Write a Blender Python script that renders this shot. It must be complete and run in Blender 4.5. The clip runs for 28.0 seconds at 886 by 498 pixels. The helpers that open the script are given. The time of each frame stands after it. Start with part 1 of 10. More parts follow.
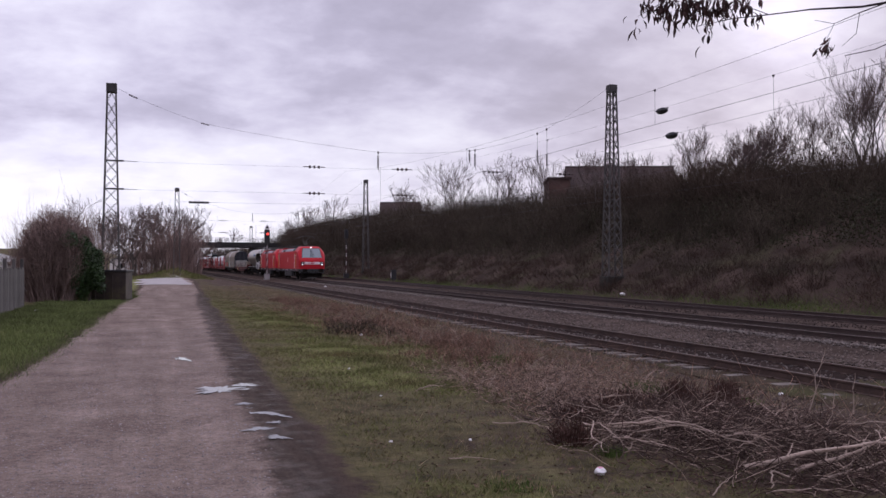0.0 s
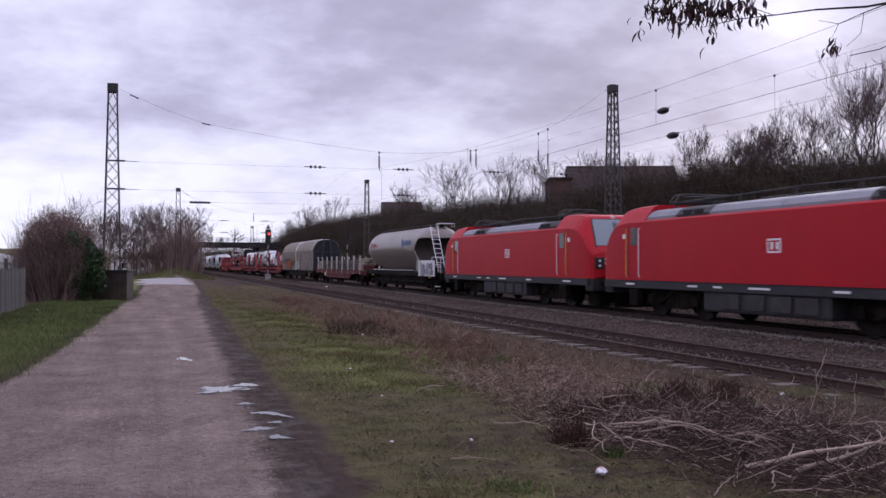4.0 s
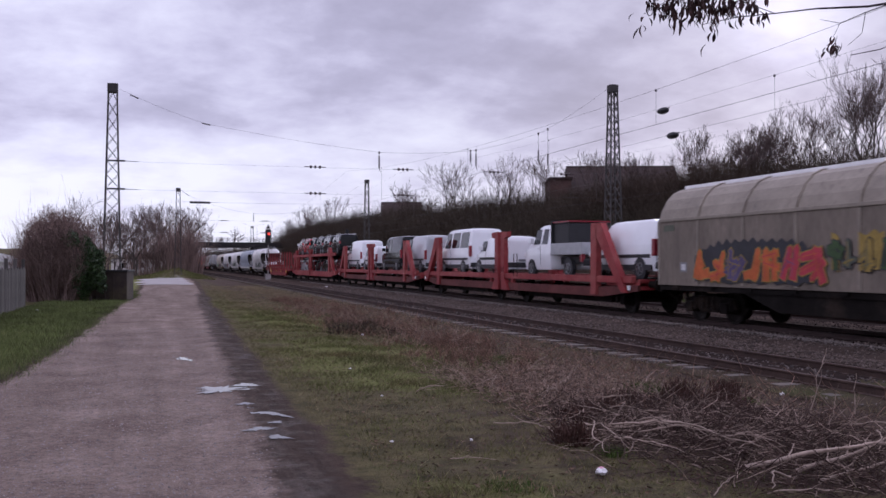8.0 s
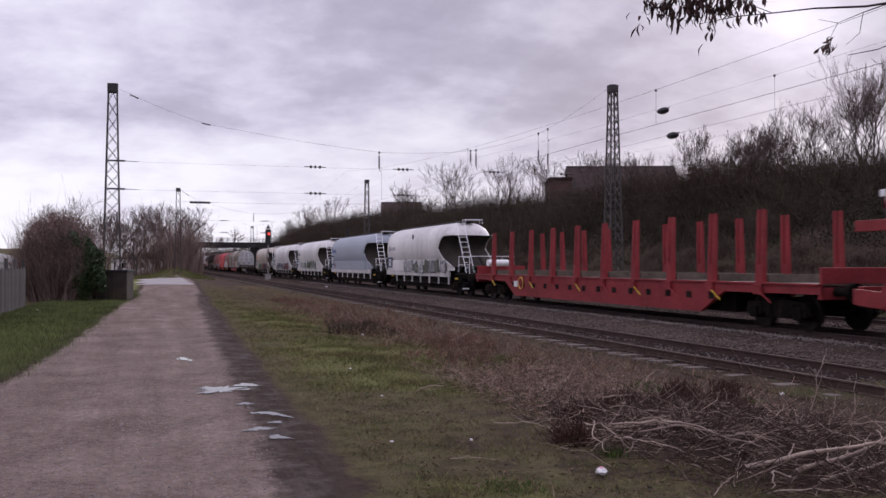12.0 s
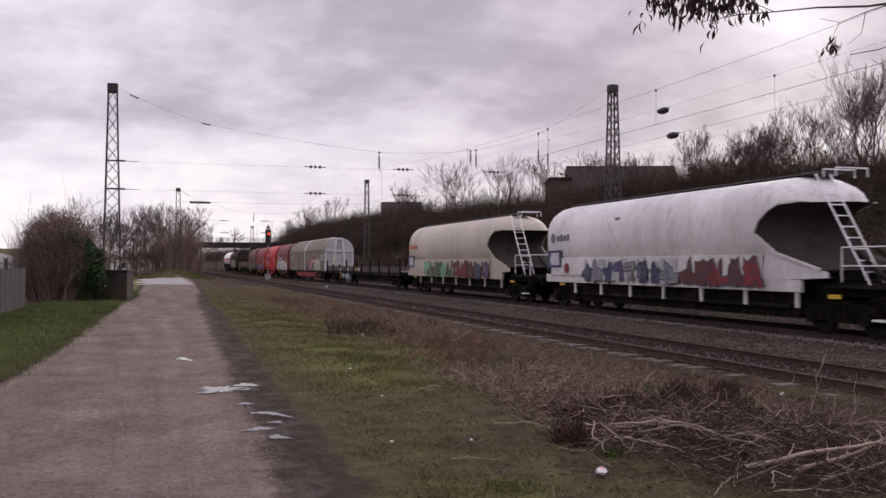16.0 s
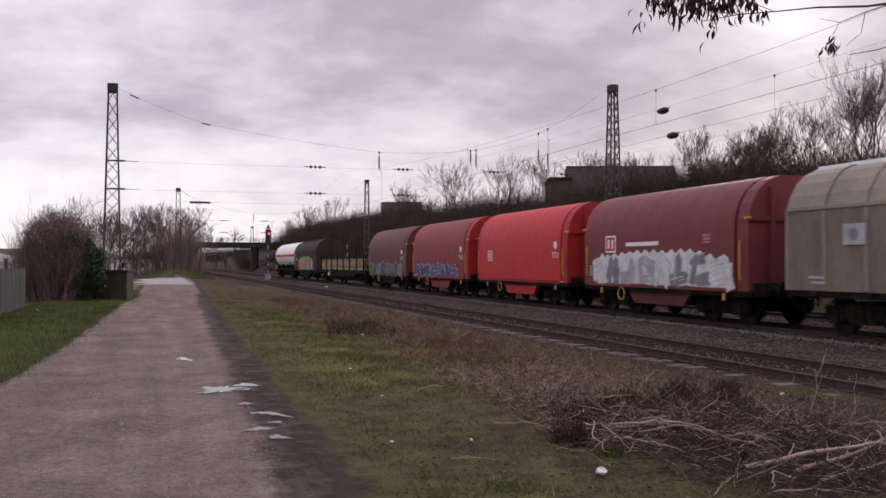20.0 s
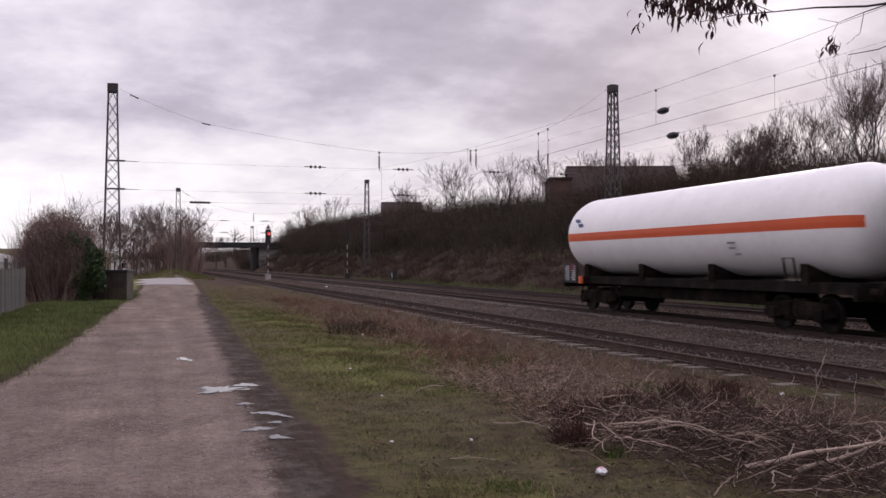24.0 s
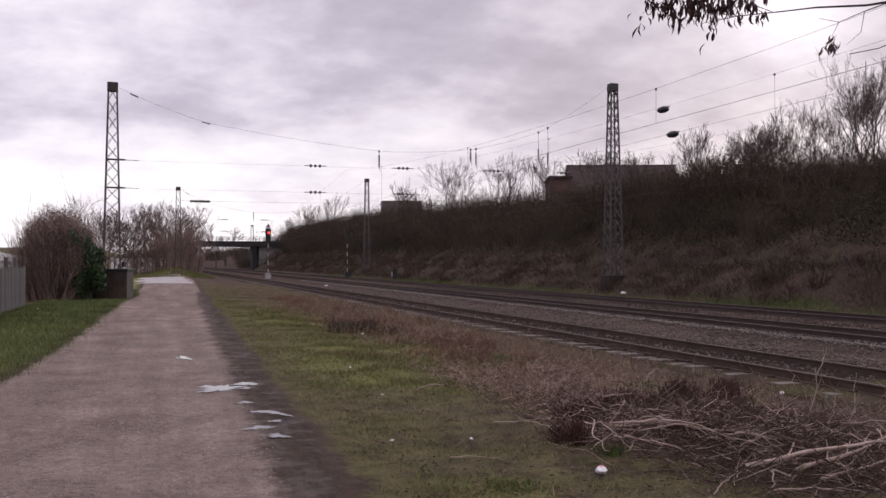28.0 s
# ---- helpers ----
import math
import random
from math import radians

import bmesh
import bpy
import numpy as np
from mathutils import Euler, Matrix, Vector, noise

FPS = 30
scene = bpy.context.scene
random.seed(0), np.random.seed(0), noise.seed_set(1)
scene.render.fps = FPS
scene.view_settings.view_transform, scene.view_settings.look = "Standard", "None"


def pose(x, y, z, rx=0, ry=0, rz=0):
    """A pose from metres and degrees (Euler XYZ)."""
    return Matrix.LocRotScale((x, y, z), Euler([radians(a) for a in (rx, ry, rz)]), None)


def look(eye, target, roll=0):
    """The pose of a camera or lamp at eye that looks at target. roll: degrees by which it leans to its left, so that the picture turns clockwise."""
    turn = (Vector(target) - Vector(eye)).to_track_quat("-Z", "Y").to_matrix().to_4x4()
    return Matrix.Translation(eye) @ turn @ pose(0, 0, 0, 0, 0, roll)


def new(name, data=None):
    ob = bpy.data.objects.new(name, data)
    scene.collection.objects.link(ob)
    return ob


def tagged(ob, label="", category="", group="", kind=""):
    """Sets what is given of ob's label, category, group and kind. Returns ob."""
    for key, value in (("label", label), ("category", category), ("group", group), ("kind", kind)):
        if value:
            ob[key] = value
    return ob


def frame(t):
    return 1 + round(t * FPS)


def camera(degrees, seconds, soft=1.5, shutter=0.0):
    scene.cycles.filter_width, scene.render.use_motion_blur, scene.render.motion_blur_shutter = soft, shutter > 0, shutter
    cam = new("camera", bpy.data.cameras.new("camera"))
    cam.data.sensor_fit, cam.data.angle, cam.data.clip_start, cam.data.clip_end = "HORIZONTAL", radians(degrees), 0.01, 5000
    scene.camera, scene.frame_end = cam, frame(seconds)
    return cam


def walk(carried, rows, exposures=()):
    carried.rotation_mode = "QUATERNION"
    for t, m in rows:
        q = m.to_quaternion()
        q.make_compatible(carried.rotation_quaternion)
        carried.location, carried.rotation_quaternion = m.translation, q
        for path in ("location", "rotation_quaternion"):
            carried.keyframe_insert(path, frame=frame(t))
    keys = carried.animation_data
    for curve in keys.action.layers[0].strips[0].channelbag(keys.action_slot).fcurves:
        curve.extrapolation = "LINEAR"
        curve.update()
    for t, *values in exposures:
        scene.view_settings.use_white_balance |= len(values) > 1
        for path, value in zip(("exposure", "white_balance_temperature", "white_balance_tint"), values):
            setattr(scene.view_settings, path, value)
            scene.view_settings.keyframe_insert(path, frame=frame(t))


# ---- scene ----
# World: x runs across the tracks (away from the eye), y along them towards the road bridge, z up; rail heads at z = 0.
EYE_Z, TURN, TILT = 1.746, -17.724, 90.939
TRAIN_X, SPEED, HEAD_Y = 17.175, 22.19, 100.35   # track of the train, its speed, and its nose at 0 s
TRACK_X = (10.70, 17.175, 22.38)

cam = camera(51.61, 28.0, soft=1.5, shutter=0.16)
walk(cam, [
    (0.0, pose(0, 0, EYE_Z, TILT, 0, TURN - 0.064)),
    (0.4, pose(0, 0, EYE_Z, TILT, 0, TURN)),
    (1.0, pose(0, 0, EYE_Z, TILT, 0, TURN)),
    (27.3, pose(0, 0, EYE_Z, TILT, 0, TURN)),
    (27.6, pose(0, 0, EYE_Z, TILT, 0, TURN)),
    (28.0, pose(0, 0, EYE_Z, TILT - 0.07, 0, TURN)),
], exposures=[(0.0, 0.0, 6050, 18), (3.0, -0.02, 5780, 19), (8.5, -0.07, 5760, 19), (11.0, -0.05, 6000, 18), (13.0, -0.06, 6320, 16), (15.0, -0.06, 6580, 15), (23.5, -0.04, 6580, 15), (25.0, 0.10, 6580, 15), (28.0, 0.10, 6580, 15)])

# ---- sky and sun: a low sun behind a broken overcast, ahead and to the right ----
SUN_AZ, SUN_EL = radians(38.5), radians(14.2)


def make_world():
    w = bpy.data.worlds.new("overcast_sky")
    scene.world = w
    w.use_nodes = True
    nt = w.node_tree
    nt.nodes.clear()
    N, L = nt.nodes.new, nt.links.new

    def math_node(op, a, b=None, clamp=False):
        n = N("ShaderNodeMath")
        n.operation, n.use_clamp = op, clamp
        for i, v in enumerate((a, b)):
            if v is None:
                continue
            if isinstance(v, (int, float)):
                n.inputs[i].default_value = v
            else:
                L(v, n.inputs[i])
        return n.outputs[0]

    tc = N("ShaderNodeTexCoord")
    sep = N("ShaderNodeSeparateXYZ")
    L(tc.outputs["Generated"], sep.inputs[0])
    z = math_node("MAXIMUM", sep.outputs[2], 0.0)
    den = math_node("ADD", z, 0.25)
    px, py = math_node("DIVIDE", sep.outputs[0], den), math_node("DIVIDE", sep.outputs[1], den)
    com = N("ShaderNodeCombineXYZ")
    L(px, com.inputs[0])
    L(py, com.inputs[1])
    com.inputs[2].default_value = 3.7

    def cloud(scale, detail, rough, dist):
        n = N("ShaderNodeTexNoise")
        n.inputs["Scale"].default_value, n.inputs["Detail"].default_value = scale, detail
        n.inputs["Roughness"].default_value, n.inputs["Distortion"].default_value = rough, dist
        L(com.outputs[0], n.inputs["Vector"])
        return n.outputs[0]

    big, small = cloud(1.75, 8, 0.5, 0.1), cloud(5.0, 8, 0.58, 0.1)
    mixv = math_node("ADD", math_node("MULTIPLY", big, 0.62), math_node("MULTIPLY", small, 0.38))
    # the deck is thin and bright towards the horizon
    low = math_node("SUBTRACT", 1.0, math_node("DIVIDE", z, 0.16), clamp=True)
    mixv = math_node("ADD", mixv, math_node("MULTIPLY", low, 0.31))
    ramp = N("ShaderNodeValToRGB")
    L(mixv, ramp.inputs[0])
    el = ramp.color_ramp.elements
    el[0].position, el[0].color = 0.38, (0.45, 0.42, 0.50, 1)
    el[1].position, el[1].color = 0.74, (0.92, 0.90, 0.93, 1)
    for p, c in ((0.455, (0.52, 0.487, 0.575)), (0.52, (0.625, 0.59, 0.68)), (0.60, (0.75, 0.72, 0.79))):
        e = el.new(p)
        e.color = (*c, 1)
    # glow of the hidden sun
    d = Vector((math.sin(SUN_AZ) * math.cos(SUN_EL), math.cos(SUN_AZ) * math.cos(SUN_EL), math.sin(SUN_EL)))
    dot = N("ShaderNodeVectorMath")
    dot.operation = "DOT_PRODUCT"
    L(tc.outputs["Generated"], dot.inputs[0])
    dot.inputs[1].default_value = d
    glow = math_node("POWER", math_node("MAXIMUM", dot.outputs["Value"], 0.0), 700.0)
    glow2 = math_node("POWER", math_node("MAXIMUM", dot.outputs["Value"], 0.0), 6.0)
    # the deck is thinner overhead, and the clouds away from the sun are lit from the front
    away = N("ShaderNodeVectorMath")
    away.operation = "DOT_PRODUCT"
    L(tc.outputs["Generated"], away.inputs[0])
    away.inputs[1].default_value = Vector((-0.78, -0.36, 0.55)).normalized()
    front = math_node("MULTIPLY", math_node("MAXIMUM", math_node("ADD", away.outputs["Value"], 0.25), 0.0), 0.23)
    # high up, the deck is brightest on the sun's side
    high = N("ShaderNodeVectorMath")
    high.operation = "DOT_PRODUCT"
    L(tc.outputs["Generated"], high.inputs[0])
    high.inputs[1].default_value = Vector((0.62 * math.sin(SUN_AZ + 0.5), 0.62 * math.cos(SUN_AZ + 0.5), 0.78)).normalized()
    sunny = math_node("POWER", math_node("MAXIMUM", high.outputs["Value"], 0.0), 3.0)
    over = math_node("MULTIPLY", math_node("DIVIDE", math_node("SUBTRACT", z, 0.32), 0.3, clamp=True), math_node("ADD", 0.1, math_node("MULTIPLY", sunny, 1.45)))
    gain = math_node("ADD", math_node("ADD", math_node("ADD", 1.12, over), front), math_node("ADD", math_node("MULTIPLY", glow, 0.4), math_node("MULTIPLY", glow2, -0.24)))
    # the clear air above the clouds
    sky = N("ShaderNodeTexSky")
    sky.sky_type, sky.sun_disc = "NISHITA", False
    sky.sun_elevation, sky.sun_rotation = SUN_EL, SUN_AZ
    bg1, bg2, add, out = N("ShaderNodeBackground"), N("ShaderNodeBackground"), N("ShaderNodeAddShader"), N("ShaderNodeOutputWorld")
    L(ramp.outputs[0], bg1.inputs[0])
    L(gain, bg1.inputs[1])
    L(sky.outputs[0], bg2.inputs[0])
    bg2.inputs[1].default_value = 0.004
    L(bg1.outputs[0], add.inputs[0])
    L(bg2.outputs[0], add.inputs[1])
    L(add.outputs[0], out.inputs[0])


make_world()
sun_data = bpy.data.lights.new("sun", "SUN")
sun_data.energy, sun_data.angle, sun_data.color = 0.75, radians(16), (1.0, 0.95, 0.88)
sun = new("sun", sun_data)
sun.matrix_world = look((200 * math.sin(SUN_AZ), 200 * math.cos(SUN_AZ), 54), (0, 0, 0))

# ---- materials ----
MATS = {}


def mat(name, col, rough=0.75, metal=0.0, var=0.25, scale=3.0, fine=40.0, bump=0.15, col2=None, amount=0.5, spec=0.4, dirt=None, stretch=(1, 1, 1), island=0.0, objrand=0.0):
    """A surface with grain and larger stains. col2: a second colour in patches; dirt: a colour of fine streaks and specks."""
    if name in MATS:
        return MATS[name]
    m = bpy.data.materials.new(name)
    MATS[name] = m
    m.use_nodes = True
    nt = m.node_tree
    N, L = nt.nodes.new, nt.links.new
    b = nt.nodes["Principled BSDF"]
    b.inputs["Roughness"].default_value, b.inputs["Metallic"].default_value = rough, metal
    b.inputs["Specular IOR Level"].default_value = spec
    tc, mp = N("ShaderNodeTexCoord"), N("ShaderNodeMapping")
    mp.inputs["Scale"].default_value = stretch
    L(tc.outputs["Object"], mp.inputs[0])

    def noise_tex(s, det=4, ro=0.6):
        n = N("ShaderNodeTexNoise")
        n.inputs["Scale"].default_value, n.inputs["Detail"].default_value, n.inputs["Roughness"].default_value = s, det, ro
        L(mp.outputs[0], n.inputs["Vector"])
        return n.outputs[0]

    def ramp(fac, lo, hi, c0, c1):
        r = N("ShaderNodeValToRGB")
        e = r.color_ramp.elements
        e[0].position, e[0].color, e[1].position, e[1].color = lo, (*c0, 1), hi, (*c1, 1)
        L(fac, r.inputs[0])
        return r.outputs[0]

    def mix(fac, a, bb, mode="MIX"):
        x = N("ShaderNodeMix")
        x.data_type, x.blend_type = "RGBA", mode
        if isinstance(fac, float):
            x.inputs["Factor"].default_value = fac
        else:
            L(fac, x.inputs["Factor"])
        for sock, v in ((x.inputs[6], a), (x.inputs[7], bb)):
            if isinstance(v, tuple):
                sock.default_value = (*v[:3], 1)
            else:
                L(v, sock)
        return x.outputs[2]

    big, small = noise_tex(scale), noise_tex(fine, 3, 0.65)
    c = tuple(col[:3])
    base = ramp(big, 0.3, 0.7, tuple(v * (1 - var) for v in c), tuple(min(1, v * (1 + var)) for v in c))
    if col2:
        base = mix(ramp(noise_tex(scale * 0.55, 6, 0.7), 0.62 - 0.35 * amount, 0.75 - 0.3 * amount, (0, 0, 0), (1, 1, 1)), base, tuple(col2))
    grain = ramp(small, 0.25, 0.75, (1 - var * 0.8,) * 3, (1 + var * 0.6,) * 3)
    base = mix(1.0, base, grain, "MULTIPLY")
    if dirt:
        base = mix(ramp(noise_tex(fine * 0.35, 6, 0.75), 0.55, 0.72, (0, 0, 0), (0.8, 0.8, 0.8)), base, tuple(dirt))
    if island or objrand:
        if island:
            g = N("ShaderNodeNewGeometry")
            rnd = g.outputs["Random Per Island"]
        else:
            g = N("ShaderNodeObjectInfo")
            rnd = g.outputs["Random"]
        k = island or objrand
        base = mix(1.0, base, ramp(rnd, 0.0, 1.0, (1 - k,) * 3, (1 + k,) * 3), "MULTIPLY")
    L(base, b.inputs["Base Color"])
    if bump:
        bn = N("ShaderNodeBump")
        bn.inputs["Strength"].default_value, bn.inputs["Distance"].default_value = bump, 0.02
        L(small, bn.inputs["Height"])
        L(bn.outputs[0], b.inputs["Normal"])
    return m


def glow(name, col, strength):
    if name not in MATS:
        m = bpy.data.materials.new(name)
        m.use_nodes = True
        b = m.node_tree.nodes["Principled BSDF"]
        b.inputs["Base Color"].default_value = (*col, 1)
        b.inputs["Emission Color"].default_value = (*col, 1)
        b.inputs["Emission Strength"].default_value = strength
        MATS[name] = m
    return MATS[name]


def glassy(name, col=(0.02, 0.025, 0.03), rough=0.06, spec=0.22):
    if name not in MATS:
        m = bpy.data.materials.new(name)
        m.use_nodes = True
        b = m.node_tree.nodes["Principled BSDF"]
        b.inputs["Base Color"].default_value = (*col, 1)
        b.inputs["Roughness"].default_value = rough
        b.inputs["Specular IOR Level"].default_value = spec
        b.inputs["Coat Weight"].default_value = 0.0
        b.inputs["Coat Roughness"].default_value = 0.03
        MATS[name] = m
    return MATS[name]


# ---- mesh helpers ----
def obj(name, bm, material, parent=None, label="", smooth=False):
    me = bpy.data.meshes.new(name)
    if smooth:
        for f in bm.faces:
            f.smooth = True
    bm.to_mesh(me)
    bm.free()
    me.materials.append(material)
    ob = new(name, me)
    if parent is not None:
        ob.parent = parent
    if label:
        ob["label"] = label
    return ob


def part(name, bm, material, parent, label="", smooth=False):
    return obj(name, bm, material, parent, label, smooth)


def again(name, mesh, parent, m, label=""):
    """Another object on a mesh that is already made."""
    ob = new(name, mesh)
    ob.parent = parent
    ob.matrix_local = m
    if label:
        ob["label"] = label
    return ob


def raw(name, verts, faces, material, parent=None, label=""):
    me = bpy.data.meshes.new(name)
    verts, faces = np.asarray(verts, np.float32), np.asarray(faces, np.int32)
    k = faces.shape[1]
    me.vertices.add(len(verts))
    me.vertices.foreach_set("co", verts.ravel())
    me.loops.add(faces.size)
    me.loops.foreach_set("vertex_index", faces.ravel())
    me.polygons.add(len(faces))
    me.polygons.foreach_set("loop_start", np.arange(0, faces.size, k, dtype=np.int32))
    me.update(calc_edges=True)
    me.materials.append(material)
    ob = new(name, me)
    if parent is not None:
        ob.parent = parent
    if label:
        ob["label"] = label
    return ob


def thing(name, label, category, group="", kind=""):
    return tagged(new(name), label, category, group, kind)


def box(bm, x0, x1, y0, y1, z0, z1, bev=0.0):
    vs = [bm.verts.new((x, y, z)) for x in (x0, x1) for y in (y0, y1) for z in (z0, z1)]
    fs = [bm.faces.new([vs[i] for i in f]) for f in ((0, 1, 3, 2), (4, 6, 7, 5), (0, 4, 5, 1), (2, 3, 7, 6), (0, 2, 6, 4), (1, 5, 7, 3))]
    if bev:
        bmesh.ops.bevel(bm, geom=list({e for f in fs for e in f.edges}), offset=bev, segments=2, affect="EDGES", profile=0.6)
    return bm


def beam(bm, p0, p1, w, h=None):
    """A square bar from p0 to p1."""
    h = w if h is None else h
    p0, p1 = Vector(p0), Vector(p1)
    d = (p1 - p0).normalized()
    up = Vector((0, 0, 1)) if abs(d.z) < 0.95 else Vector((0, 1, 0))
    s = d.cross(up).normalized() * w / 2
    u = s.cross(d).normalized() * h / 2
    a = [bm.verts.new(p + q) for p in (p0, p1) for q in (-s - u, s - u, s + u, -s + u)]
    for f in ((3, 2, 1, 0), (4, 5, 6, 7), (0, 1, 5, 4), (1, 2, 6, 5), (2, 3, 7, 6), (3, 0, 4, 7)):
        bm.faces.new([a[i] for i in f])
    return bm


def tube(bm, p0, p1, r0, r1=None, n=12):
    r1 = r0 if r1 is None else r1
    p0, p1 = Vector(p0), Vector(p1)
    d = (p1 - p0).normalized()
    up = Vector((0, 0, 1)) if abs(d.z) < 0.95 else Vector((0, 1, 0))
    s = d.cross(up).normalized()
    u = s.cross(d)
    rings = []
    for p, r in ((p0, r0), (p1, r1)):
        rings.append([bm.verts.new(p + (s * math.cos(2 * math.pi * i / n) + u * math.sin(2 * math.pi * i / n)) * r) for i in range(n)])
    for i in range(n):
        j = (i + 1) % n
        bm.faces.new((rings[0][i], rings[0][j], rings[1][j], rings[1][i]))
    bm.faces.new(rings[0][::-1])
    bm.faces.new(rings[1])
    return bm


def pipe(bm, pts, r, n=6):
    """One continuous round bar along the points."""
    pts = [Vector(p) for p in pts]
    rings, side = [], None
    for i, p in enumerate(pts):
        d = pts[min(i + 1, len(pts) - 1)] - pts[max(i - 1, 0)]
        d = (d if d.length > 1e-6 else pts[min(i + 1, len(pts) - 1)] - p).normalized()
        if side is None:
            side = d.cross(Vector((0, 0, 1)) if abs(d.z) < 0.9 else Vector((1, 0, 0)))
        side = (side - d * side.dot(d)).normalized()
        u = side.cross(d)
        rings.append([bm.verts.new(p + (side * math.cos(2 * math.pi * k / n) + u * math.sin(2 * math.pi * k / n)) * r) for k in range(n)])
    for a, b in zip(rings[:-1], rings[1:]):
        for k in range(n):
            bm.faces.new((a[k], a[(k + 1) % n], b[(k + 1) % n], b[k]))
    bm.faces.new(rings[0][::-1])
    bm.faces.new(rings[-1])
    return bm


def loft(bm, sections, caps=True):
    """Skin over cross-sections [(y, [(x, z), ...]), ...], each with the same count of points, going round."""
    rings = [[bm.verts.new((x, y, z)) for x, z in pts] for y, pts in sections]
    n = len(rings[0])
    for a, b in zip(rings[:-1], rings[1:]):
        for i in range(n):
            j = (i + 1) % n
            bm.faces.new((a[i], a[j], b[j], b[i]))
    if caps:
        bm.faces.new(rings[0][::-1])
        bm.faces.new(rings[-1])
    bmesh.ops.recalc_face_normals(bm, faces=bm.faces[:])
    return bm


def plate(bm, pts, thick, axis="x"):
    """A flat plate: an outline in the (y, z) plane at x, thickened along x. pts: (y, z); thick: (x0, x1)."""
    x0, x1 = thick
    a = [bm.verts.new((x0, y, z)) for y, z in pts]
    b = [bm.verts.new((x1, y, z)) for y, z in pts]
    n = len(pts)
    bm.faces.new(a)
    bm.faces.new(b[::-1])
    for i in range(n):
        j = (i + 1) % n
        bm.faces.new((a[j], a[i], b[i], b[j]))
    return bm


def B():
    return bmesh.new()


def letters(name, text, size, m, material, parent):
    """Writing as a thin mesh, its middle at the pose m."""
    cu = bpy.data.curves.new(name, "FONT")
    cu.body, cu.size, cu.extrude, cu.align_x, cu.align_y = text, size, 0.002, "CENTER", "CENTER"
    tmp = bpy.data.objects.new(name, cu)
    me = bpy.data.meshes.new_from_object(tmp)
    bpy.data.objects.remove(tmp)
    bpy.data.curves.remove(cu)
    me.materials.append(material)
    ob = new(name, me)
    ob.parent = parent
    ob.matrix_local = m
    return ob


def twigs(segs, n=3):
    """Tapered rods as arrays: segs rows of x0 y0 z0 x1 y1 z1 r0 r1. Returns vertices and quads."""
    segs = np.asarray(segs, np.float64)
    p0, p1 = segs[:, 0:3], segs[:, 3:6]
    d = p1 - p0
    d /= np.maximum(np.linalg.norm(d, axis=1, keepdims=True), 1e-6)
    up = np.where(np.abs(d[:, 2:3]) < 0.9, np.array([[0, 0, 1.0]]), np.array([[0, 1.0, 0]]))
    s = np.cross(d, up)
    s /= np.maximum(np.linalg.norm(s, axis=1, keepdims=True), 1e-6)
    u = np.cross(s, d)
    vs = []
    for p, r in ((p0, segs[:, 6:7]), (p1, segs[:, 7:8])):
        for i in range(n):
            a = 2 * math.pi * i / n
            vs.append(p + (s * math.cos(a) + u * math.sin(a)) * r)
    k = len(segs)
    verts = np.stack(vs, 1).reshape(-1, 3)
    base = (np.arange(k) * 2 * n)[:, None]
    faces = [np.concatenate([base + i, base + (i + 1) % n, base + n + (i + 1) % n, base + n + i], 1) for i in range(n)]
    return verts, np.concatenate(faces)


def slivers(segs):
    """Thin blades: one triangle each, from a base to a tip. rows as in twigs()."""
    segs = np.asarray(segs, np.float64)
    p0, p1 = segs[:, 0:3], segs[:, 3:6]
    d = p1 - p0
    rnd = np.random.normal(size=d.shape)
    s = np.cross(d, rnd)
    s /= np.maximum(np.linalg.norm(s, axis=1, keepdims=True), 1e-6)
    v = np.stack([p0 - s * segs[:, 6:7], p0 + s * segs[:, 6:7], p1], 1).reshape(-1, 3)
    return v, np.arange(len(v)).reshape(-1, 3)

# ---- the ground ----
def smooth01(v, a, b):
    t = np.clip((np.asarray(v, float) - a) / (b - a), 0, 1)
    return t * t * (3 - 2 * t)


def wob(x, y, s=1.0, k=0):
    """A cheap rolling unevenness, between about -1 and 1."""
    return (np.sin(x * 1.3 * s + 0.7 * k + 1.1 * np.sin(y * 0.9 * s + k)) + np.sin(y * 1.7 * s + 2.1 * k + 0.8 * np.sin(x * 1.9 * s)) + np.sin((x + y) * 0.63 * s + k)) / 3


def bank_top(y):
    return 5.6 + 1.6 * smooth01(y, 60, 220)


def ground_z(x, y):
    x, y = np.asarray(x, float), np.asarray(y, float)
    z = -0.05 - 0.13 * smooth01(x, 2.5, 8.5) - 0.07 * smooth01(x, 12.0, 13.0)
    z = z + 0.05 * wob(x, y, 1.6) * smooth01(x, 1.6, 3.0) * (1 - smooth01(x, 8.5, 9.4))
    z = z + 0.05 * wob(x, y, 1.2, 2) * smooth01(-x, 2.2, 4.0)
    z = z - 0.05 * smooth01(x, 8.7, 9.2) * (1 - smooth01(x, 12.3, 12.8))
    z = z - 0.12 * smooth01(x, 24.2, 25.0)
    slope = np.clip((x - 25.6) / 13.0, 0, 1) * (bank_top(y) + 0.3)
    z = z + slope + 0.18 * wob(x, y, 0.8, 5) * smooth01(x, 26, 28)
    # a grassy bank beside the lane, short of the bridge
    z = z + 1.5 * np.exp(-((x - 3.2) / 2.6) ** 2) * smooth01(y, 104, 150) * (1 - smooth01(y, 225, 260))
    # the far left side rises a little
    z = z + 5.5 * smooth01(-x, -1.0, 14.0) * smooth01(y, 165, 245)
    return z


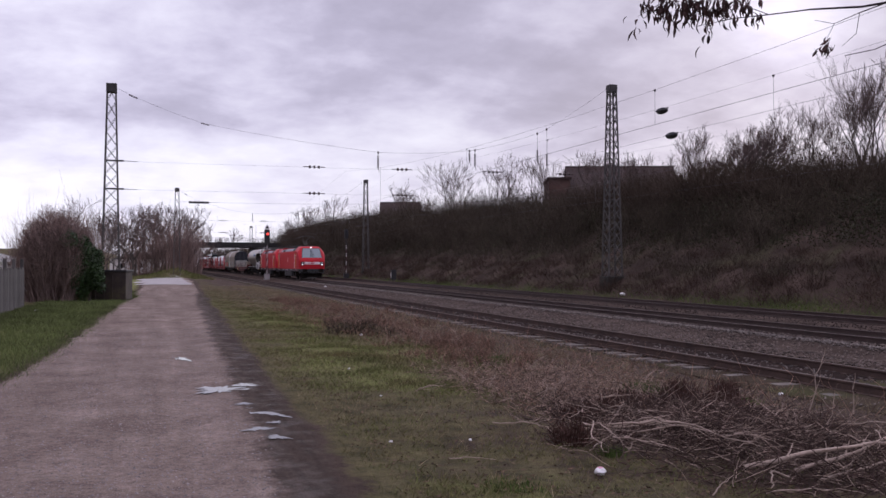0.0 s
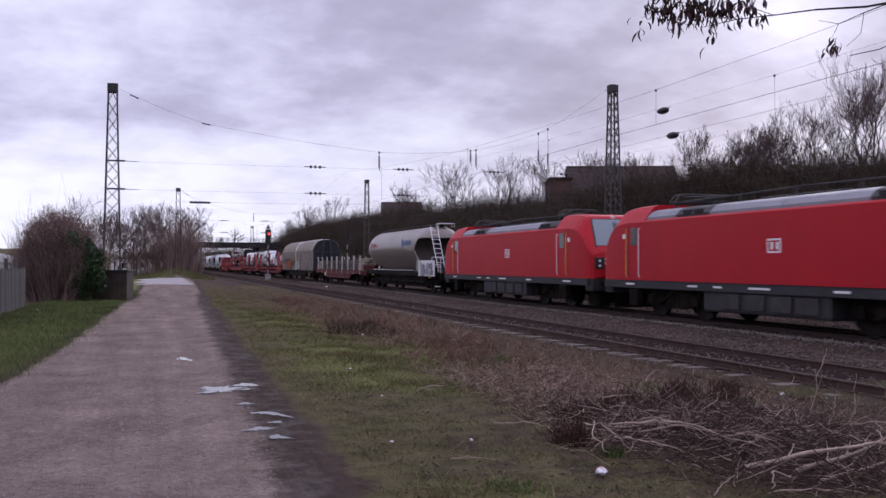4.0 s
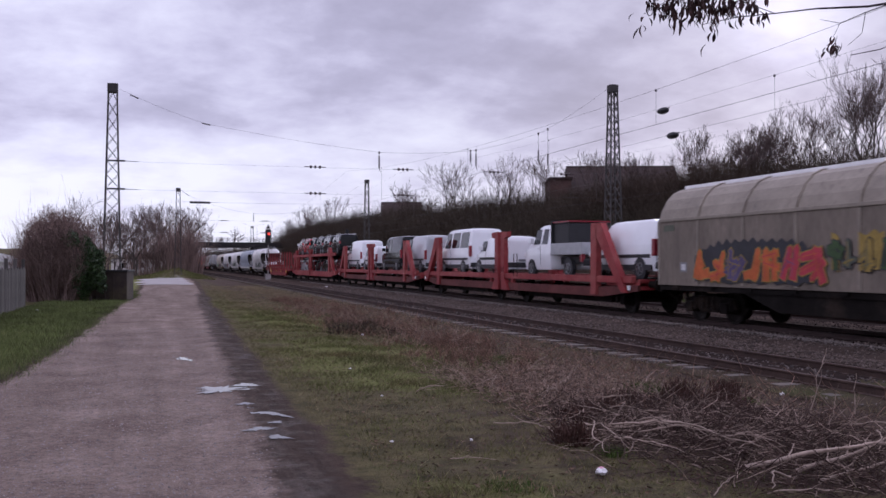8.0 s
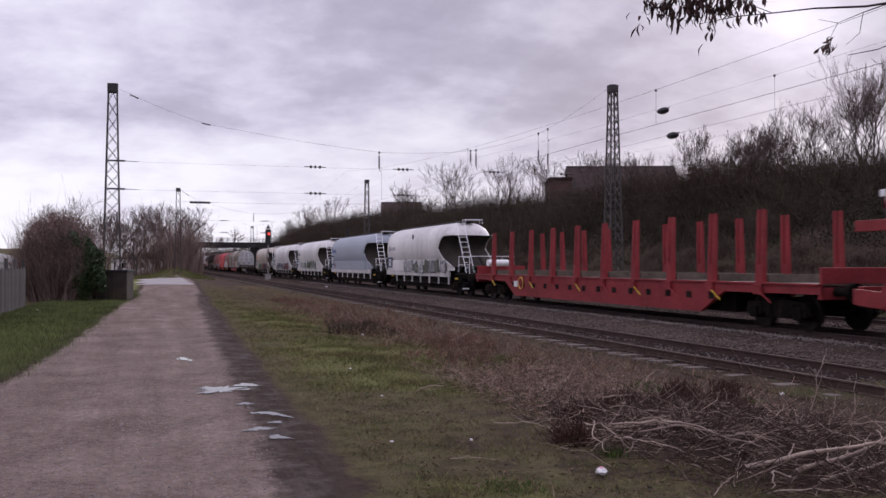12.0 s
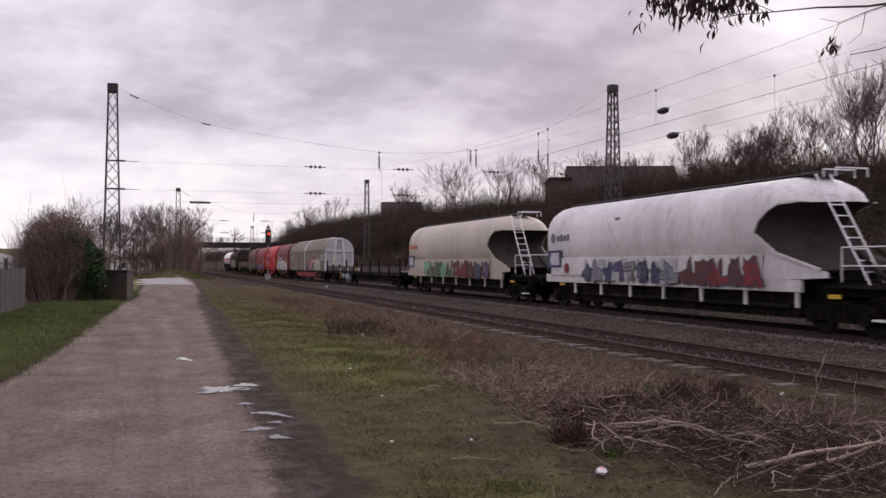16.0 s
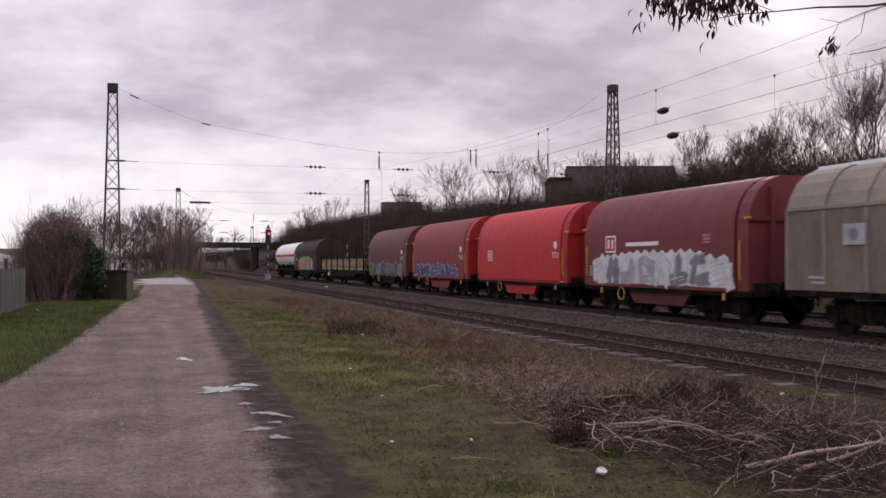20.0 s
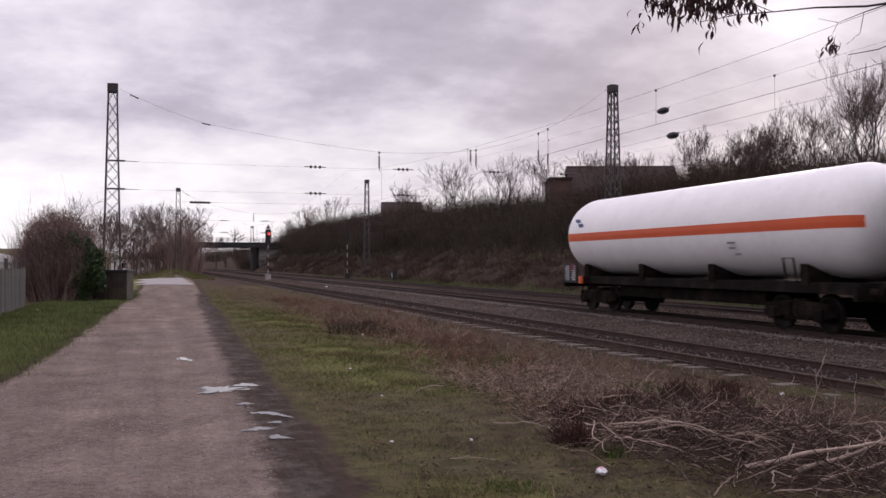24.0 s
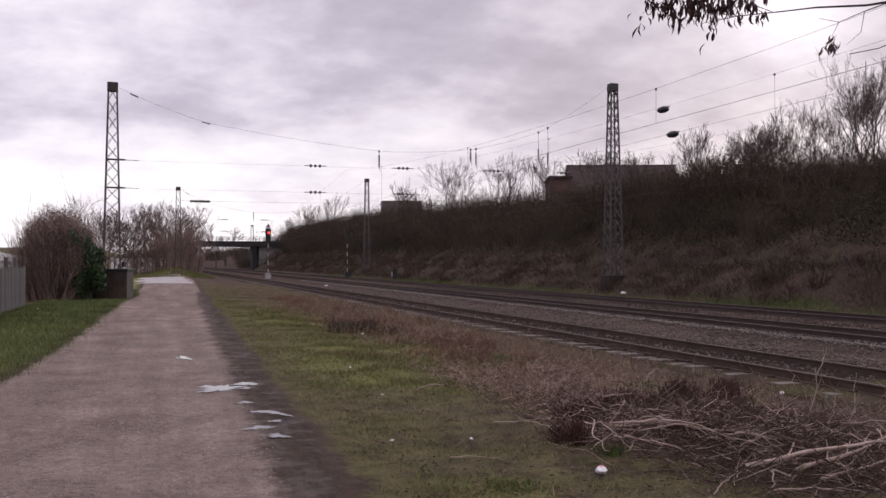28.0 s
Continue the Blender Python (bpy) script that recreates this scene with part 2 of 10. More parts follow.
def ground():
    xs = np.unique(np.concatenate([[-3500, -1500, -600, -250, -120, -70, -45, -32], np.arange(-24, -3, 1.0), np.arange(-3, 13, 0.25), np.arange(13, 46, 0.7), [50, 60, 80, 120, 250, 600, 1500, 3500]]))
    ys = np.unique(np.concatenate([[-700, -400, -200, -100, -50, -25, -12], np.arange(-6, 30, 0.3), np.arange(30, 70, 0.5), np.arange(70, 280, 4.0), [300, 340, 400, 550, 800, 1400, 3500]]))
    X, Y = np.meshgrid(xs, ys)
    Z = ground_z(X, Y)
    v = np.stack([X.ravel(), Y.ravel(), Z.ravel()], 1)
    nx, ny = len(xs), len(ys)
    i = (np.arange(ny - 1)[:, None] * nx + np.arange(nx - 1)[None]).ravel()
    f = np.stack([i, i + 1, i + nx + 1, i + nx], 1)
    g = raw("ground", v, f, MAT_GROUND)
    tagged(g, "winter verge of dull grass, bare soil and dead leaves", "ground", kind="structure")
    for p in g.data.polygons:
        p.use_smooth = True
    covers(g)


def strip(name, y0, y1, step, left, right, lift, material, label, category, cols=24, skirt=0.0):
    """A sheet along the tracks, between two edges that are functions of y, laid on the ground."""
    ys = np.arange(y0, y1 + step, step)
    t = np.linspace(0, 1, cols)
    xl, xr = left(ys)[:, None], right(ys)[:, None]
    X = xl + (xr - xl) * t[None]
    Y = np.repeat(ys[:, None], cols, 1)
    Z = ground_z(X, Y) + lift(X, Y)
    if skirt:
        Z[:, 0] -= skirt
        Z[:, -1] -= skirt
    v = np.stack([X.ravel(), Y.ravel(), Z.ravel()], 1)
    i = (np.arange(len(ys) - 1)[:, None] * cols + np.arange(cols - 1)[None]).ravel()
    ob = raw(name, v, np.stack([i, i + 1, i + cols + 1, i + cols], 1), material)
    tagged(ob, label, category, kind="structure")
    for p in ob.data.polygons:
        p.use_smooth = True
    return ob


def lane_left(y):
    return -2.12 + 0.65 * smooth01(y, 12, 30) + 0.67 * smooth01(y, 34, 52) + 0.3 * smooth01(y, 55, 75) + 0.10 * wob(y * 0.4, y * 0.23, 1.0) + 0.05 * wob(y * 2.1, y * 1.3, 1.0, 5)


def lane_right(y):
    return 1.13 + 0.0335 * np.minimum(y, 100) + 0.10 * wob(y * 0.5, y * 0.31, 1.0, 3) + 0.06 * wob(y * 2.3, y * 1.7, 1.0, 8)


def patchy(x, y, spots):
    v = np.zeros_like(x)
    for cx, cy, rx, ry, s in spots:
        v = v + s * np.exp(-((x - cx) / rx) ** 2 - ((y - cy) / ry) ** 2)
    return v


def grass_cover(x, y):
    """How thickly green grass grows at a spot of the verge, 0 to 1."""
    v = patchy(x, y, ((4.2, 30.0, 1.3, 5.0, 1.0), (2.9, 42.0, 0.7, 10.0, 0.45), (4.3, 13.0, 0.7, 0.8, 0.9), (3.3, 14.2, 1.0, 1.6, 0.45), (3.6, 20.0, 1.5, 4.0, 0.5), (2.3, 8.0, 1.0, 1.6, 0.22), (6.5, 16.6, 0.7, 0.8, 0.95), (5.2, 19.0, 1.1, 1.6, 0.5), (4.4, 16.6, 1.5, 2.2, 0.25), (3.2, 17.0, 1.0, 3.0, 0.35), (6.7, 12.3, 0.4, 0.5, 0.8), (2.7, 6.5, 0.8, 0.7, 0.45)))
    v = v + 1.0 * smooth01(lane_left(y) - x, 0.1, 0.8) * (1 - smooth01(lane_left(y) - x, 1.9, 3.2)) + 0.3 * np.exp(-((x - 26.2) / 1.2) ** 2) * np.exp(-((y - 31) / 10.0) ** 2)
    v = v + 0.7 * smooth01(y, 104, 118) * (1 - smooth01(y, 200, 240)) * np.exp(-((x - 2.5) / 4.0) ** 2)
    return np.clip(v, 0, 1)


def turf_cover(x, y):
    """Dull olive turf and moss, thinner towards the siding and under the cut wood."""
    v = smooth01(x, lane_right(y) - 0.1, lane_right(y) + 0.45) * (0.70 + 0.30 * smooth01(y, 9, 16)) * (1 - smooth01(x, 5.0, 7.6)) * (1 - 0.5 * smooth01(y, 36, 48) * smooth01(x, 3.0, 4.2)) * (1 - 0.75 * patchy(x, y, ((5.6, 9.0, 1.8, 3.2, 1.0),)))
    v = v + 0.9 * smooth01(lane_left(y) - x, 0.0, 0.4) + 0.35 * smooth01(x, 12.3, 13.0) * (1 - smooth01(x, 13.4, 14.5))
    return np.clip(v, 0, 1)


def gravel_cover(x, y):
    return smooth01(x - lane_left(y), -0.25, 0.25) * (1 - smooth01(x - lane_right(y), -0.38, 0.1)) * (1 - smooth01(y, 124, 130))


def mud_cover(x, y):
    """Wet mud churned up along the lane's edge."""
    return np.exp(-((x - lane_right(y) + 0.14) / (0.31 + 0.002 * np.minimum(y, 50))) ** 2) * (1 - smooth01(y, 45, 75))


def covers(ob):
    """Store how gravel, mud, turf and grass cover the sheet, for its material."""
    me = ob.data
    co = np.empty(len(me.vertices) * 3, np.float32)
    me.vertices.foreach_get("co", co)
    x, y = co[0::3].astype(float), co[1::3].astype(float)
    for key, fn in (("gravel", gravel_cover), ("mud", mud_cover), ("turf", turf_cover), ("grass", grass_cover)):
        at = me.attributes.new(key, "FLOAT", "POINT")
        at.data.foreach_set("value", fn(x, y).astype(np.float32))


def earth_material():
    """Bare soil, turf, grass, wet mud and gravel, laid over one another with ragged borders."""
    m = bpy.data.materials.new("verge_earth")
    m.use_nodes = True
    nt = m.node_tree
    N, L = nt.nodes.new, nt.links.new
    b = nt.nodes["Principled BSDF"]
    tc = N("ShaderNodeTexCoord")

    def noise_tex(s, det=5, ro=0.65, stretch=(1, 1, 1)):
        mp, n = N("ShaderNodeMapping"), N("ShaderNodeTexNoise")
        mp.inputs["Scale"].default_value = stretch
        L(tc.outputs["Object"], mp.inputs[0])
        n.inputs["Scale"].default_value, n.inputs["Detail"].default_value, n.inputs["Roughness"].default_value = s, det, ro
        L(mp.outputs[0], n.inputs["Vector"])
        return n.outputs[0]

    def ramp(fac, lo, hi, c0=(0, 0, 0), c1=(1, 1, 1)):
        r = N("ShaderNodeValToRGB")
        e = r.color_ramp.elements
        e[0].position, e[0].color, e[1].position, e[1].color = lo, (*c0, 1), hi, (*c1, 1)
        L(fac, r.inputs[0])
        return r.outputs[0]

    def mth(op, u, v):
        n = N("ShaderNodeMath")
        n.operation = op
        for i, k in enumerate((u, v)):
            if isinstance(k, float):
                n.inputs[i].default_value = k
            else:
                L(k, n.inputs[i])
        return n.outputs[0]

    def mix(fac, u, v, mode="MIX"):
        x = N("ShaderNodeMix")
        x.data_type, x.blend_type = "RGBA", mode
        if isinstance(fac, float):
            x.inputs["Factor"].default_value = fac
        else:
            L(fac, x.inputs["Factor"])
        L(u, x.inputs[6])
        L(v, x.inputs[7])
        return x.outputs[2]

    ragged = mth("ADD", mth("MULTIPLY", noise_tex(1.3, 8, 0.7), 0.65), mth("MULTIPLY", noise_tex(9.0, 5, 0.7), 0.35))

    def cover(key, edge=0.16):
        at = N("ShaderNodeAttribute")
        at.attribute_name = key
        s = mth("ADD", at.outputs["Fac"], mth("MULTIPLY", mth("SUBTRACT", ragged, 0.5), 2.2))
        return ramp(s, 0.5 - edge, 0.5 + edge)

    grit = noise_tex(55, 4, 0.7)
    soil = ramp(noise_tex(2.6, 8, 0.7), 0.3, 0.7, (0.036, 0.025, 0.020), (0.096, 0.066, 0.051))
    turf = ramp(noise_tex(2.2, 9, 0.8), 0.36, 0.66, (0.040, 0.036, 0.017), (0.142, 0.120, 0.060))
    grass = ramp(noise_tex(7.0, 6, 0.75), 0.3, 0.7, (0.092, 0.098, 0.031), (0.185, 0.190, 0.066))
    # gravel: pale specks in a grey-brown crust, smoother and browner along the wheels
    crust = ramp(noise_tex(0.8, 8, 0.68), 0.34, 0.66, (0.150, 0.110, 0.092), (0.290, 0.228, 0.194))
    trail = ramp(noise_tex(1.0, 6, 0.6, (1.6, 0.12, 1)), 0.40, 0.62)
    crust = mix(mth("MULTIPLY", trail, 0.55), crust, ramp(grit, 0.3, 0.7, (0.098, 0.070, 0.056), (0.145, 0.107, 0.088)))
    lumps = noise_tex(14, 6, 0.8)
    crust = mix(1.0, crust, ramp(lumps, 0.3, 0.7, (0.55, 0.55, 0.55), (1.45, 1.45, 1.45)), "MULTIPLY")
    speck = ramp(noise_tex(30, 3, 0.8), 0.58, 0.66)
    crust = mix(mth("MULTIPLY", speck, 0.5), crust, ramp(grit, 0.3, 0.7, (0.24, 0.21, 0.20), (0.36, 0.33, 0.32)))
    mud = ramp(noise_tex(3.0, 8, 0.75, (4.5, 0.5, 1)), 0.32, 0.68, (0.026, 0.019, 0.015), (0.076, 0.055, 0.044))
    wet = cover("mud", 0.22)
    c = mix(cover("turf", 0.13), soil, turf)
    c = mix(cover("grass", 0.22), c, grass)
    c = mix(cover("gravel", 0.12), c, crust)
    c = mix(mth("MULTIPLY", wet, 0.9), c, mud)
    c = mix(1.0, c, ramp(grit, 0.25, 0.75, (0.72, 0.72, 0.72), (1.22, 1.22, 1.22)), "MULTIPLY")
    L(c, b.inputs["Base Color"])
    rr = N("ShaderNodeMapRange")
    rr.inputs["To Min"].default_value, rr.inputs["To Max"].default_value = 0.95, 0.55
    L(mth("MULTIPLY", wet, ramp(noise_tex(2.0, 5, 0.6), 0.45, 0.6)), rr.inputs["Value"])
    L(rr.outputs[0], b.inputs["Roughness"])
    b.inputs["Specular IOR Level"].default_value = 0.06
    bn, bm2 = N("ShaderNodeBump"), N("ShaderNodeBump")
    bn.inputs["Strength"].default_value, bn.inputs["Distance"].default_value = 0.8, 0.02
    L(grit, bn.inputs["Height"])
    bm2.inputs["Strength"].default_value, bm2.inputs["Distance"].default_value = 0.7, 0.08
    L(noise_tex(6.0, 6, 0.7), bm2.inputs["Height"])
    L(bn.outputs[0], bm2.inputs["Normal"])
    L(bm2.outputs[0], b.inputs["Normal"])
    return m


MAT_GROUND = earth_material()
MAT_LANE = MAT_GROUND
MAT_BALLAST = mat("ballast", (0.074, 0.056, 0.047), 0.95, var=0.35, scale=0.7, fine=30, bump=0.8, dirt=(0.095, 0.075, 0.060), spec=0.0)
MAT_OLD_BALLAST = mat("weedy_ballast", (0.058, 0.045, 0.033), 0.95, var=0.35, scale=0.9, fine=30, bump=0.6, col2=(0.06, 0.06, 0.03), amount=0.35, dirt=(0.10, 0.085, 0.07), spec=0.0)
MAT_PALE = mat("pale_concrete_lane", (0.31, 0.285, 0.275), 0.85, var=0.15, scale=0.5, fine=25, bump=0.2)
MAT_WATER = glassy("puddle_water", (0.03, 0.027, 0.025), 0.03, 0.7)

ground()


def lane_lift(X, Y):
    across = (X - lane_left(Y)) / np.maximum(lane_right(Y) - lane_left(Y), 0.1)
    ruts = -0.018 * np.exp(-((across - 0.22) / 0.09) ** 2) - 0.022 * np.exp(-((across - 0.72) / 0.09) ** 2)
    # lugs pressed into the mud by wheels
    treads = 0.012 * mud_cover(X, Y) * np.sin(X * 9 + 0.6 * np.sin(Y)) * np.sin(Y * 13.0 + X * 2)
    rim = np.maximum(smooth01(-across, -0.02, 0.12), smooth01(across, 0.98, 1.2))
    return (0.03 + ruts + treads + 0.008 * wob(X, Y, 2.2, 4)) * (1 - rim) + 0.006 * rim - 0.03 * ((across < -0.14) | (across > 1.22))


lane = strip("lane", -40, 128, 0.16, lambda y: lane_left(y) - 0.16 * (lane_right(y) - lane_left(y)), lambda y: lane_right(y) + 0.24 * (lane_right(y) - lane_left(y)), lane_lift, MAT_LANE, "trodden gravel lane with wheel ruts and a muddy edge", "lane", 56)
covers(lane)
strip("pale_lane", 82, 118, 1.0, lambda y: -1.1 + 0.5 * wob(y, y, 0.3), lambda y: 4.0 + 0.3 * wob(y, y, 0.4), lambda X, Y: 0.05 + 0 * X, MAT_PALE, "pale concrete stretch of the lane", "lane", 10, 0.04)
strip("old_ballast", -60, 420, 0.6, lambda y: 9.0 + 0.25 * wob(y, y, 0.7), lambda y: 12.6 + 0.2 * wob(y, y, 0.9), lambda X, Y: 0.040 + 0.022 * wob(X, Y, 1.4) + 0.035 * (1 - smooth01(Y, 12.5, 15.5)) + 0.02 * smooth01(Y, 24, 40), MAT_OLD_BALLAST, "old ballast grown over with weeds under the siding", "ballast", 12, 0.05)


def bed_lift(X, Y):
    up = np.minimum(smooth01(X, 14.2, 15.2), 1 - smooth01(X, 24.4, 25.6))
    return 0.02 + 0.10 * up + 0.012 * wob(X, Y, 4) + 0.05 * np.exp(-((X - 15.1) / 0.25) ** 2)


strip("ballast_bed", -120, 520, 2.0, lambda y: 12.9 + 0.3 * wob(y, y, 0.6), lambda y: 25.4 + 0.15 * wob(y, y, 0.8), bed_lift, MAT_BALLAST, "grey-brown crushed stone bed under two main tracks", "ballast", 40, 0.06)

MAT_STAINED = mat("rust_stained_ballast", (0.036, 0.027, 0.024), 0.95, var=0.35, scale=0.7, fine=30, bump=0.8, dirt=(0.05, 0.038, 0.032), spec=0.0)
for tx in TRACK_X[1:]:
    strip("stained_bed", -110, 515, 2.0, lambda y: tx - 1.30 + 0.06 * wob(y, y, 1.0), lambda y: tx + 1.35 + 0.06 * wob(y, y, 1.3), lambda X, Y: bed_lift(X, Y) + 0.014, MAT_STAINED, "rust-stained dark ballast under a main track", "ballast", 10, 0.016)
strip("stained_bed", -55, 415, 2.0, lambda y: TRACK_X[0] - 0.86 + 0.05 * wob(y, y, 1.0), lambda y: TRACK_X[0] + 1.25 + 0.08 * wob(y, y, 1.3), lambda X, Y: np.where(X > TRACK_X[0] - 0.8, 0.092, 0.05) + 0.012 * wob(X, Y, 3.0), MAT_STAINED, "rust-stained dark ballast under the siding", "ballast", 8, 0.012)

strip("bank_floor", -20, 300, 1.5, lambda y: 26.0 + 0.5 * wob(y, y, 0.5), lambda y: 46.0 + 0 * y, lambda X, Y: 0.16 * smooth01(X, 26.0, 27.5) + 0.0 * X, mat("bank_leaf_mould", (0.056, 0.039, 0.031), 0.95, var=0.45, scale=0.4, fine=9, bump=0.6, col2=(0.060, 0.056, 0.030), amount=0.3, spec=0.05), "dark leaf mould under the thicket on the bank", "bank", 26, 0.03)

# puddles in the ruts
for px, py, rx, ry, turn in ((0.98, 13.3, 0.46, 0.30, 20), (1.34, 13.6, 0.2, 0.2, 40), (0.60, 17.9, 0.14, 0.36, 15), (1.30, 11.1, 0.14, 0.42, 25), (1.42, 10.8, 0.08, 0.2, 30), (1.12, 9.95, 0.2, 0.10, 15), (1.33, 10.25, 0.10, 0.07, 15), (1.14, 11.75, 0.12, 0.10, 10), (1.25, 9.4, 0.10, 0.14, 30)):
    bm = B()
    ring = []
    for i in range(120):
        a = 2 * math.pi * i / 120
        k = 0.92 + 0.25 * math.sin(3 * a + px * 9) + 0.2 * math.sin(7 * a + py) + 0.17 * math.sin(17 * a + 5 * py) + 0.13 * math.sin(29 * a + 3 * px)
        ring.append(bm.verts.new((0.8 * rx * k * math.cos(a), ry * k * math.sin(a), 0)))
    bm.faces.new(ring)
    pd = obj("puddle", bm, MAT_WATER)
    pd.matrix_world = pose(px, py, float(ground_z(px, py) + lane_lift(np.array([px]), np.array([py]))[0]) + 0.007, 0, 0, turn)
    tagged(pd, "shallow muddy puddle lying in a wheel rut", "puddle", "puddles in the lane")

# ---- tracks ----
MAT_RAIL = mat("rusty_rail", (0.060, 0.036, 0.028), 0.85, 0.05, var=0.3, scale=2.0, fine=25, bump=0.2)
MAT_RAIL_WORN = mat("worn_rail", (0.050, 0.031, 0.027), 0.8, 0.1, var=0.25, scale=2.0, fine=25, bump=0.1)
MAT_SLEEPER = mat("old_sleeper", (0.115, 0.095, 0.082), 0.9, var=0.3, scale=2.0, fine=25, bump=0.4, objrand=0.35, dirt=(0.08, 0.065, 0.06))
MAT_STEEL = mat("weathered_mast_steel", (0.072, 0.065, 0.061), 0.7, 0.2, var=0.35, scale=3, fine=30, bump=0.1)
MAT_DARK_STEEL = mat("dark_steel", (0.05, 0.045, 0.045), 0.7, 0.3, var=0.3, scale=3, fine=30, bump=0.1)
MAT_CONCRETE = mat("stained_concrete", (0.30, 0.28, 0.27), 0.9, var=0.25, scale=1.2, fine=20, bump=0.3, dirt=(0.14, 0.12, 0.11))
MAT_FOOT = mat("mossy_concrete", (0.028, 0.026, 0.021), 0.95, var=0.3, scale=2, fine=18, bump=0.3)
MAT_PORCELAIN = mat("brown_porcelain", (0.05, 0.03, 0.03), 0.35, var=0.2, scale=5, bump=0.0)
MAT_WIRE = mat("weathered_copper_wire", (0.10, 0.09, 0.095), 0.6, 0.3, var=0.1, bump=0.0)
MAT_WHITE = mat("white_paint", (0.75, 0.74, 0.73), 0.5, var=0.08, scale=2, fine=20, bump=0.05, dirt=(0.45, 0.43, 0.41))
MAT_BLACK = mat("black_paint", (0.02, 0.02, 0.022), 0.6, var=0.2, scale=4, bump=0.05)
MAT_REDPAINT = mat("signal_red_paint", (0.42, 0.03, 0.02), 0.5, var=0.1, scale=4, bump=0.05)


def rail_bm(y0, y1, x):
    bm = B()
    prof = [(-0.065, -0.165), (0.065, -0.165), (0.065, -0.148), (0.012, -0.135), (0.012, -0.045), (0.036, -0.03), (0.036, -0.004), (0.028, 0.0), (-0.028, 0.0), (-0.036, -0.004), (-0.036, -0.03), (-0.012, -0.045), (-0.012, -0.135), (-0.065, -0.148)]
    loft(bm, [(y0, [(x + a, b) for a, b in prof]), (y1, [(x + a, b) for a, b in prof])])
    return bm


def sleeper_mesh():
    bm = B()
    box(bm, -1.3, 1.3, -0.13, 0.13, -0.32, -0.166, 0.02)
    me = bpy.data.meshes.new("sleeper")
    bm.to_mesh(me)
    bm.free()
    me.materials.append(MAT_SLEEPER)
    return me


SLEEPER = sleeper_mesh()
for k, (tx, worn, label) in enumerate(zip(TRACK_X, (MAT_RAIL, MAT_RAIL_WORN, MAT_RAIL_WORN), ("little-used siding with brown rusty rails", "main line track that the train runs on", "main line track below the wooded bank"))):
    tr = thing(("siding_track", "main_track", "far_track")[k], label, "track", "railway tracks", "structure")
    for side in (-0.7525, 0.7525):
        part("rail", rail_bm(-150, 560, tx + side), worn, tr)
    lo = -2 if k == 0 else 8
    for i in range(110):
        y = lo + 0.62 * i
        again("sleeper", SLEEPER, tr, pose(tx + 0.03 * math.sin(i * 7.7), y, 0.012 * math.sin(i * 3.1) if k == 0 else 0, 0, 0, 0.8 * math.sin(i * 5.3)))
    bm = B()
    y = lo + 0.62 * 110
    while y < 330:
        box(bm, tx - 1.3, tx + 1.3, y - 0.13, y + 0.13, -0.32, -0.166)
        y += 0.62
    rest = part("sleepers_beyond", bm, MAT_SLEEPER, tr)
    rest["kind"] = "stuff"
    # clips that hold the rails
    bm = B()
    for i in range(70):
        for side in (-0.7525, 0.7525):
            for o in (-0.1, 0.1):
                box(bm, tx + side + o - 0.035, tx + side + o + 0.035, lo + 0.62 * i - 0.05, lo + 0.62 * i + 0.05, -0.17, -0.125)
    clips = part("rail_clips", bm, MAT_RAIL, tr)
    clips["kind"] = "stuff"

# ---- overhead line ----
def lattice_mast(name, x, y, z0, z1, w0, w1, panels, label, footing=True):
    """Four angle legs that taper, cross-laced on each face, on a concrete foot."""
    mast = thing(name, label, "mast", "overhead line masts")
    mast.matrix_world = pose(x, y, z0)
    h = z1 - z0
    leg = 0.075

    def corner(s, t, f):
        w = (w0 + (w1 - w0) * f) / 2
        return Vector((s * w, t * w, f * h))

    for s in (-1, 1):
        for t in (-1, 1):
            part("leg", beam(B(), corner(s, t, 0), corner(s, t, 1), leg), MAT_STEEL, mast)
    fs = [1 - (1 - i / panels) ** 0.93 for i in range(panels + 1)]
    for face in range(4):
        bm = B()
        for i in range(panels):
            a, b = fs[i], fs[i + 1]
            c = [(-1, -1), (1, -1), (1, 1), (-1, 1), (-1, -1)]
            p, q = c[face], c[face + 1]
            beam(bm, corner(*p, a), corner(*q, b), 0.045, 0.02)
            beam(bm, corner(*q, a), corner(*p, b), 0.045, 0.02)
        part("lacing", bm, MAT_STEEL, mast)
    bm = B()
    box(bm, -w1 / 2 - 0.06, w1 / 2 + 0.06, -w1 / 2 - 0.06, w1 / 2 + 0.06, h - 0.42, h + 0.04)
    part("head_plate", bm, MAT_DARK_STEEL, mast)
    if footing:
        bm = B()
        box(bm, -w0 / 2 - 0.12, w0 / 2 + 0.12, -w0 / 2 - 0.12, w0 / 2 + 0.12, -0.9, 0.04, 0.04)
        part("footing", bm, MAT_FOOT, mast, "dark mossy concrete footing")
    return mast


def insulator(bm, p0, p1, r=0.06, sheds=8):
    p0, p1 = Vector(p0), Vector(p1)
    tube(bm, p0, p1, r * 0.4, r * 0.4, 6)
    for i in range(sheds):
        a = p0.lerp(p1, (i + 0.2) / sheds)
        b = p0.lerp(p1, (i + 0.75) / sheds)
        tube(bm, a, b, r, r * 0.55, 8)


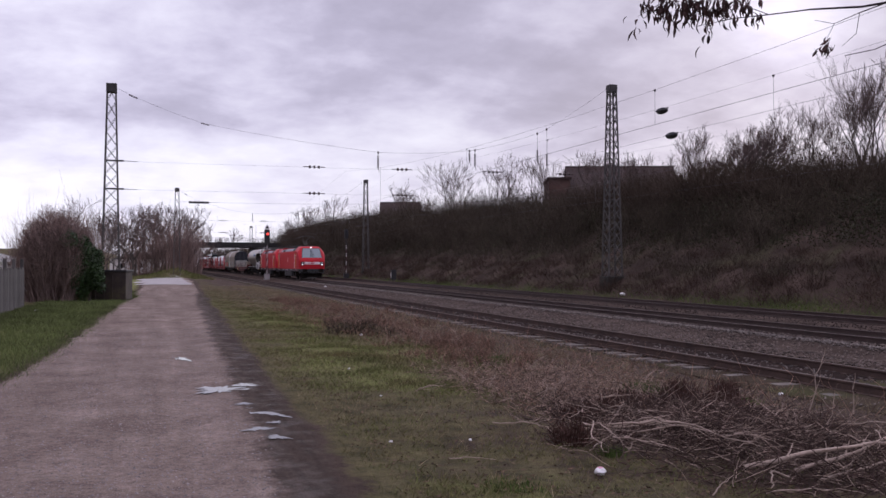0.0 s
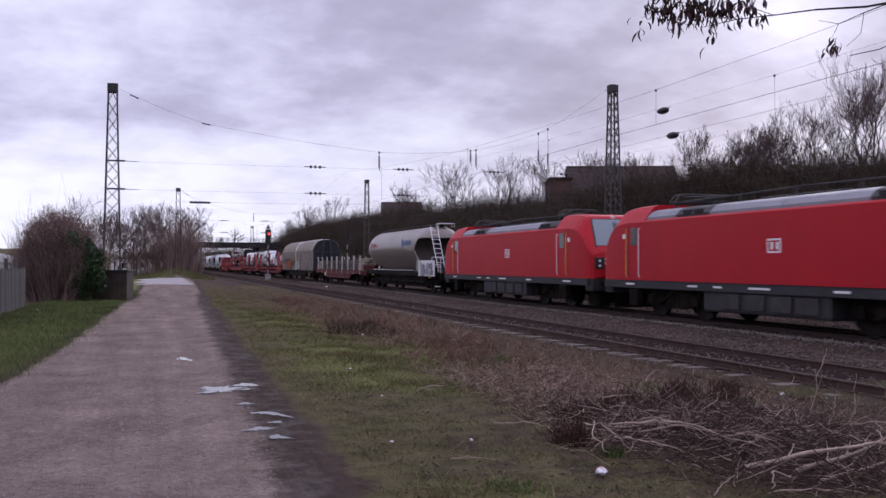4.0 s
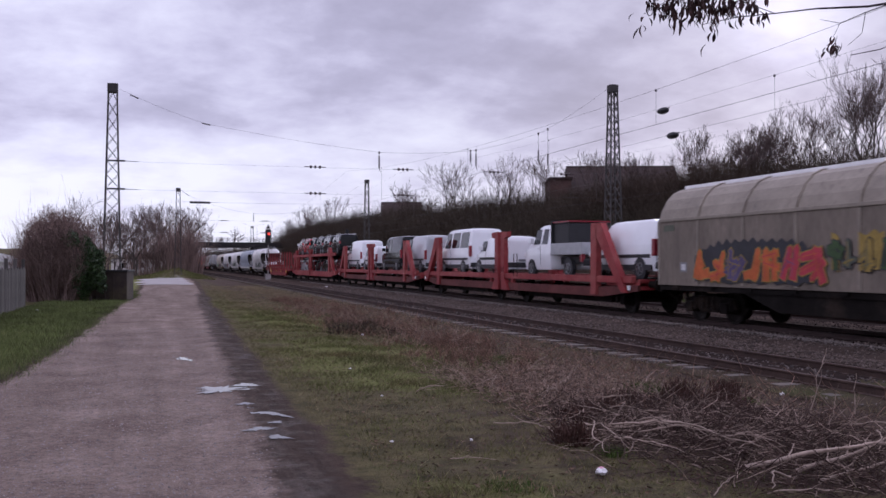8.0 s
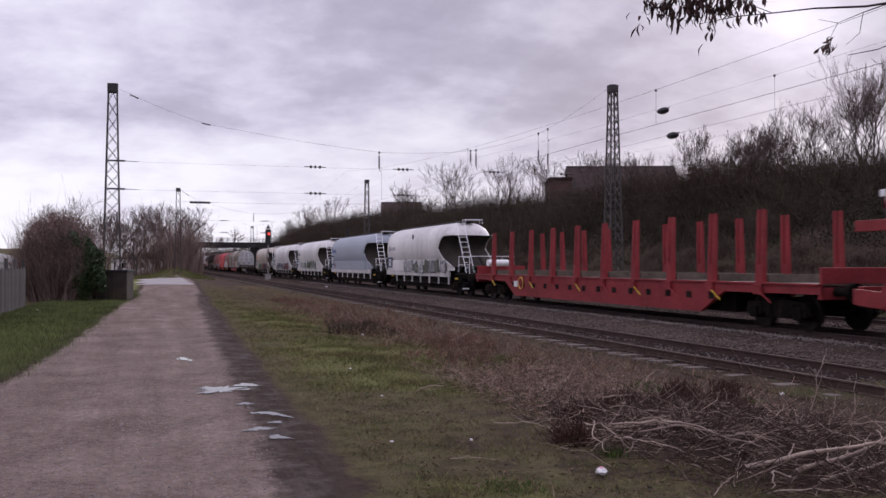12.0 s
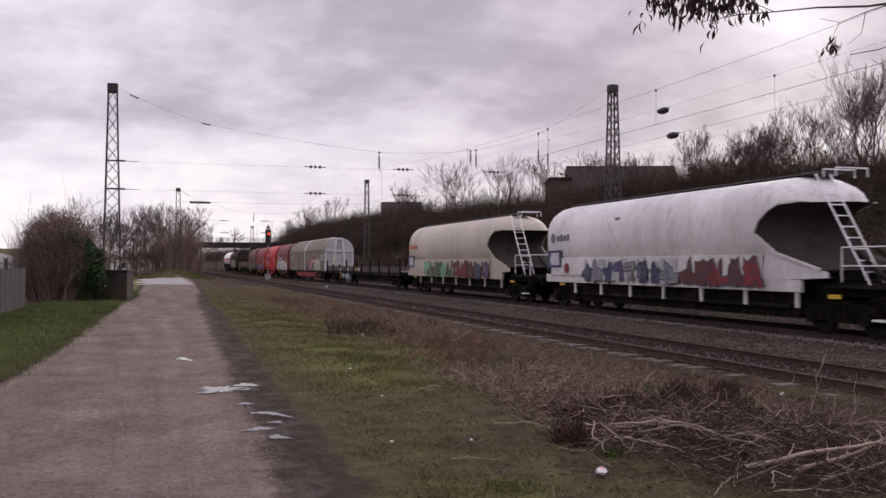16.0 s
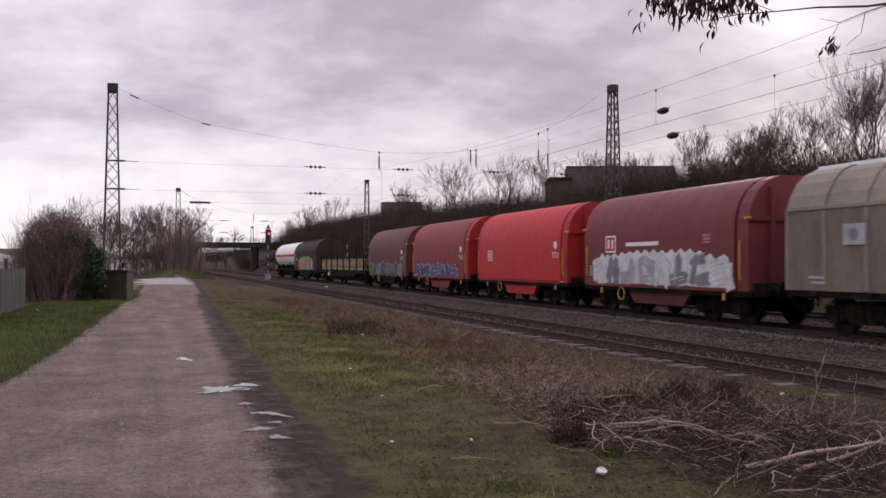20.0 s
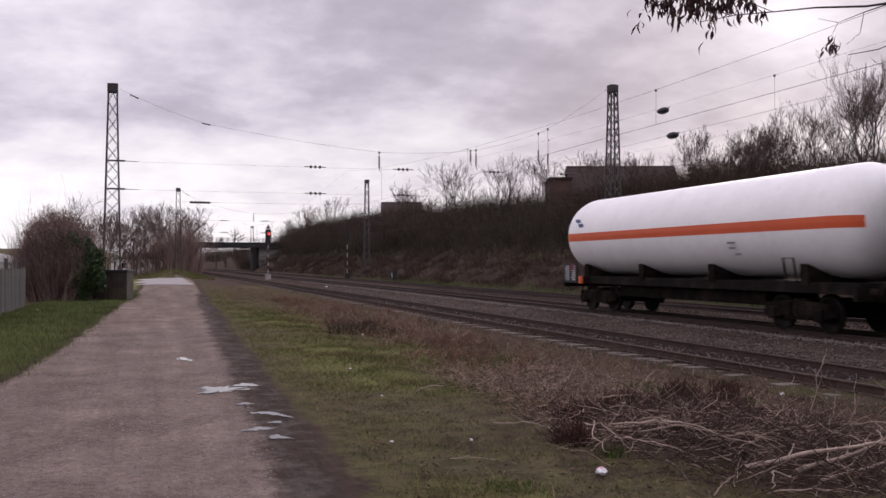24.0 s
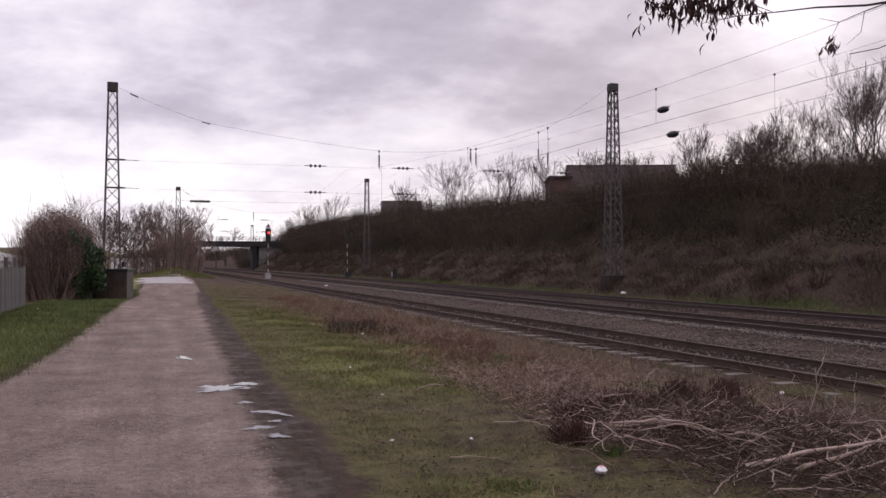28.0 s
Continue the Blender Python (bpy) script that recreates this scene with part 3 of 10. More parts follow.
MASTS = (((-1.95, 52.0), (27.4, 51.0)), ((3.3, 119.0), (27.4, 119.0)))
TOPS = ((11.35, 12.85), (11.2, 12.9))
lattice_mast("lattice_mast", -1.95, 52.0, 0.1, 11.35, 0.92, 0.42, 15, "tall grey lattice steel mast beside the lane")
lattice_mast("lattice_mast", 27.4, 51.0, 0.95, 12.85, 0.92, 0.40, 16, "tall grey lattice steel mast on the wooded bank")
lattice_mast("lattice_mast", 3.3, 119.0, 0.3, 11.2, 0.8, 0.42, 12, "grey lattice steel mast at the bend of the lane")
lattice_mast("lattice_mast", 27.4, 119.0, 0.8, 12.9, 0.8, 0.42, 12, "grey lattice steel mast on the wooded bank")
lattice_mast("lattice_mast", 7.0, 292.0, 0.3, 14.2, 0.9, 0.7, 12, "far grey lattice steel mast past the bridge", False)
lattice_mast("lattice_mast", 4.6, 320.0, 0.3, 14.2, 0.9, 0.7, 12, "far grey lattice steel mast past the bridge", False)
lattice_mast("lattice_mast", 29.5, 283.0, 0.3, 13.2, 0.9, 0.7, 12, "far grey lattice steel mast past the bridge", False)


def sag_points(a, b, sag, n=24):
    a, b = Vector(a), Vector(b)
    return [a.lerp(b, i / n) - Vector((0, 0, sag * 4 * (i / n) * (1 - i / n))) for i in range(n + 1)]


def cross_span(name, left, right, tops, sag, near):
    """The rope span between two masts, with steady wires, hangers and insulators over each track."""
    sp = thing(name, "span of steel ropes with insulators hung between two masts", "cross span", "overhead line cross spans")
    (x0, y0), (x1, y1) = left, right
    r = 0.006 if near else 0.009
    # the rope hangs in straight runs between the points that carry the hangers
    knots = [(x0 + 0.3, tops[0] - 0.2), (2.9 if near else 6.6, 9.45), (12.6, 8.2), (18.3, 8.5), (22.75, 9.8), (x1 - 0.2, tops[1] - 0.1)]

    def at(x):
        for (xa, za), (xb, zb) in zip(knots[:-1], knots[1:]):
            if x <= xb:
                break
        f = (x - xa) / (xb - xa)
        return Vector((x, y0 + (y1 - y0) * (x - x0) / (x1 - x0), za + (zb - za) * f - sag * 4 * f * (1 - f)))

    carry = [at(xa + (xb - xa) * k / 5) for (xa, za), (xb, zb) in zip(knots[:-1], knots[1:]) for k in range(5)] + [at(knots[-1][0])]
    part("carrying_rope", pipe(B(), carry, r, 5), MAT_WIRE, sp)
    for x in (knots[0][0] + 0.8, knots[1][0]):
        bm = B()
        insulator(bm, at(x - 0.22) - Vector((0, 0, 0.03)), at(x + 0.22) - Vector((0, 0, 0.03)), 0.05, 4)
        part("rope_insulator", bm, MAT_PORCELAIN, sp)
    for z in (7.25, 5.75):
        part("steady_wire", pipe(B(), [(x0 + 0.4, y0, z), ((x0 + x1) / 2, (y0 + y1) / 2, z - 0.03), (x1 - 0.3, y1, z + 0.1)], r * 0.6, 5), MAT_WIRE, sp)
        for k, x in enumerate((8.9, 14.0, 19.6, 24.2)):
            if z < 6 and k > 1:
                continue
            yy = y0 + (y1 - y0) * (x - x0) / (x1 - x0)
            bm = B()
            for j in range(3):
                cx = x - 0.26 + 0.26 * j
                tube(bm, (cx - 0.05, yy, z), (cx + 0.05, yy, z), 0.085, 0.085, 8)
            tube(bm, (x - 0.62, yy, z), (x + 0.62, yy, z), 0.022, 0.022, 6)
            part("insulator", bm, MAT_PORCELAIN, sp, "brown ribbed porcelain insulator")
    for x, zl in ((12.58, 7.05), (18.12, 7.6), (18.46, 7.34), (22.44, 7.7), (23.05, 7.5)):
        p = at(x)
        bm = B()
        zi = min(p.z - 0.15, zl + 0.95)
        tube(bm, p, (p.x, p.y, zi), 0.010, 0.010, 5)
        box(bm, p.x - 0.04, p.x + 0.04, p.y - 0.04, p.y + 0.04, p.z - 0.08, p.z + 0.05)
        insulator(bm, (p.x, p.y, zi), (p.x, p.y, zl + 0.25), 0.07)
        tube(bm, (p.x, p.y, zl + 0.25), (p.x + 0.08, p.y, zl), 0.022, 0.014, 6)
        part("hanger", bm, MAT_PORCELAIN, sp, "hanging insulator rod")
    return sp


cross_span("cross_span", *MASTS[0], TOPS[0], 0.10, True)
cross_span("cross_span", *MASTS[1], TOPS[1], 0.15, False)
# stays and brackets on the near mast
for z in (7.25, 5.75):
    bm = B()
    box(bm, -2.2, -1.3, 51.6, 51.75, z - 0.04, z + 0.04)
    tube(bm, (-1.3, 51.7, z), (-0.6, 51.7, z - 0.02), 0.014, 0.014, 6)
    tagged(obj("mast_bracket", bm, MAT_DARK_STEEL), "dark steel bracket with a strut on the mast", "bracket", "mast brackets")


def catenary(name, x, contact, top, mid, label, thick):
    """Contact wire with its carrying wire and droppers, from mast row to mast row."""
    c = thing(name, label, "overhead wire", "overhead wires")
    rows = [-84, -16, 52, 119, 186, 253]
    part("contact_wire", pipe(B(), [(x, rows[0], contact), (x + 0.2, -16, contact), (x - 0.2, 52, contact), (x + 0.2, 119, contact), (x - 0.2, 186, contact), (x, 253, contact)], thick * 0.6, 5), MAT_WIRE, c)
    run = []
    for a, b in zip(rows[:-1], rows[1:]):
        pts = sag_points((x, a, top), (x, b, top), top - mid, 16)
        run += pts[:-1]
        for p in pts[2:-1:3]:
            bd = tube(B(), p, (x, p.y, contact), 0.004, 0.004, 4)
            box(bd, x - 0.014, x + 0.014, p.y - 0.025, p.y + 0.025, p.z - 0.04, p.z + 0.01)
            part("dropper", bd, MAT_WIRE, c)
    part("carrying_wire", pipe(B(), run, thick * 0.42, 5), MAT_WIRE, c)


catenary("catenary", 10.75, 4.86, 7.1, 5.64, "overhead contact wire with droppers above the siding", 0.008)
catenary("catenary", 13.9, 5.36, 7.1, 6.17, "overhead wire pair between the tracks", 0.006)
catenary("catenary", 17.2, 5.0, 7.1, 5.75, "overhead contact wire with droppers above the train", 0.005)
catenary("catenary", 22.4, 5.0, 7.1, 5.75, "overhead contact wire with droppers above the far track", 0.005)
for z in (6.13, 5.36):
    bm = B()
    yy = 22.9 if z > 6 else 22.4
    loft(bm, [(yy + dy, [(13.9 + r * math.cos(a), z - 0.02 + 0.75 * r * math.sin(a)) for a in [2 * math.pi * i / 10 for i in range(10)]]) for dy, r in ((-0.23, 0.02), (-0.17, 0.10), (-0.08, 0.125), (0.09, 0.12), (0.17, 0.09), (0.22, 0.03))])
    tube(bm, (13.9, yy - 0.34, z + 0.02), (13.9, yy + 0.34, z + 0.02), 0.014, 0.014, 6)
    tagged(obj("section_insulator", bm, MAT_BLACK), "dark spindle-shaped weight hung on an overhead wire", "wire fitting", "spindles on the wires")
bm, bl = B(), []
for i in range(5):
    box(bm, 4.7 + 0.5 * i, 5.12 + 0.5 * i, 118.9, 119.05, 9.35, 9.62)
    bl.append(box(B(), 5.12 + 0.5 * i, 5.2 + 0.5 * i, 118.92, 119.03, 9.38, 9.58))
hb = obj("hung_board", bm, MAT_DARK_STEEL)
tagged(hb, "row of dark plates hung on the far cross span", "board")
for g in bl:
    part("pale_gap", g, MAT_CONCRETE, hb)
tube_bm = pipe(B(), sag_points((3.5, 119, 9.55), (27.2, 119, 9.7), 0.1, 6), 0.012, 5)
tagged(obj("stay_wire", tube_bm, MAT_WIRE), "thin steel wire between the far masts", "wire")


# ---- signals and lineside boxes ----
MAT_BAND = mat("grimy_white_band", (0.34, 0.32, 0.31), 0.7, var=0.25, scale=3, fine=14, bump=0.05)
MAT_BAND_DARK = mat("grimy_red_band", (0.06, 0.022, 0.02), 0.7, var=0.25, scale=3, fine=14, bump=0.05)


def light_signal(x, y, z0, h, lit, label):
    sg = thing("light_signal", label, "signal", "railway signals")
    sg.matrix_world = pose(x, y, z0)
    part("foot", box(B(), -0.32, 0.32, -0.32, 0.32, -0.5, 0.5, 0.04), MAT_CONCRETE if lit else MAT_BLACK, sg)
    n = 7
    for i in range(n):
        a, b = 0.5 + (h * 0.62 - 0.5) * i / n, 0.5 + (h * 0.62 - 0.5) * (i + 1) / n
        part("post_band", tube(B(), (0, 0, a), (0, 0, b), 0.06, 0.06, 10), (MAT_BAND, MAT_BAND_DARK)[i % 2], sg)
    part("post_top", tube(B(), (0, 0, h * 0.62), (0, 0, h * 0.7), 0.08, 0.08, 10), MAT_DARK_STEEL, sg)
    head = part("signal_head", box(B(), -0.34 if lit else -0.26, 0.34 if lit else 0.26, -0.09, 0.09, h * 0.66 if lit else h * 0.74, h * 0.93, 0.16), MAT_BLACK, sg, "black signal screen")
    for i, (dx, f) in enumerate(((-0.12, 0.765), (0.12, 0.79), (0.0, 0.83), (-0.12, 0.88))):
        part("hood", tube(B(), (dx, -0.09, h * f), (dx, -0.3, h * f), 0.10, 0.11, 10), MAT_BLACK, head)
    if lit:
        part("red_lamp", tube(B(), (0.05, -0.30, h * 0.84), (0.05, -0.315, h * 0.84), 0.16, 0.16, 12), glow("red_signal_light", (1.0, 0.06, 0.04), 1.6), head, "lit red signal lamp")
        bm = B()
        plate(bm, [(-0.4, h * 0.935), (0.4, h * 0.935), (0.0, h * 1.03)], (-0.02, 0.02))
        for v in bm.verts:
            v.co = Vector((v.co.y, v.co.x - 0.1, v.co.z))
        part("triangle_plate", bm, MAT_WHITE, sg, "white triangular plate")
        bm = B()
        plate(bm, [(-0.22, h * 0.945), (0.22, h * 0.945), (0.0, h * 1.0)], (-0.02, 0.02))
        for v in bm.verts:
            v.co = Vector((v.co.y, v.co.x - 0.13, v.co.z))
        part("triangle_face", bm, MAT_BLACK, sg)
    bm = B()
    for s in (-0.16, 0.16):
        tube(bm, (s, 0.12, 0.4), (s, 0.12, h * 0.9), 0.015, 0.015, 5)
    for i in range(16):
        tube(bm, (-0.16, 0.12, 0.6 + i * h * 0.052), (0.16, 0.12, 0.6 + i * h * 0.052), 0.012, 0.012, 5)
    part("ladder", bm, MAT_DARK_STEEL, sg)


light_signal(13.95, 115.0, 0.02, 6.5, True, "railway light signal showing red beside the main track")
light_signal(25.6, 123.0, 0.0, 7.0, False, "dark railway light signal seen beside the far track")
fb = thing("lineside_telephone", "dark lineside box on a post with a white mark", "trackside box")
fb.matrix_world = pose(25.7, 98.0, float(ground_z(25.7, 98.0)))
part("post", tube(B(), (0, 0, -0.3), (0, 0, 0.9), 0.06, 0.06, 8), MAT_DARK_STEEL, fb)
part("case", box(B(), -0.28, 0.28, -0.2, 0.2, 0.35, 1.35, 0.03), MAT_BLACK, fb)
part("mark", box(B(), -0.30, -0.285, -0.1, 0.1, 0.6, 1.1), MAT_WHITE, fb)
part("hood", box(B(), -0.36, 0.36, -0.28, 0.28, 1.35, 1.42, 0.02), MAT_BLACK, fb)

# ---- road bridge ----
MAT_BRIDGE = mat("dark_bridge_girder", (0.020, 0.018, 0.018), 0.8, var=0.3, scale=0.5, fine=10, bump=0.1)
br = thing("road_bridge", "dark steel road bridge with railings across the cutting", "bridge", kind="structure")
BY = 246.0
part("girder", box(B(), 5.5, 42, BY - 0.3, BY + 0.3, 6.1, 7.45), MAT_BRIDGE, br)
part("girder", box(B(), 5.5, 42, BY + 7.7, BY + 8.3, 6.1, 7.45), MAT_BRIDGE, br)
part("deck", box(B(), 5.5, 70, BY + 0.3, BY + 7.7, 6.9, 7.4), MAT_CONCRETE, br)
for i in range(34):
    part("rail_post", box(B(), 5.5 + i * 1.1, 5.56 + i * 1.1, BY - 0.05, BY + 0.01, 7.45, 8.6), MAT_STEEL, br)
for z in (7.9, 8.25, 8.6):
    part("handrail", box(B(), 5.5, 42, BY - 0.06, BY + 0.02, z - 0.03, z + 0.03), MAT_STEEL, br)
part("pier", box(B(), 26.0, 27.0, BY + 0.5, BY + 7.5, -0.5, 6.9), MAT_BRIDGE, br)
part("abutment", box(B(), 27.6, 42, BY + 1.5, BY + 7.5, -0.5, 6.9), MAT_CONCRETE, br, "pale stained concrete abutment with graffiti")
part("abutment", box(B(), 5.5, 8.6, BY + 0.5, BY + 7.5, -0.5, 6.9), MAT_CONCRETE, br, "pale stained concrete abutment")

# ---- the train: common pieces (local axes: -y is the leading end, -x the side towards the lane) ----
MAT_BOGIE = mat("bogie_black", (0.010, 0.008, 0.007), 0.8, 0.2, var=0.4, scale=2.5, fine=20, bump=0.3, col2=(0.03, 0.022, 0.017), amount=0.4, spec=0.06)
MAT_WHEEL = mat("wheel_steel", (0.026, 0.022, 0.020), 0.6, 0.5, var=0.3, scale=4, fine=20, bump=0.1, spec=0.06)
MAT_FRAME = mat("underframe_grey", (0.013, 0.011, 0.010), 0.75, 0.1, var=0.35, scale=1.5, fine=15, bump=0.2, col2=(0.04, 0.03, 0.024), amount=0.3, spec=0.06)
MAT_LOCO = mat("traffic_red_paint", (0.40, 0.008, 0.016), 0.5, var=0.07, scale=0.8, fine=12, bump=0.0, spec=0.22)
MAT_LOCO_GREY = mat("loco_frame_grey", (0.028, 0.027, 0.028), 0.6, var=0.2, scale=1.5, fine=15, bump=0.1)
MAT_ROOF_GREY = mat("loco_roof_grey", (0.22, 0.22, 0.24), 0.55, var=0.15, scale=1.0, fine=12, bump=0.05)
MAT_GLASS = glassy("window_glass", (0.008, 0.010, 0.012), 0.04, 0.42)
MAT_SCREEN = glassy("windscreen_glass", (0.22, 0.26, 0.28), 0.12)
MAT_YELLOW = mat("yellow_paint", (0.6, 0.38, 0.04), 0.5, var=0.15, scale=3, bump=0.05)
MAT_ORANGE = mat("orange_band", (0.62, 0.10, 0.03), 0.45, var=0.06, scale=2, bump=0.0)
MAT_LAMP = glow("headlight_glow", (1.0, 0.95, 0.88), 2.5)
MAT_STRIPE = mat("white_stripe", (0.78, 0.78, 0.78), 0.45, var=0.05, scale=2, bump=0.0)
RIDERS = []


def wheel_mesh(name, r):
    bm = B()
    prof = [(-0.07, r * 0.97), (-0.06, r), (0.05, r), (0.055, r + 0.028), (0.075, r + 0.028), (0.08, r * 0.9), (0.04, r * 0.84), (0.0, r * 0.5), (0.03, r * 0.3), (0.07, r * 0.26), (0.07, 0.02), (-0.1, 0.02), (-0.1, r * 0.24), (-0.05, r * 0.3), (-0.06, r * 0.82)]
    n = 24
    rings = [[bm.verts.new((x, q * math.cos(2 * math.pi * i / n), q * math.sin(2 * math.pi * i / n))) for x, q in prof] for i in range(n)]
    for a, b in zip(rings, rings[1:] + rings[:1]):
        for i in range(len(prof)):
            j = (i + 1) % len(prof)
            bm.faces.new((a[i], a[j], b[j], b[i]))
    bmesh.ops.recalc_face_normals(bm, faces=bm.faces[:])
    me = bpy.data.meshes.new(name)
    bm.to_mesh(me)
    bm.free()
    me.materials.append(MAT_WHEEL)
    return me


WHEEL, LOCO_WHEEL = wheel_mesh("wheel", 0.46), wheel_mesh("wheel", 0.60)


def wheels(parent, y, r_mesh, r):
    for s in (-1, 1):
        again("wheel", r_mesh, parent, pose(s * 0.75, y, r) if s > 0 else pose(s * 0.75, y, r, 0, 0, 180))


def bogie(v, y, base=1.8, loco=False):
    r = 0.60 if loco else 0.46
    bm = B()
    for s in (-1, 1):
        x = s * 1.03
        zt = 0.86 if loco else 0.72
        plate(bm, [(y - base / 2 - 0.45, 0.42), (y - base / 2 + 0.4, 0.42), (y - 0.45, 0.30), (y + 0.45, 0.30), (y + base / 2 - 0.4, 0.42), (y + base / 2 + 0.45, 0.42), (y + base / 2 + 0.3, zt), (y + 0.5, zt + 0.06), (y - 0.5, zt + 0.06), (y - base / 2 - 0.3, zt)], (x - 0.07, x + 0.07))
        for e in (-1, 1):
            yy = y + e * base / 2
            box(bm, x + s * 0.02 - 0.16, x + s * 0.02 + 0.16, yy - 0.16, yy + 0.16, r - 0.18, r + 0.14, 0.03)
            for o in (-0.24, 0.24):
                tube(bm, (x + s * 0.05, yy + o, r - 0.1), (x + s * 0.05, yy + o, r + 0.24), 0.085, 0.085, 8)
        for o in (-0.2, 0.05, 0.3):
            tube(bm, (x + s * 0.04, y - 0.05 + o, 0.4), (x + s * 0.04, y - 0.05 + o, 0.75), 0.09, 0.09, 8)
        if loco:
            tube(bm, (x + s * 0.12, y - 0.3, 0.95), (x + s * 0.12, y + 0.75, 0.45), 0.06, 0.06, 8)
            box(bm, x - 0.05, x + 0.15, y - base / 2 - 0.75, y - base / 2 - 0.45, 0.25, 0.6, 0.02)
    box(bm, -1.0, 1.0, y - 0.25, y + 0.25, 0.5, 0.85)
    for e in (-1, 1):
        tube(bm, (-0.75, y + e * base / 2, r), (0.75, y + e * base / 2, r), 0.08, 0.08, 8)
    bg = part("bogie", bm, MAT_BOGIE, v)
    for e in (-1, 1):
        wheels(bg, y + e * base / 2, LOCO_WHEEL if loco else WHEEL, r)
    return bg


def axle(v, y):
    """A single axle with leaf springs, for two-axle wagons."""
    ax = part("axle_shaft", tube(B(), (-0.75, y, 0.46), (0.75, y, 0.46), 0.08, 0.08, 8), MAT_BOGIE, v)
    for s in (-1, 1):
        x = s * 1.03
        part("axle_box", box(B(), x - 0.13, x + 0.13, y - 0.17, y + 0.17, 0.3, 0.62, 0.03), MAT_BOGIE, ax)
        steps = [(y + e * (0.65 - 0.1 * k), 0.81 - 0.035 * (k + d)) for e, ks in ((-1, range(5)), (1, range(4, -1, -1))) for k in ks for d in ((0, 1) if e < 0 else (1, 0))]
        part("leaf_spring", plate(B(), steps, (x - 0.06, x + 0.06)), MAT_BOGIE, ax)
        part("axle_guard", plate(B(), [(y - 0.45, 1.0), (y - 0.25, 0.35), (y - 0.18, 0.35), (y - 0.18, 0.62), (y + 0.18, 0.62), (y + 0.18, 0.35), (y + 0.25, 0.35), (y + 0.45, 1.0)], (x - 0.22, x - 0.2)), MAT_BOGIE, ax)
    wheels(ax, y, WHEEL, 0.46)


def ends(v, L, material, z=1.05, beam_z=(0.85, 1.22), inset=0.62):
    """Buffer beams, four buffers, hooks and hoses."""
    for e in (-1, 1):
        y = e * (L / 2 - inset)
        part("buffer_beam", box(B(), -1.32, 1.32, min(y, y - e * 0.14), max(y, y - e * 0.14), *beam_z, 0.015), material, v)
        for s in (-1, 1):
            bm = B()
            tube(bm, (s * 0.875, y, z), (s * 0.875, y + e * 0.42, z), 0.12, 0.10, 12)
            tube(bm, (s * 0.875, y + e * (inset - 0.08), z), (s * 0.875, y + e * (inset - 0.01), z), 0.235, 0.225, 16)
            tube(bm, (s * 0.875, y + e * 0.4, z), (s * 0.875, y + e * (inset - 0.06), z), 0.075, 0.075, 8)
            part("buffer", bm, MAT_BOGIE, v)
        bm = B()
        tube(bm, (0, y, z), (0, y + e * (inset - 0.1), z - 0.02), 0.05, 0.05, 6)
        tube(bm, (0, y + e * 0.4, z), (0, y + e * 0.45, z - 0.45), 0.035, 0.035, 6)
        for s in (-0.35, 0.35):
            pipe(bm, [(s, y, z - 0.1), (s, y + e * 0.25, z - 0.3), (s * 0.6, y + e * 0.45, z - 0.5)], 0.025, 6)
        part("coupling", bm, MAT_BOGIE, v)


def vehicle(name, a, b, label, category="freight wagon", group="wagons of the train"):
    v = thing(name, label, category, group)
    RIDERS.append((v, (a + b) / 2, 0.0, 0.0))
    return v, b - a


def spray(name, cols):
    return mat("spray_" + name, cols, 0.6, var=0.22, scale=2.5, fine=14, bump=0.0)


# strokes of which the sprayed forms are put together, in a unit box
STROKES = ((0.1, 0.05, 0.3, 0.95), (0.38, 0.1, 0.3, 0.9), (0.62, 0.05, 0.74, 0.95), (0.9, 0.1, 0.72, 0.9), (0.5, 0.0, 0.46, 0.8), (0.1, 0.2, 0.6, 0.12), (0.3, 0.9, 0.9, 0.78), (0.2, 0.45, 0.8, 0.6), (0.85, 0.15, 0.35, 0.3), (0.1, 0.7, 0.5, 0.98), (0.5, 0.55, 0.95, 0.3), (0.15, 0.6, 0.4, 0.1))


def stroke(bm, x, d, cy, w, z0, z1, s, hw, jit):
    ya, za, yb, zb = cy + (s[0] - 0.5) * w + jit[0], z0 + s[1] * (z1 - z0), cy + (s[2] - 0.5) * w + jit[1], z0 + s[3] * (z1 - z0)
    ln = math.hypot(yb - ya, zb - za)
    oy, oz, ey, ez = -(zb - za) / ln * hw, (yb - ya) / ln * hw, (yb - ya) / ln * hw * 0.7, (zb - za) / ln * hw * 0.7
    plate(bm, [(ya - ey + oy, za - ez + oz), (yb + ey * 0.6 + oy * 0.8, zb + ez * 0.6 + oz * 0.8), (yb + ey * 1.6, zb + ez * 1.6), (yb + ey * 0.6 - oy * 0.8, zb + ez * 0.6 - oz * 0.8), (ya - ey - oy, za - ez - oz)], (x - d - 0.003, x - d))


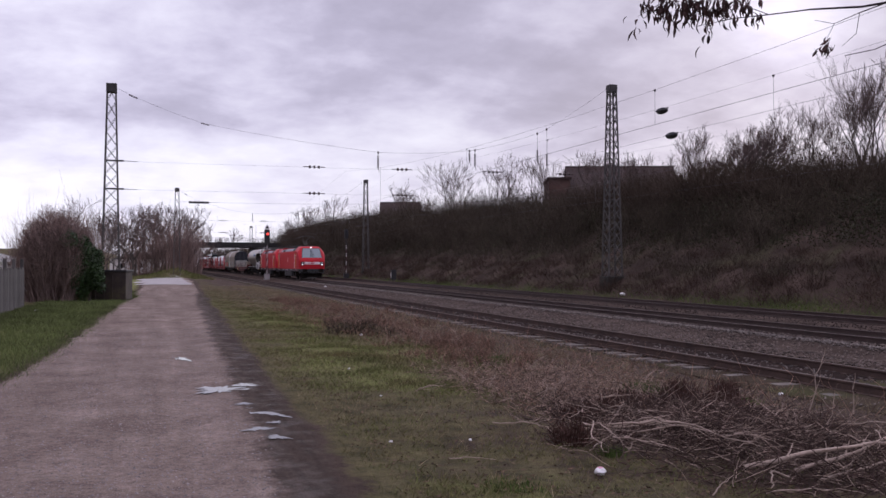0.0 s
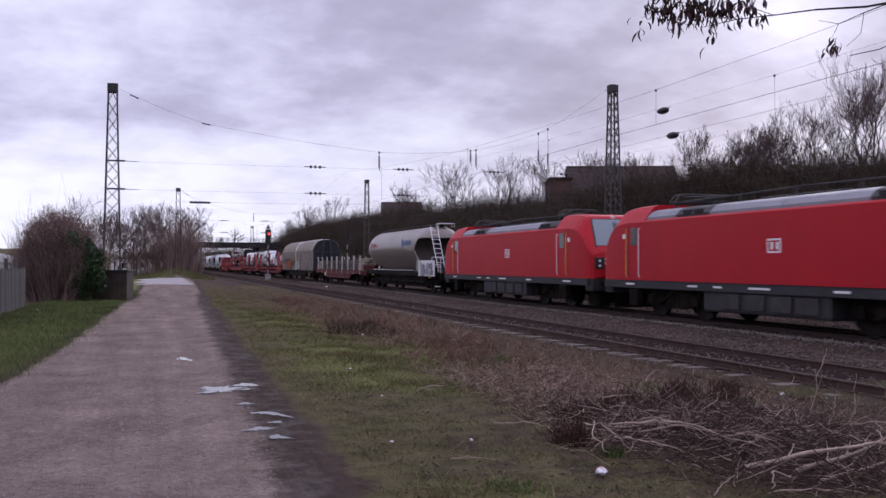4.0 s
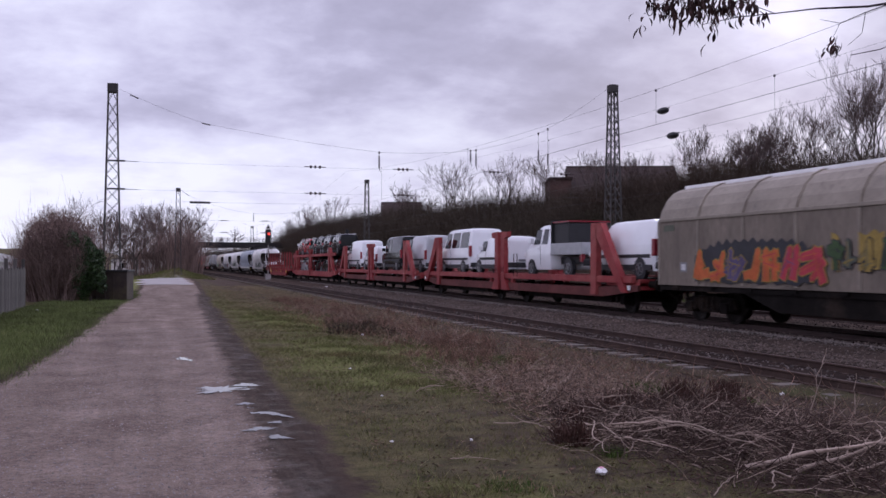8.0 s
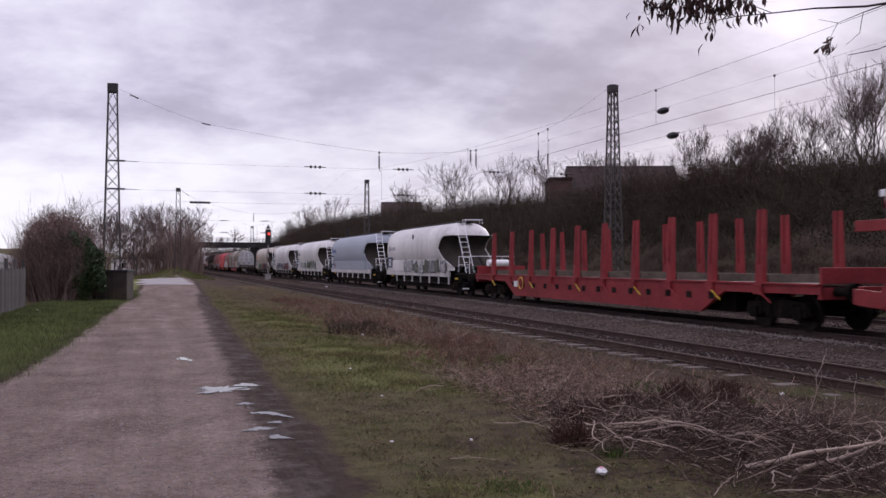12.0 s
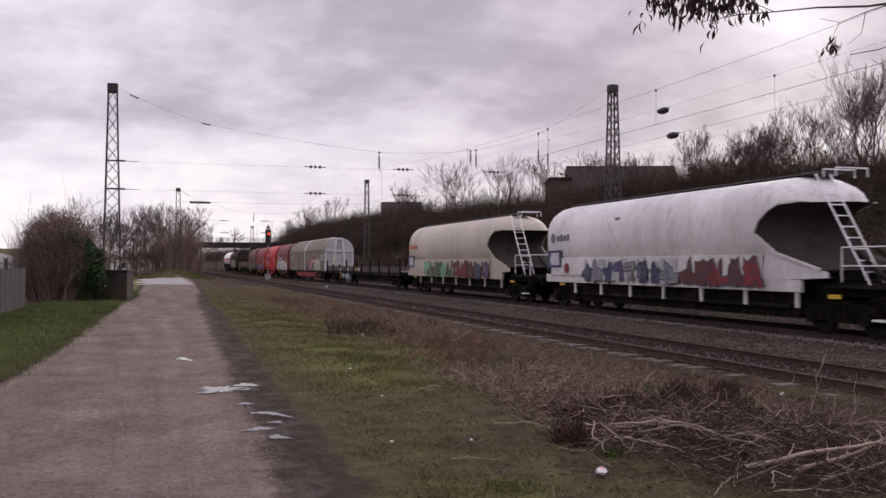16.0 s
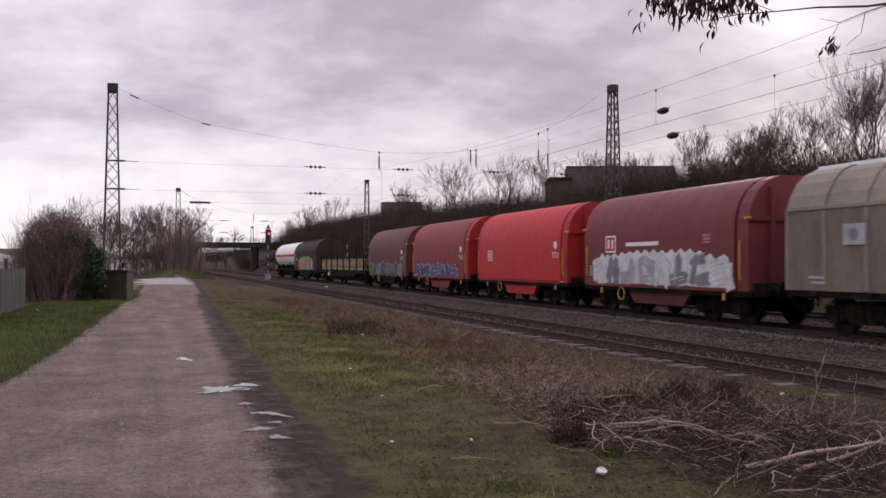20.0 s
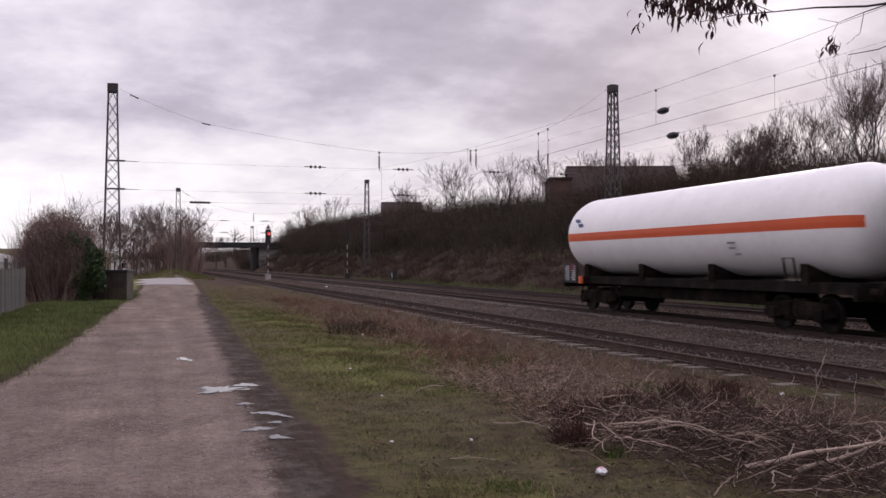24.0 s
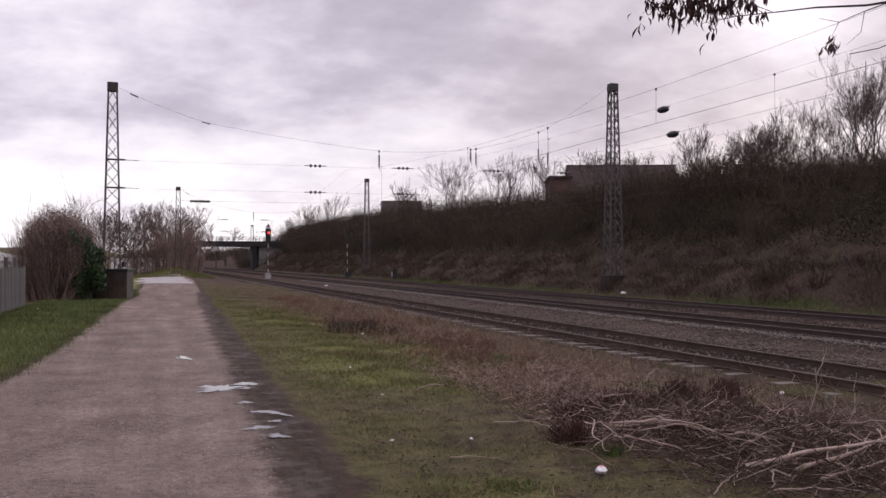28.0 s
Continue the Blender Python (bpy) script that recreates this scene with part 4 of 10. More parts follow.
def graffiti(v, x, y0, y1, z0, z1, back, fills, seed, count=6, label="sprayed graffiti in bright colours", solid=False):
    """A ragged sprayed ground with slanting outlined forms on it, and thin bright lines."""
    rnd = random.Random(seed)
    w = (y1 - y0) / count
    n = count * 4
    top = [(y0 + (y1 - y0) * i / n, z1 - (z1 - z0) * (rnd.uniform(0.0, 0.22) if not solid else rnd.uniform(0, 0.05) + 0.10 * (i % 2) + 0.35 * abs(2 * i / n - 1) ** 4)) for i in range(n + 1)]
    low = [(y0 + (y1 - y0) * i / n, z0 + (z1 - z0) * rnd.uniform(0.0, 0.10)) for i in range(n + 1)]
    bm = B()
    for i in range(n):
        if not solid and rnd.random() < 0.5:
            continue
        q = [bm.verts.new((x, *p)) for p in (low[i], low[i + 1], top[i + 1], top[i])]
        bm.faces.new(q)
    g = part("graffiti", bm, back, v, label)
    for i in range(count):
        cy, lean = y0 + (i + 0.5) * w, rnd.uniform(-0.12, 0.12) * w
        fill, rim = fills[rnd.randrange(len(fills) - 1)], fills[-1]
        la, lb, lc = B(), B(), B()
        za, zb = z0 + (z1 - z0) * rnd.uniform(0.06, 0.14), z1 - (z1 - z0) * rnd.uniform(0.20, 0.34)
        for k, s in enumerate([STROKES[rnd.randrange(5)], STROKES[5 + rnd.randrange(7)], STROKES[rnd.randrange(12)], STROKES[5 + rnd.randrange(7)]]):
            jit = (lean + rnd.uniform(-0.05, 0.05) * w, -lean + rnd.uniform(-0.05, 0.05) * w)
            hw = min(0.22, w * 0.15) * rnd.uniform(0.7, 1.3)
            stroke(la, x, 0.003 + 0.001 * k, cy, w * 0.92, za, zb, s, hw + 0.035, jit)
            stroke(lb, x, 0.010 + 0.001 * k, cy, w * 0.92, za, zb, s, hw, jit)
            stroke(lc, x, 0.016 + 0.001 * k, cy, w * 0.92, za, zb, s, 0.012, (jit[0] + hw * 0.5, jit[1] + hw * 0.5))
        part("sprayed_outline", la, rim, g)
        part("sprayed_form", lb, fill, g)
        part("sprayed_line", lc, fills[(i + 1) % len(fills)], g)
    return g


def bars(v, x, y, z, w, h, rows, material, name="lettering_bars"):
    """Small unreadable writing as plain bars."""
    bm = B()
    rnd = random.Random(int(y * 31 + z * 77))
    for i in range(rows):
        zz = z + h * (0.5 - (i + 0.5) / rows)
        ww = w * rnd.uniform(0.7, 1.0)
        box(bm, x - 0.002, x, y - w / 2, y - w / 2 + ww, zz - h / rows * 0.3, zz + h / rows * 0.3)
    return part(name, bm, material, v)


# ---- locomotives ----
def pantograph(v, y, up, e):
    """e: the way that the knee points. up: height of the collector."""
    pg = part("pantograph", box(B(), -0.75, 0.75, y - 0.5, y + 0.5, 3.72, 3.80, 0.01), MAT_DARK_STEEL, v, "dark steel pantograph on insulators")
    for s in (-0.6, 0.6):
        for o in (-0.4, 0.4):
            bm = B()
            insulator(bm, (s, y + o, 3.55), (s, y + o, 3.74), 0.08, 4)
            part("insulator", bm, MAT_PORCELAIN, pg)
    bm = B()
    kz = (up + 3.8) / 2 - (0.0 if up > 4.3 else 0.05)
    run = 1.35 if up > 4.3 else 1.75
    knee = y + e * run
    for s in (-0.12, 0.12):
        tube(bm, (s, y - e * 0.3, 3.82), (s, knee, kz), 0.045, 0.035, 8)
    for s in (-1, 1):
        tube(bm, (s * 0.15, knee, kz), (s * 0.42, y - e * (0.1 if up > 4.3 else 0.2), up - 0.08), 0.03, 0.025, 8)
    part("arm", bm, MAT_STEEL, pg)
    bm = B()
    for o in (-0.16, 0.16):
        yy = y - e * 0.12 + o
        pipe(bm, [(-0.95, yy, up - 0.28), (-0.78, yy, up - 0.06), (-0.55, yy, up), (0.55, yy, up), (0.78, yy, up - 0.06), (0.95, yy, up - 0.28)], 0.028, 6)
    tube(bm, (-0.4, y - e * 0.3, up - 0.06), (-0.4, y + e * 0.1, up - 0.06), 0.02, 0.02, 6)
    tube(bm, (0.4, y - e * 0.3, up - 0.06), (0.4, y + e * 0.1, up - 0.06), 0.02, 0.02, 6)
    part("collector", bm, MAT_STEEL, pg)


def loco(a, b, raised, label):
    v, L = vehicle("electric_locomotive", a, b, label, "locomotive", "red locomotives")

    def sec(zb, zs, zr, ws, wr):
        return [(-ws, zb), (-ws, (zb + zs) / 2), (-ws, zs), (-(ws * 0.35 + wr * 0.65), zs + (zr - zs) * 0.62), (-wr, zr - 0.05), (-wr + 0.16, zr), (wr - 0.16, zr), (wr, zr - 0.05), ((ws * 0.35 + wr * 0.65), zs + (zr - zs) * 0.62), (ws, zs), (ws, (zb + zs) / 2), (ws, zb)]

    shape = [(9.04, sec(1.24, 1.92, 2.02, 1.10, 0.98)), (8.98, sec(1.20, 2.05, 2.2, 1.30, 1.12)), (8.86, sec(1.2, 2.2, 2.36, 1.40, 1.2)), (8.60, sec(1.2, 2.5, 2.74, 1.45, 1.16)), (8.34, sec(1.2, 2.78, 3.12, 1.47, 1.12)), (8.10, sec(1.2, 2.96, 3.46, 1.485, 1.09)), (7.94, sec(1.2, 3.03, 3.60, 1.49, 1.08)), (7.65, sec(1.2, 3.1, 3.68, 1.5, 1.07)), (7.1, sec(1.2, 3.15, 3.72, 1.5, 1.06)), (6.0, sec(1.2, 3.15, 3.73, 1.5, 1.06))]
    mid = sec(1.2, 3.15, 3.24, 1.5, 1.42)
    part("cab", loft(B(), [(-y, s) for y, s in shape]), MAT_LOCO, v, "traffic-red driver's cab", smooth=False)
    part("cab", loft(B(), [(y, s) for y, s in shape[::-1]]), MAT_LOCO, v, "traffic-red driver's cab")
    part("body_side", loft(B(), [(-6.0, mid), (6.0, mid)]), MAT_LOCO, v, "flat red machine room walls")
    # roof: grey panels between the cabs, set apart by joints
    roof = sec(3.2, 3.3, 3.55, 1.36, 1.12)
    for y0, y1, m in ((-5.98, -4.0, MAT_DARK_STEEL), (-3.97, -0.9, MAT_ROOF_GREY), (-0.87, 2.4, MAT_ROOF_GREY), (2.43, 4.2, MAT_DARK_STEEL), (4.23, 5.98, MAT_ROOF_GREY)):
        part("roof_panel", loft(B(), [(y0, roof), (y1, roof)]), m, v, "grey sloping roof panel")
    for y in (-4.9, -4.45, 3.0, 3.6):
        bm = B()
        for k in range(6):
            box(bm, -1.39, -1.30, y - 0.2 + 0.07 * k, y - 0.16 + 0.07 * k, 3.28, 3.42)
        part("roof_grille", bm, MAT_BLACK, v)
    bm = B()
    box(bm, -0.5, 0.5, -2.2, 1.2, 3.55, 3.66, 0.03)
    pipe(bm, [(-0.75, -4.4, 3.78), (-0.75, -1.0, 3.82), (-0.55, 3.6, 3.78)], 0.025, 6)
    for y in (-3.0, -0.6, 1.8):
        insulator(bm, (-0.7, y, 3.55), (-0.7, y, 3.80), 0.07, 4)
    part("roof_gear", bm, MAT_DARK_STEEL, v)
    pantograph(v, -5.0, 4.92 if raised else 4.02, 1)
    pantograph(v, 5.0, 4.02, -1)
    # grey frame band, skirts, transformer
    part("frame_band", box(B(), -1.47, 1.47, -8.8, 8.8, 0.93, 1.2, 0.02), MAT_LOCO_GREY, v, "grey frame band below the red walls")
    part("transformer_case", box(B(), -1.38, 1.38, -2.7, 2.7, 0.35, 0.95, 0.06), MAT_LOCO_GREY, v)
    for k, y in enumerate((-1.9, -0.9, 0.2, 1.3)):
        part("equipment_box", box(B(), -1.44, -1.36, y - 0.4, y + 0.4, 0.45, 0.88, 0.02), MAT_DARK_STEEL, v)
    for y in (-4.75, 4.75):
        bogie(v, y, 2.6, True)
    for y, w in ((-6.9, 0.9), (-3.1, 0.7), (0.1, 1.2), (1.9, 0.5), (3.2, 0.6), (7.0, 0.7)):
        bars(v, -1.474, y, 1.07, w, 0.1, 1, MAT_STRIPE)
    for e in (-1, 1):
        f = lambda y: e * y
        # windscreen: black surround, glass, wipers
        for nm, m, grow, off in (("screen_surround", MAT_BLACK, 0.06, 0.012), ("windscreen", MAT_SCREEN, 0.0, 0.024)):
            bm = B()
            lo, hi = (8.80 + 0.0, 2.44), (8.10, 3.46)
            dy, dz = lo[0] - hi[0], hi[1] - lo[1]
            n = Vector((0, dz, dy)).normalized() * off
            g = grow
            pts = [(-1.08 - g, lo[0] + g * 0.5, lo[1] - g), (1.08 + g, lo[0] + g * 0.5, lo[1] - g), (0.92 + g, hi[0] - g * 0.5, hi[1] + g * 0.6), (-0.92 - g, hi[0] - g * 0.5, hi[1] + g * 0.6)]
            a4 = [bm.verts.new((x, f(y + n.y), z + n.z)) for x, y, z in pts]
            b4 = [bm.verts.new((x, f(y + n.y - 0.03), z + n.z - 0.02)) for x, y, z in pts]
            bm.faces.new(a4)
            for i in range(4):
                bm.faces.new((a4[i], a4[(i + 1) % 4], b4[(i + 1) % 4], b4[i]))
            bmesh.ops.recalc_face_normals(bm, faces=bm.faces[:])
            part(nm, bm, m, v)
        bm = B()
        for s in (-0.16, 0.14):
            tube(bm, (s, f(8.84), 2.42), (s * 0.3 - 0.05, f(8.29), 3.28), 0.016, 0.012, 5)
            tube(bm, (s + 0.12, f(8.75), 2.62), (s * 0.3 - 0.02, f(8.22), 3.38), 0.014, 0.014, 5)
        part("wiper", bm, MAT_BLACK, v)
        # headlights and white strips
        for s in (-1, 1):
            bm = B()
            box(bm, s * 1.06 - 0.19, s * 1.06 + 0.19, min(f(8.90), f(9.07)), max(f(8.90), f(9.07)), 1.56, 2.0, 0.05)
            hl = part("headlight", bm, MAT_BLACK, v, "headlight in a black housing")
            lit = raised and e < 0
            part("lamp", tube(B(), (s * 1.08, f(9.07), 1.68), (s * 1.08, f(9.085), 1.68), 0.05, 0.05, 14), MAT_LAMP if lit else MAT_STRIPE, hl)
            part("marker_lamp", tube(B(), (s * 1.08, f(9.07), 1.86), (s * 1.08, f(9.08), 1.86), 0.05, 0.05, 12), MAT_STRIPE, hl)
            for z in (1.77, 1.92):
                bm = B()
                pts = [(s * 0.20, z - 0.055), (s * 0.86, z - 0.05), (s * 0.86, z + 0.05), (s * 0.20, z + 0.03)]
                plate(bm, [(x, zz) for x, zz in pts], (f(9.04), f(9.075)))
                for q in bm.verts:
                    q.co = Vector((q.co.y, q.co.x - e * 0.04 * (abs(q.co.y) - 0.2), q.co.z))
                bmesh.ops.recalc_face_normals(bm, faces=bm.faces[:])
                part("light_strip", bm, MAT_STRIPE, v, "white strip between the headlights")
        part("top_lamp", tube(B(), (0, f(8.02), 3.58), (0, f(8.10), 3.56), 0.055, 0.055, 14), MAT_LAMP if raised and e < 0 else MAT_STRIPE, v, "round lamp above the windscreen")
        bm = B()
        box(bm, -0.16, 0.16, min(f(9.03), f(9.06)), max(f(9.03), f(9.06)), 1.70, 1.92)
        part("front_badge", bm, MAT_STRIPE, v)
        part("front_badge_face", box(B(), -0.13, 0.13, min(f(9.055), f(9.065)), max(f(9.055), f(9.065)), 1.73, 1.89), MAT_LOCO, v)
        bm = B()
        for k in range(4):
            box(bm, 0.52 + 0.12 * k, 0.60 + 0.12 * k, min(f(8.85), f(8.93)), max(f(8.85), f(8.93)), 2.16, 2.22)
        part("number_bars", bm, MAT_STRIPE, v)
        # chin, buffers, plough
        part("chin", box(B(), -1.36, 1.36, min(f(8.4), f(8.98)), max(f(8.4), f(8.98)), 0.72, 1.2, 0.06), MAT_LOCO_GREY, v, "dark grey front apron")
        for s in (-1, 1):
            bm = B()
            tube(bm, (s * 0.875, f(8.95), 1.05), (s * 0.875, f(9.3), 1.05), 0.16, 0.13, 12)
            box(bm, s * 0.875 - 0.26, s * 0.875 + 0.26, min(f(9.42), f(9.48)), max(f(9.42), f(9.48)), 0.86, 1.22, 0.03)
            tube(bm, (s * 0.875, f(9.25), 1.05), (s * 0.875, f(9.44), 1.05), 0.09, 0.09, 10)
            part("buffer", bm, MAT_BOGIE, v)
        bm = B()
        tube(bm, (0, f(8.95), 1.03), (0, f(9.35), 1.0), 0.06, 0.06, 8)
        for s in (-0.55, -0.35, 0.35, 0.55):
            pipe(bm, [(s, f(8.98), 0.95), (s, f(9.15), 0.78), (s * 0.8, f(9.18), 0.5)], 0.03, 6)
        part("coupling", bm, MAT_BOGIE, v)
        bm = B()
        loft(bm, [(f(8.45), [(-1.25, 0.75), (-1.25, 0.2), (1.25, 0.2), (1.25, 0.75)]), (f(8.85), [(-1.0, 0.6), (-1.0, 0.16), (1.0, 0.16), (1.0, 0.6)])])
        part("plough", bm, MAT_BOGIE, v)
        part("plough_edge", box(B(), -0.55, 0.55, min(f(8.86), f(8.9)), max(f(8.86), f(8.9)), 0.17, 0.28), MAT_STEEL, v)
        # cab door, window, handrails, mirror cover on both sides
        for s in (-1, 1):
            x = s * 1.503
            dr = part("cab_door", box(B(), min(x, x - s * 0.03), max(x, x - s * 0.03) + 0.0, min(f(6.32), f(6.98)), max(f(6.32), f(6.98)), 1.28, 3.12, 0.01), MAT_LOCO, v, "red cab door with a small window")
            part("door_window", box(B(), min(x, x + s * 0.012), max(x, x + s * 0.012), min(f(6.42), f(6.84)), max(f(6.42), f(6.84)), 2.38, 2.98, 0.004), MAT_GLASS, dr)
            part("door_joint", box(B(), min(x, x + s * 0.004), max(x, x + s * 0.004), min(f(6.98), f(7.0)), max(f(6.98), f(7.0)), 1.28, 3.1), MAT_BLACK, dr)
            for y in (6.24, 7.08):
                part("handrail", pipe(B(), [(x, f(y), 1.3), (x + s * 0.05, f(y), 1.36), (x + s * 0.05, f(y), 2.9), (x, f(y), 2.96)], 0.016, 6), MAT_YELLOW if y > 7 else MAT_STRIPE, v)
            part("step", box(B(), min(x, x - s * 0.2), max(x, x - s * 0.2), min(f(6.4), f(6.95)), max(f(6.4), f(6.95)), 0.35, 0.9), MAT_BOGIE, v)
            part("camera_pod", box(B(), min(x, x + s * 0.03), max(x, x + s * 0.03), min(f(7.2), f(7.36)), max(f(7.2), f(7.36)), 2.62, 2.78), MAT_STRIPE, v)
    lg = part("side_badge", box(B(), -1.506, -1.50, -1.0, -0.44, 2.04, 2.42), MAT_STRIPE, v, "white framed badge")
    part("badge_face", box(B(), -1.508, -1.5, -0.95, -0.49, 2.09, 2.37), MAT_LOCO, lg)
    bm = B()
    for k in (-0.86, -0.64):
        box(bm, -1.51, -1.5, k - 0.06, k + 0.06, 2.13, 2.33)
    part("badge_bars", bm, MAT_STRIPE, lg)
    for y in (-3.5, -1.9, 1.2, 3.1):
        part("panel_joint", box(B(), -1.502, -1.49, y - 0.008, y + 0.008, 1.25, 3.12), mat("joint_red", (0.25, 0.012, 0.014), 0.5, var=0.05, bump=0), v)
    return v


loco(0.0, 18.98, True, "red electric locomotive with a raised pantograph leading the train")
loco(18.98, 37.96, False, "second red electric locomotive with lowered pantographs")


# ---- silo wagons ----
def tank_section(r, zc, sq, bottom, n=28, vee=False):
    """A rounded section; sq > 0 makes the flanks straighter."""
    pts = []
    for i in range(n):
        a = 2 * math.pi * (i + 0.5) / n - math.pi / 2
        c, s = math.cos(a), math.sin(a)
        e = 2.0 + sq
        k = (abs(c) ** e + abs(s) ** e) ** (-1.0 / e)
        x, z = r[0] * k * c, max(zc + r[1] * k * s, bottom)
        if vee and z < zc - 0.12:
            x = math.copysign(min(abs(x) if s < -0.97 else 9.9, r[0] * (0.36 + 0.63 * (z - bottom) / (zc - 0.12 - bottom))), c)
        pts.append((x, z))
    return pts


def end_cut(bm, co, no):
    """Cut an end away below a slanting plane; gives the rim of the cut."""
    res = bmesh.ops.bisect_plane(bm, geom=bm.verts[:] + bm.edges[:] + bm.faces[:], plane_co=co, plane_no=no, clear_outer=True)
    return [e for e in res["geom_cut"] if isinstance(e, bmesh.types.BMEdge)]


def silo_wagon(a, b, label, paint, sill_paint, sq=0.7, decor=()):
    v, L = vehicle("silo_wagon", a, b, label, "silo wagon")
    half = L / 2 - 0.75
    zc, rz, rx = 2.72, 1.40, 1.46
    low = 1.32
    dome = [(0.0, 0.35), (0.12, 0.62), (0.32, 0.80), (0.62, 0.92), (1.0, 0.98), (1.4, 1.0)]
    front = [(0.0, 0.52), (0.15, 0.70), (0.38, 0.84), (0.75, 0.94), (1.2, 1.0)]
    secs = [(-half + 3.05 + d, tank_section((rx * (0.25 + 0.75 * k), rz * k), zc, sq, low, 28, sq < 0.1)) for d, k in front]
    secs += [(y, tank_section((rx, rz), zc, sq, low, 28, sq < 0.1)) for y in np.linspace(-half + 4.5, half - 2.4, 9)]
    secs += [(half - d, tank_section((rx * k, rz * k), zc, sq, low, 28, sq < 0.1)) for d, k in dome[::-1]]
    bm = loft(B(), secs)
    no = Vector((0, 0.56, -0.83)).normalized()
    rim = end_cut(bm, Vector((0, half - 0.25, 2.55)), no)
    pts = [q.co.copy() for ed in rim for q in ed.verts]
    # the leading end has a deep notch between the dome and the last cone
    notch = [(-half + 4.85, 2.60), (-half + 4.64, 2.92), (-half + 4.25, 3.18), (-half + 3.8, 3.34), (-half - 1.0, 3.40), (-half - 1.0, 1.25), (-half + 2.2, 1.60), (-half + 3.9, 2.04)]
    for (ya, za), (yb, zb) in ((notch[0], notch[1]), (notch[1], notch[2]), (notch[2], notch[3]), (notch[3], notch[4]), (notch[6], notch[7]), (notch[7], notch[0])):
        d = Vector((0, yb - ya, zb - za)).normalized()
        bmesh.ops.bisect_plane(bm, geom=bm.verts[:] + bm.edges[:] + bm.faces[:], plane_co=(0, ya, za), plane_no=(0, d.z, -d.y))

    def inside(y, z):
        n, c = len(notch), False
        for i in range(n):
            (ya, za), (yb, zb) = notch[i], notch[i - 1]
            if (za > z) != (zb > z) and y < (yb - ya) * (z - za) / (zb - za) + ya:
                c = not c
        return c

    gone = [f for f in bm.faces if inside(f.calc_center_median().y, f.calc_center_median().z)]
    bmesh.ops.delete(bm, geom=gone, context="FACES")
    for f in bm.faces:
        f.smooth = True
    tank = part("tank", bm, paint, v, "rounded welded silo body")
    # the last cone fills the notch, bulging forward
    cone = B()
    grid = []
    edge = [notch[6], notch[7], notch[0], notch[1], notch[2], notch[3]]
    for ye, zee in edge:
        grid.append([cone.verts.new((1.43 * k / 6, ye - 1.25 * (1 - (k / 6) ** 2), zee)) for k in range(-6, 7)])
    for p, q in zip(grid[:-1], grid[1:]):
        for i in range(12):
            cone.faces.new((p[i], p[i + 1], q[i + 1], q[i]))
    bmesh.ops.recalc_face_normals(cone, faces=cone.faces[:])
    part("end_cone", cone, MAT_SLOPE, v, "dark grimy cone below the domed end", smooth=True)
    for s in (-1, 1):
        part("hopper_flank", plate(B(), [(-half + 4.35, 2.16), (-half + 2.6, 1.68), (-half + 2.0, 1.54), (-half + 2.0, 1.40), (-half + 4.6, 1.30)], tuple(sorted((s * 1.405, s * 1.375)))), paint, v, "pale flank sheet below the cone")
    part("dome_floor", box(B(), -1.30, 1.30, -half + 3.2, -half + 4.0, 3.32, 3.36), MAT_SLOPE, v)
    for s in (-1.45, 1.45):
        rb = B()
        for p, q in zip(edge[:-1], edge[1:]):
            beam(rb, (s, *p), (s, *q), 0.05, 0.06)
        beam(rb, (s * 0.99, *notch[3]), (s * 0.9, -half + 3.3, 3.37), 0.05, 0.06)
        part("end_rim", rb, paint, v)
    c = sum(pts, Vector()) / len(pts)
    ay = no.cross(Vector((1, 0, 0)))
    uniq = {(round(p.x, 3), round(p.y, 3), round(p.z, 3)): p for p in pts}
    ring = sorted(uniq.values(), key=lambda p: math.atan2((p - c).dot(ay), (p - c).x))
    s = B()
    s.faces.new([s.verts.new(p) for p in ring])
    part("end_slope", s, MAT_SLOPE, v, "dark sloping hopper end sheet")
    for e in (-1, 1):
        fr = B()
        for sx in (-0.9, 0, 0.9):
            beam(fr, (sx, e * (half - 0.4), 1.2), (sx * 0.8, e * (half - 2.0), 2.2), 0.1)
            beam(fr, (sx, e * (half - 2.2), 1.2), (sx * 0.8, e * (half - 2.3), 1.6), 0.1)
        part("end_strut", fr, MAT_FRAME, v)
        part("end_platform", box(B(), -1.3, 1.3, min(e * (L / 2 - 0.66), e * (half - 2.2)), max(e * (L / 2 - 0.66), e * (half - 2.2)), 1.16, 1.24), MAT_FRAME, v)
    # one solid dark block gives brake gear and the black shade beneath the frame
    part("brake_gear", box(B(), -1.1, 1.1, -half + 3.4, half - 3.4, 0.34, 0.95), MAT_BOGIE, v, "dark block for brake gear and the black shade under the frame")
    if sq > 0.1:
        for s in (-1, 1):
            part("side_skirt", box(B(), *sorted((s * 1.452, s * 1.40)), -half + 4.5, half - 1.2, 1.30, 2.0, 0.01), paint, v, "flat skirt sheet below the tank")
    # weld seams
    for y in np.linspace(-half + 5.2, half - 2.6, 5):
        sm = loft(B(), [(y - 0.02, tank_section((rx + 0.006, rz + 0.006), zc, sq, low, 28, sq < 0.1)), (y + 0.02, tank_section((rx + 0.006, rz + 0.006), zc, sq, low, 28, sq < 0.1))], False)
        part("weld_seam", sm, paint, tank)
    part("sill", box(B(), -1.40, -1.28, -half + 3.0, half - 0.6, 1.02, 1.34, 0.015), sill_paint, v, "painted side sill")
    part("sill", box(B(), 1.28, 1.40, -half + 0.6, half - 0.6, 1.02, 1.34, 0.015), sill_paint, v)
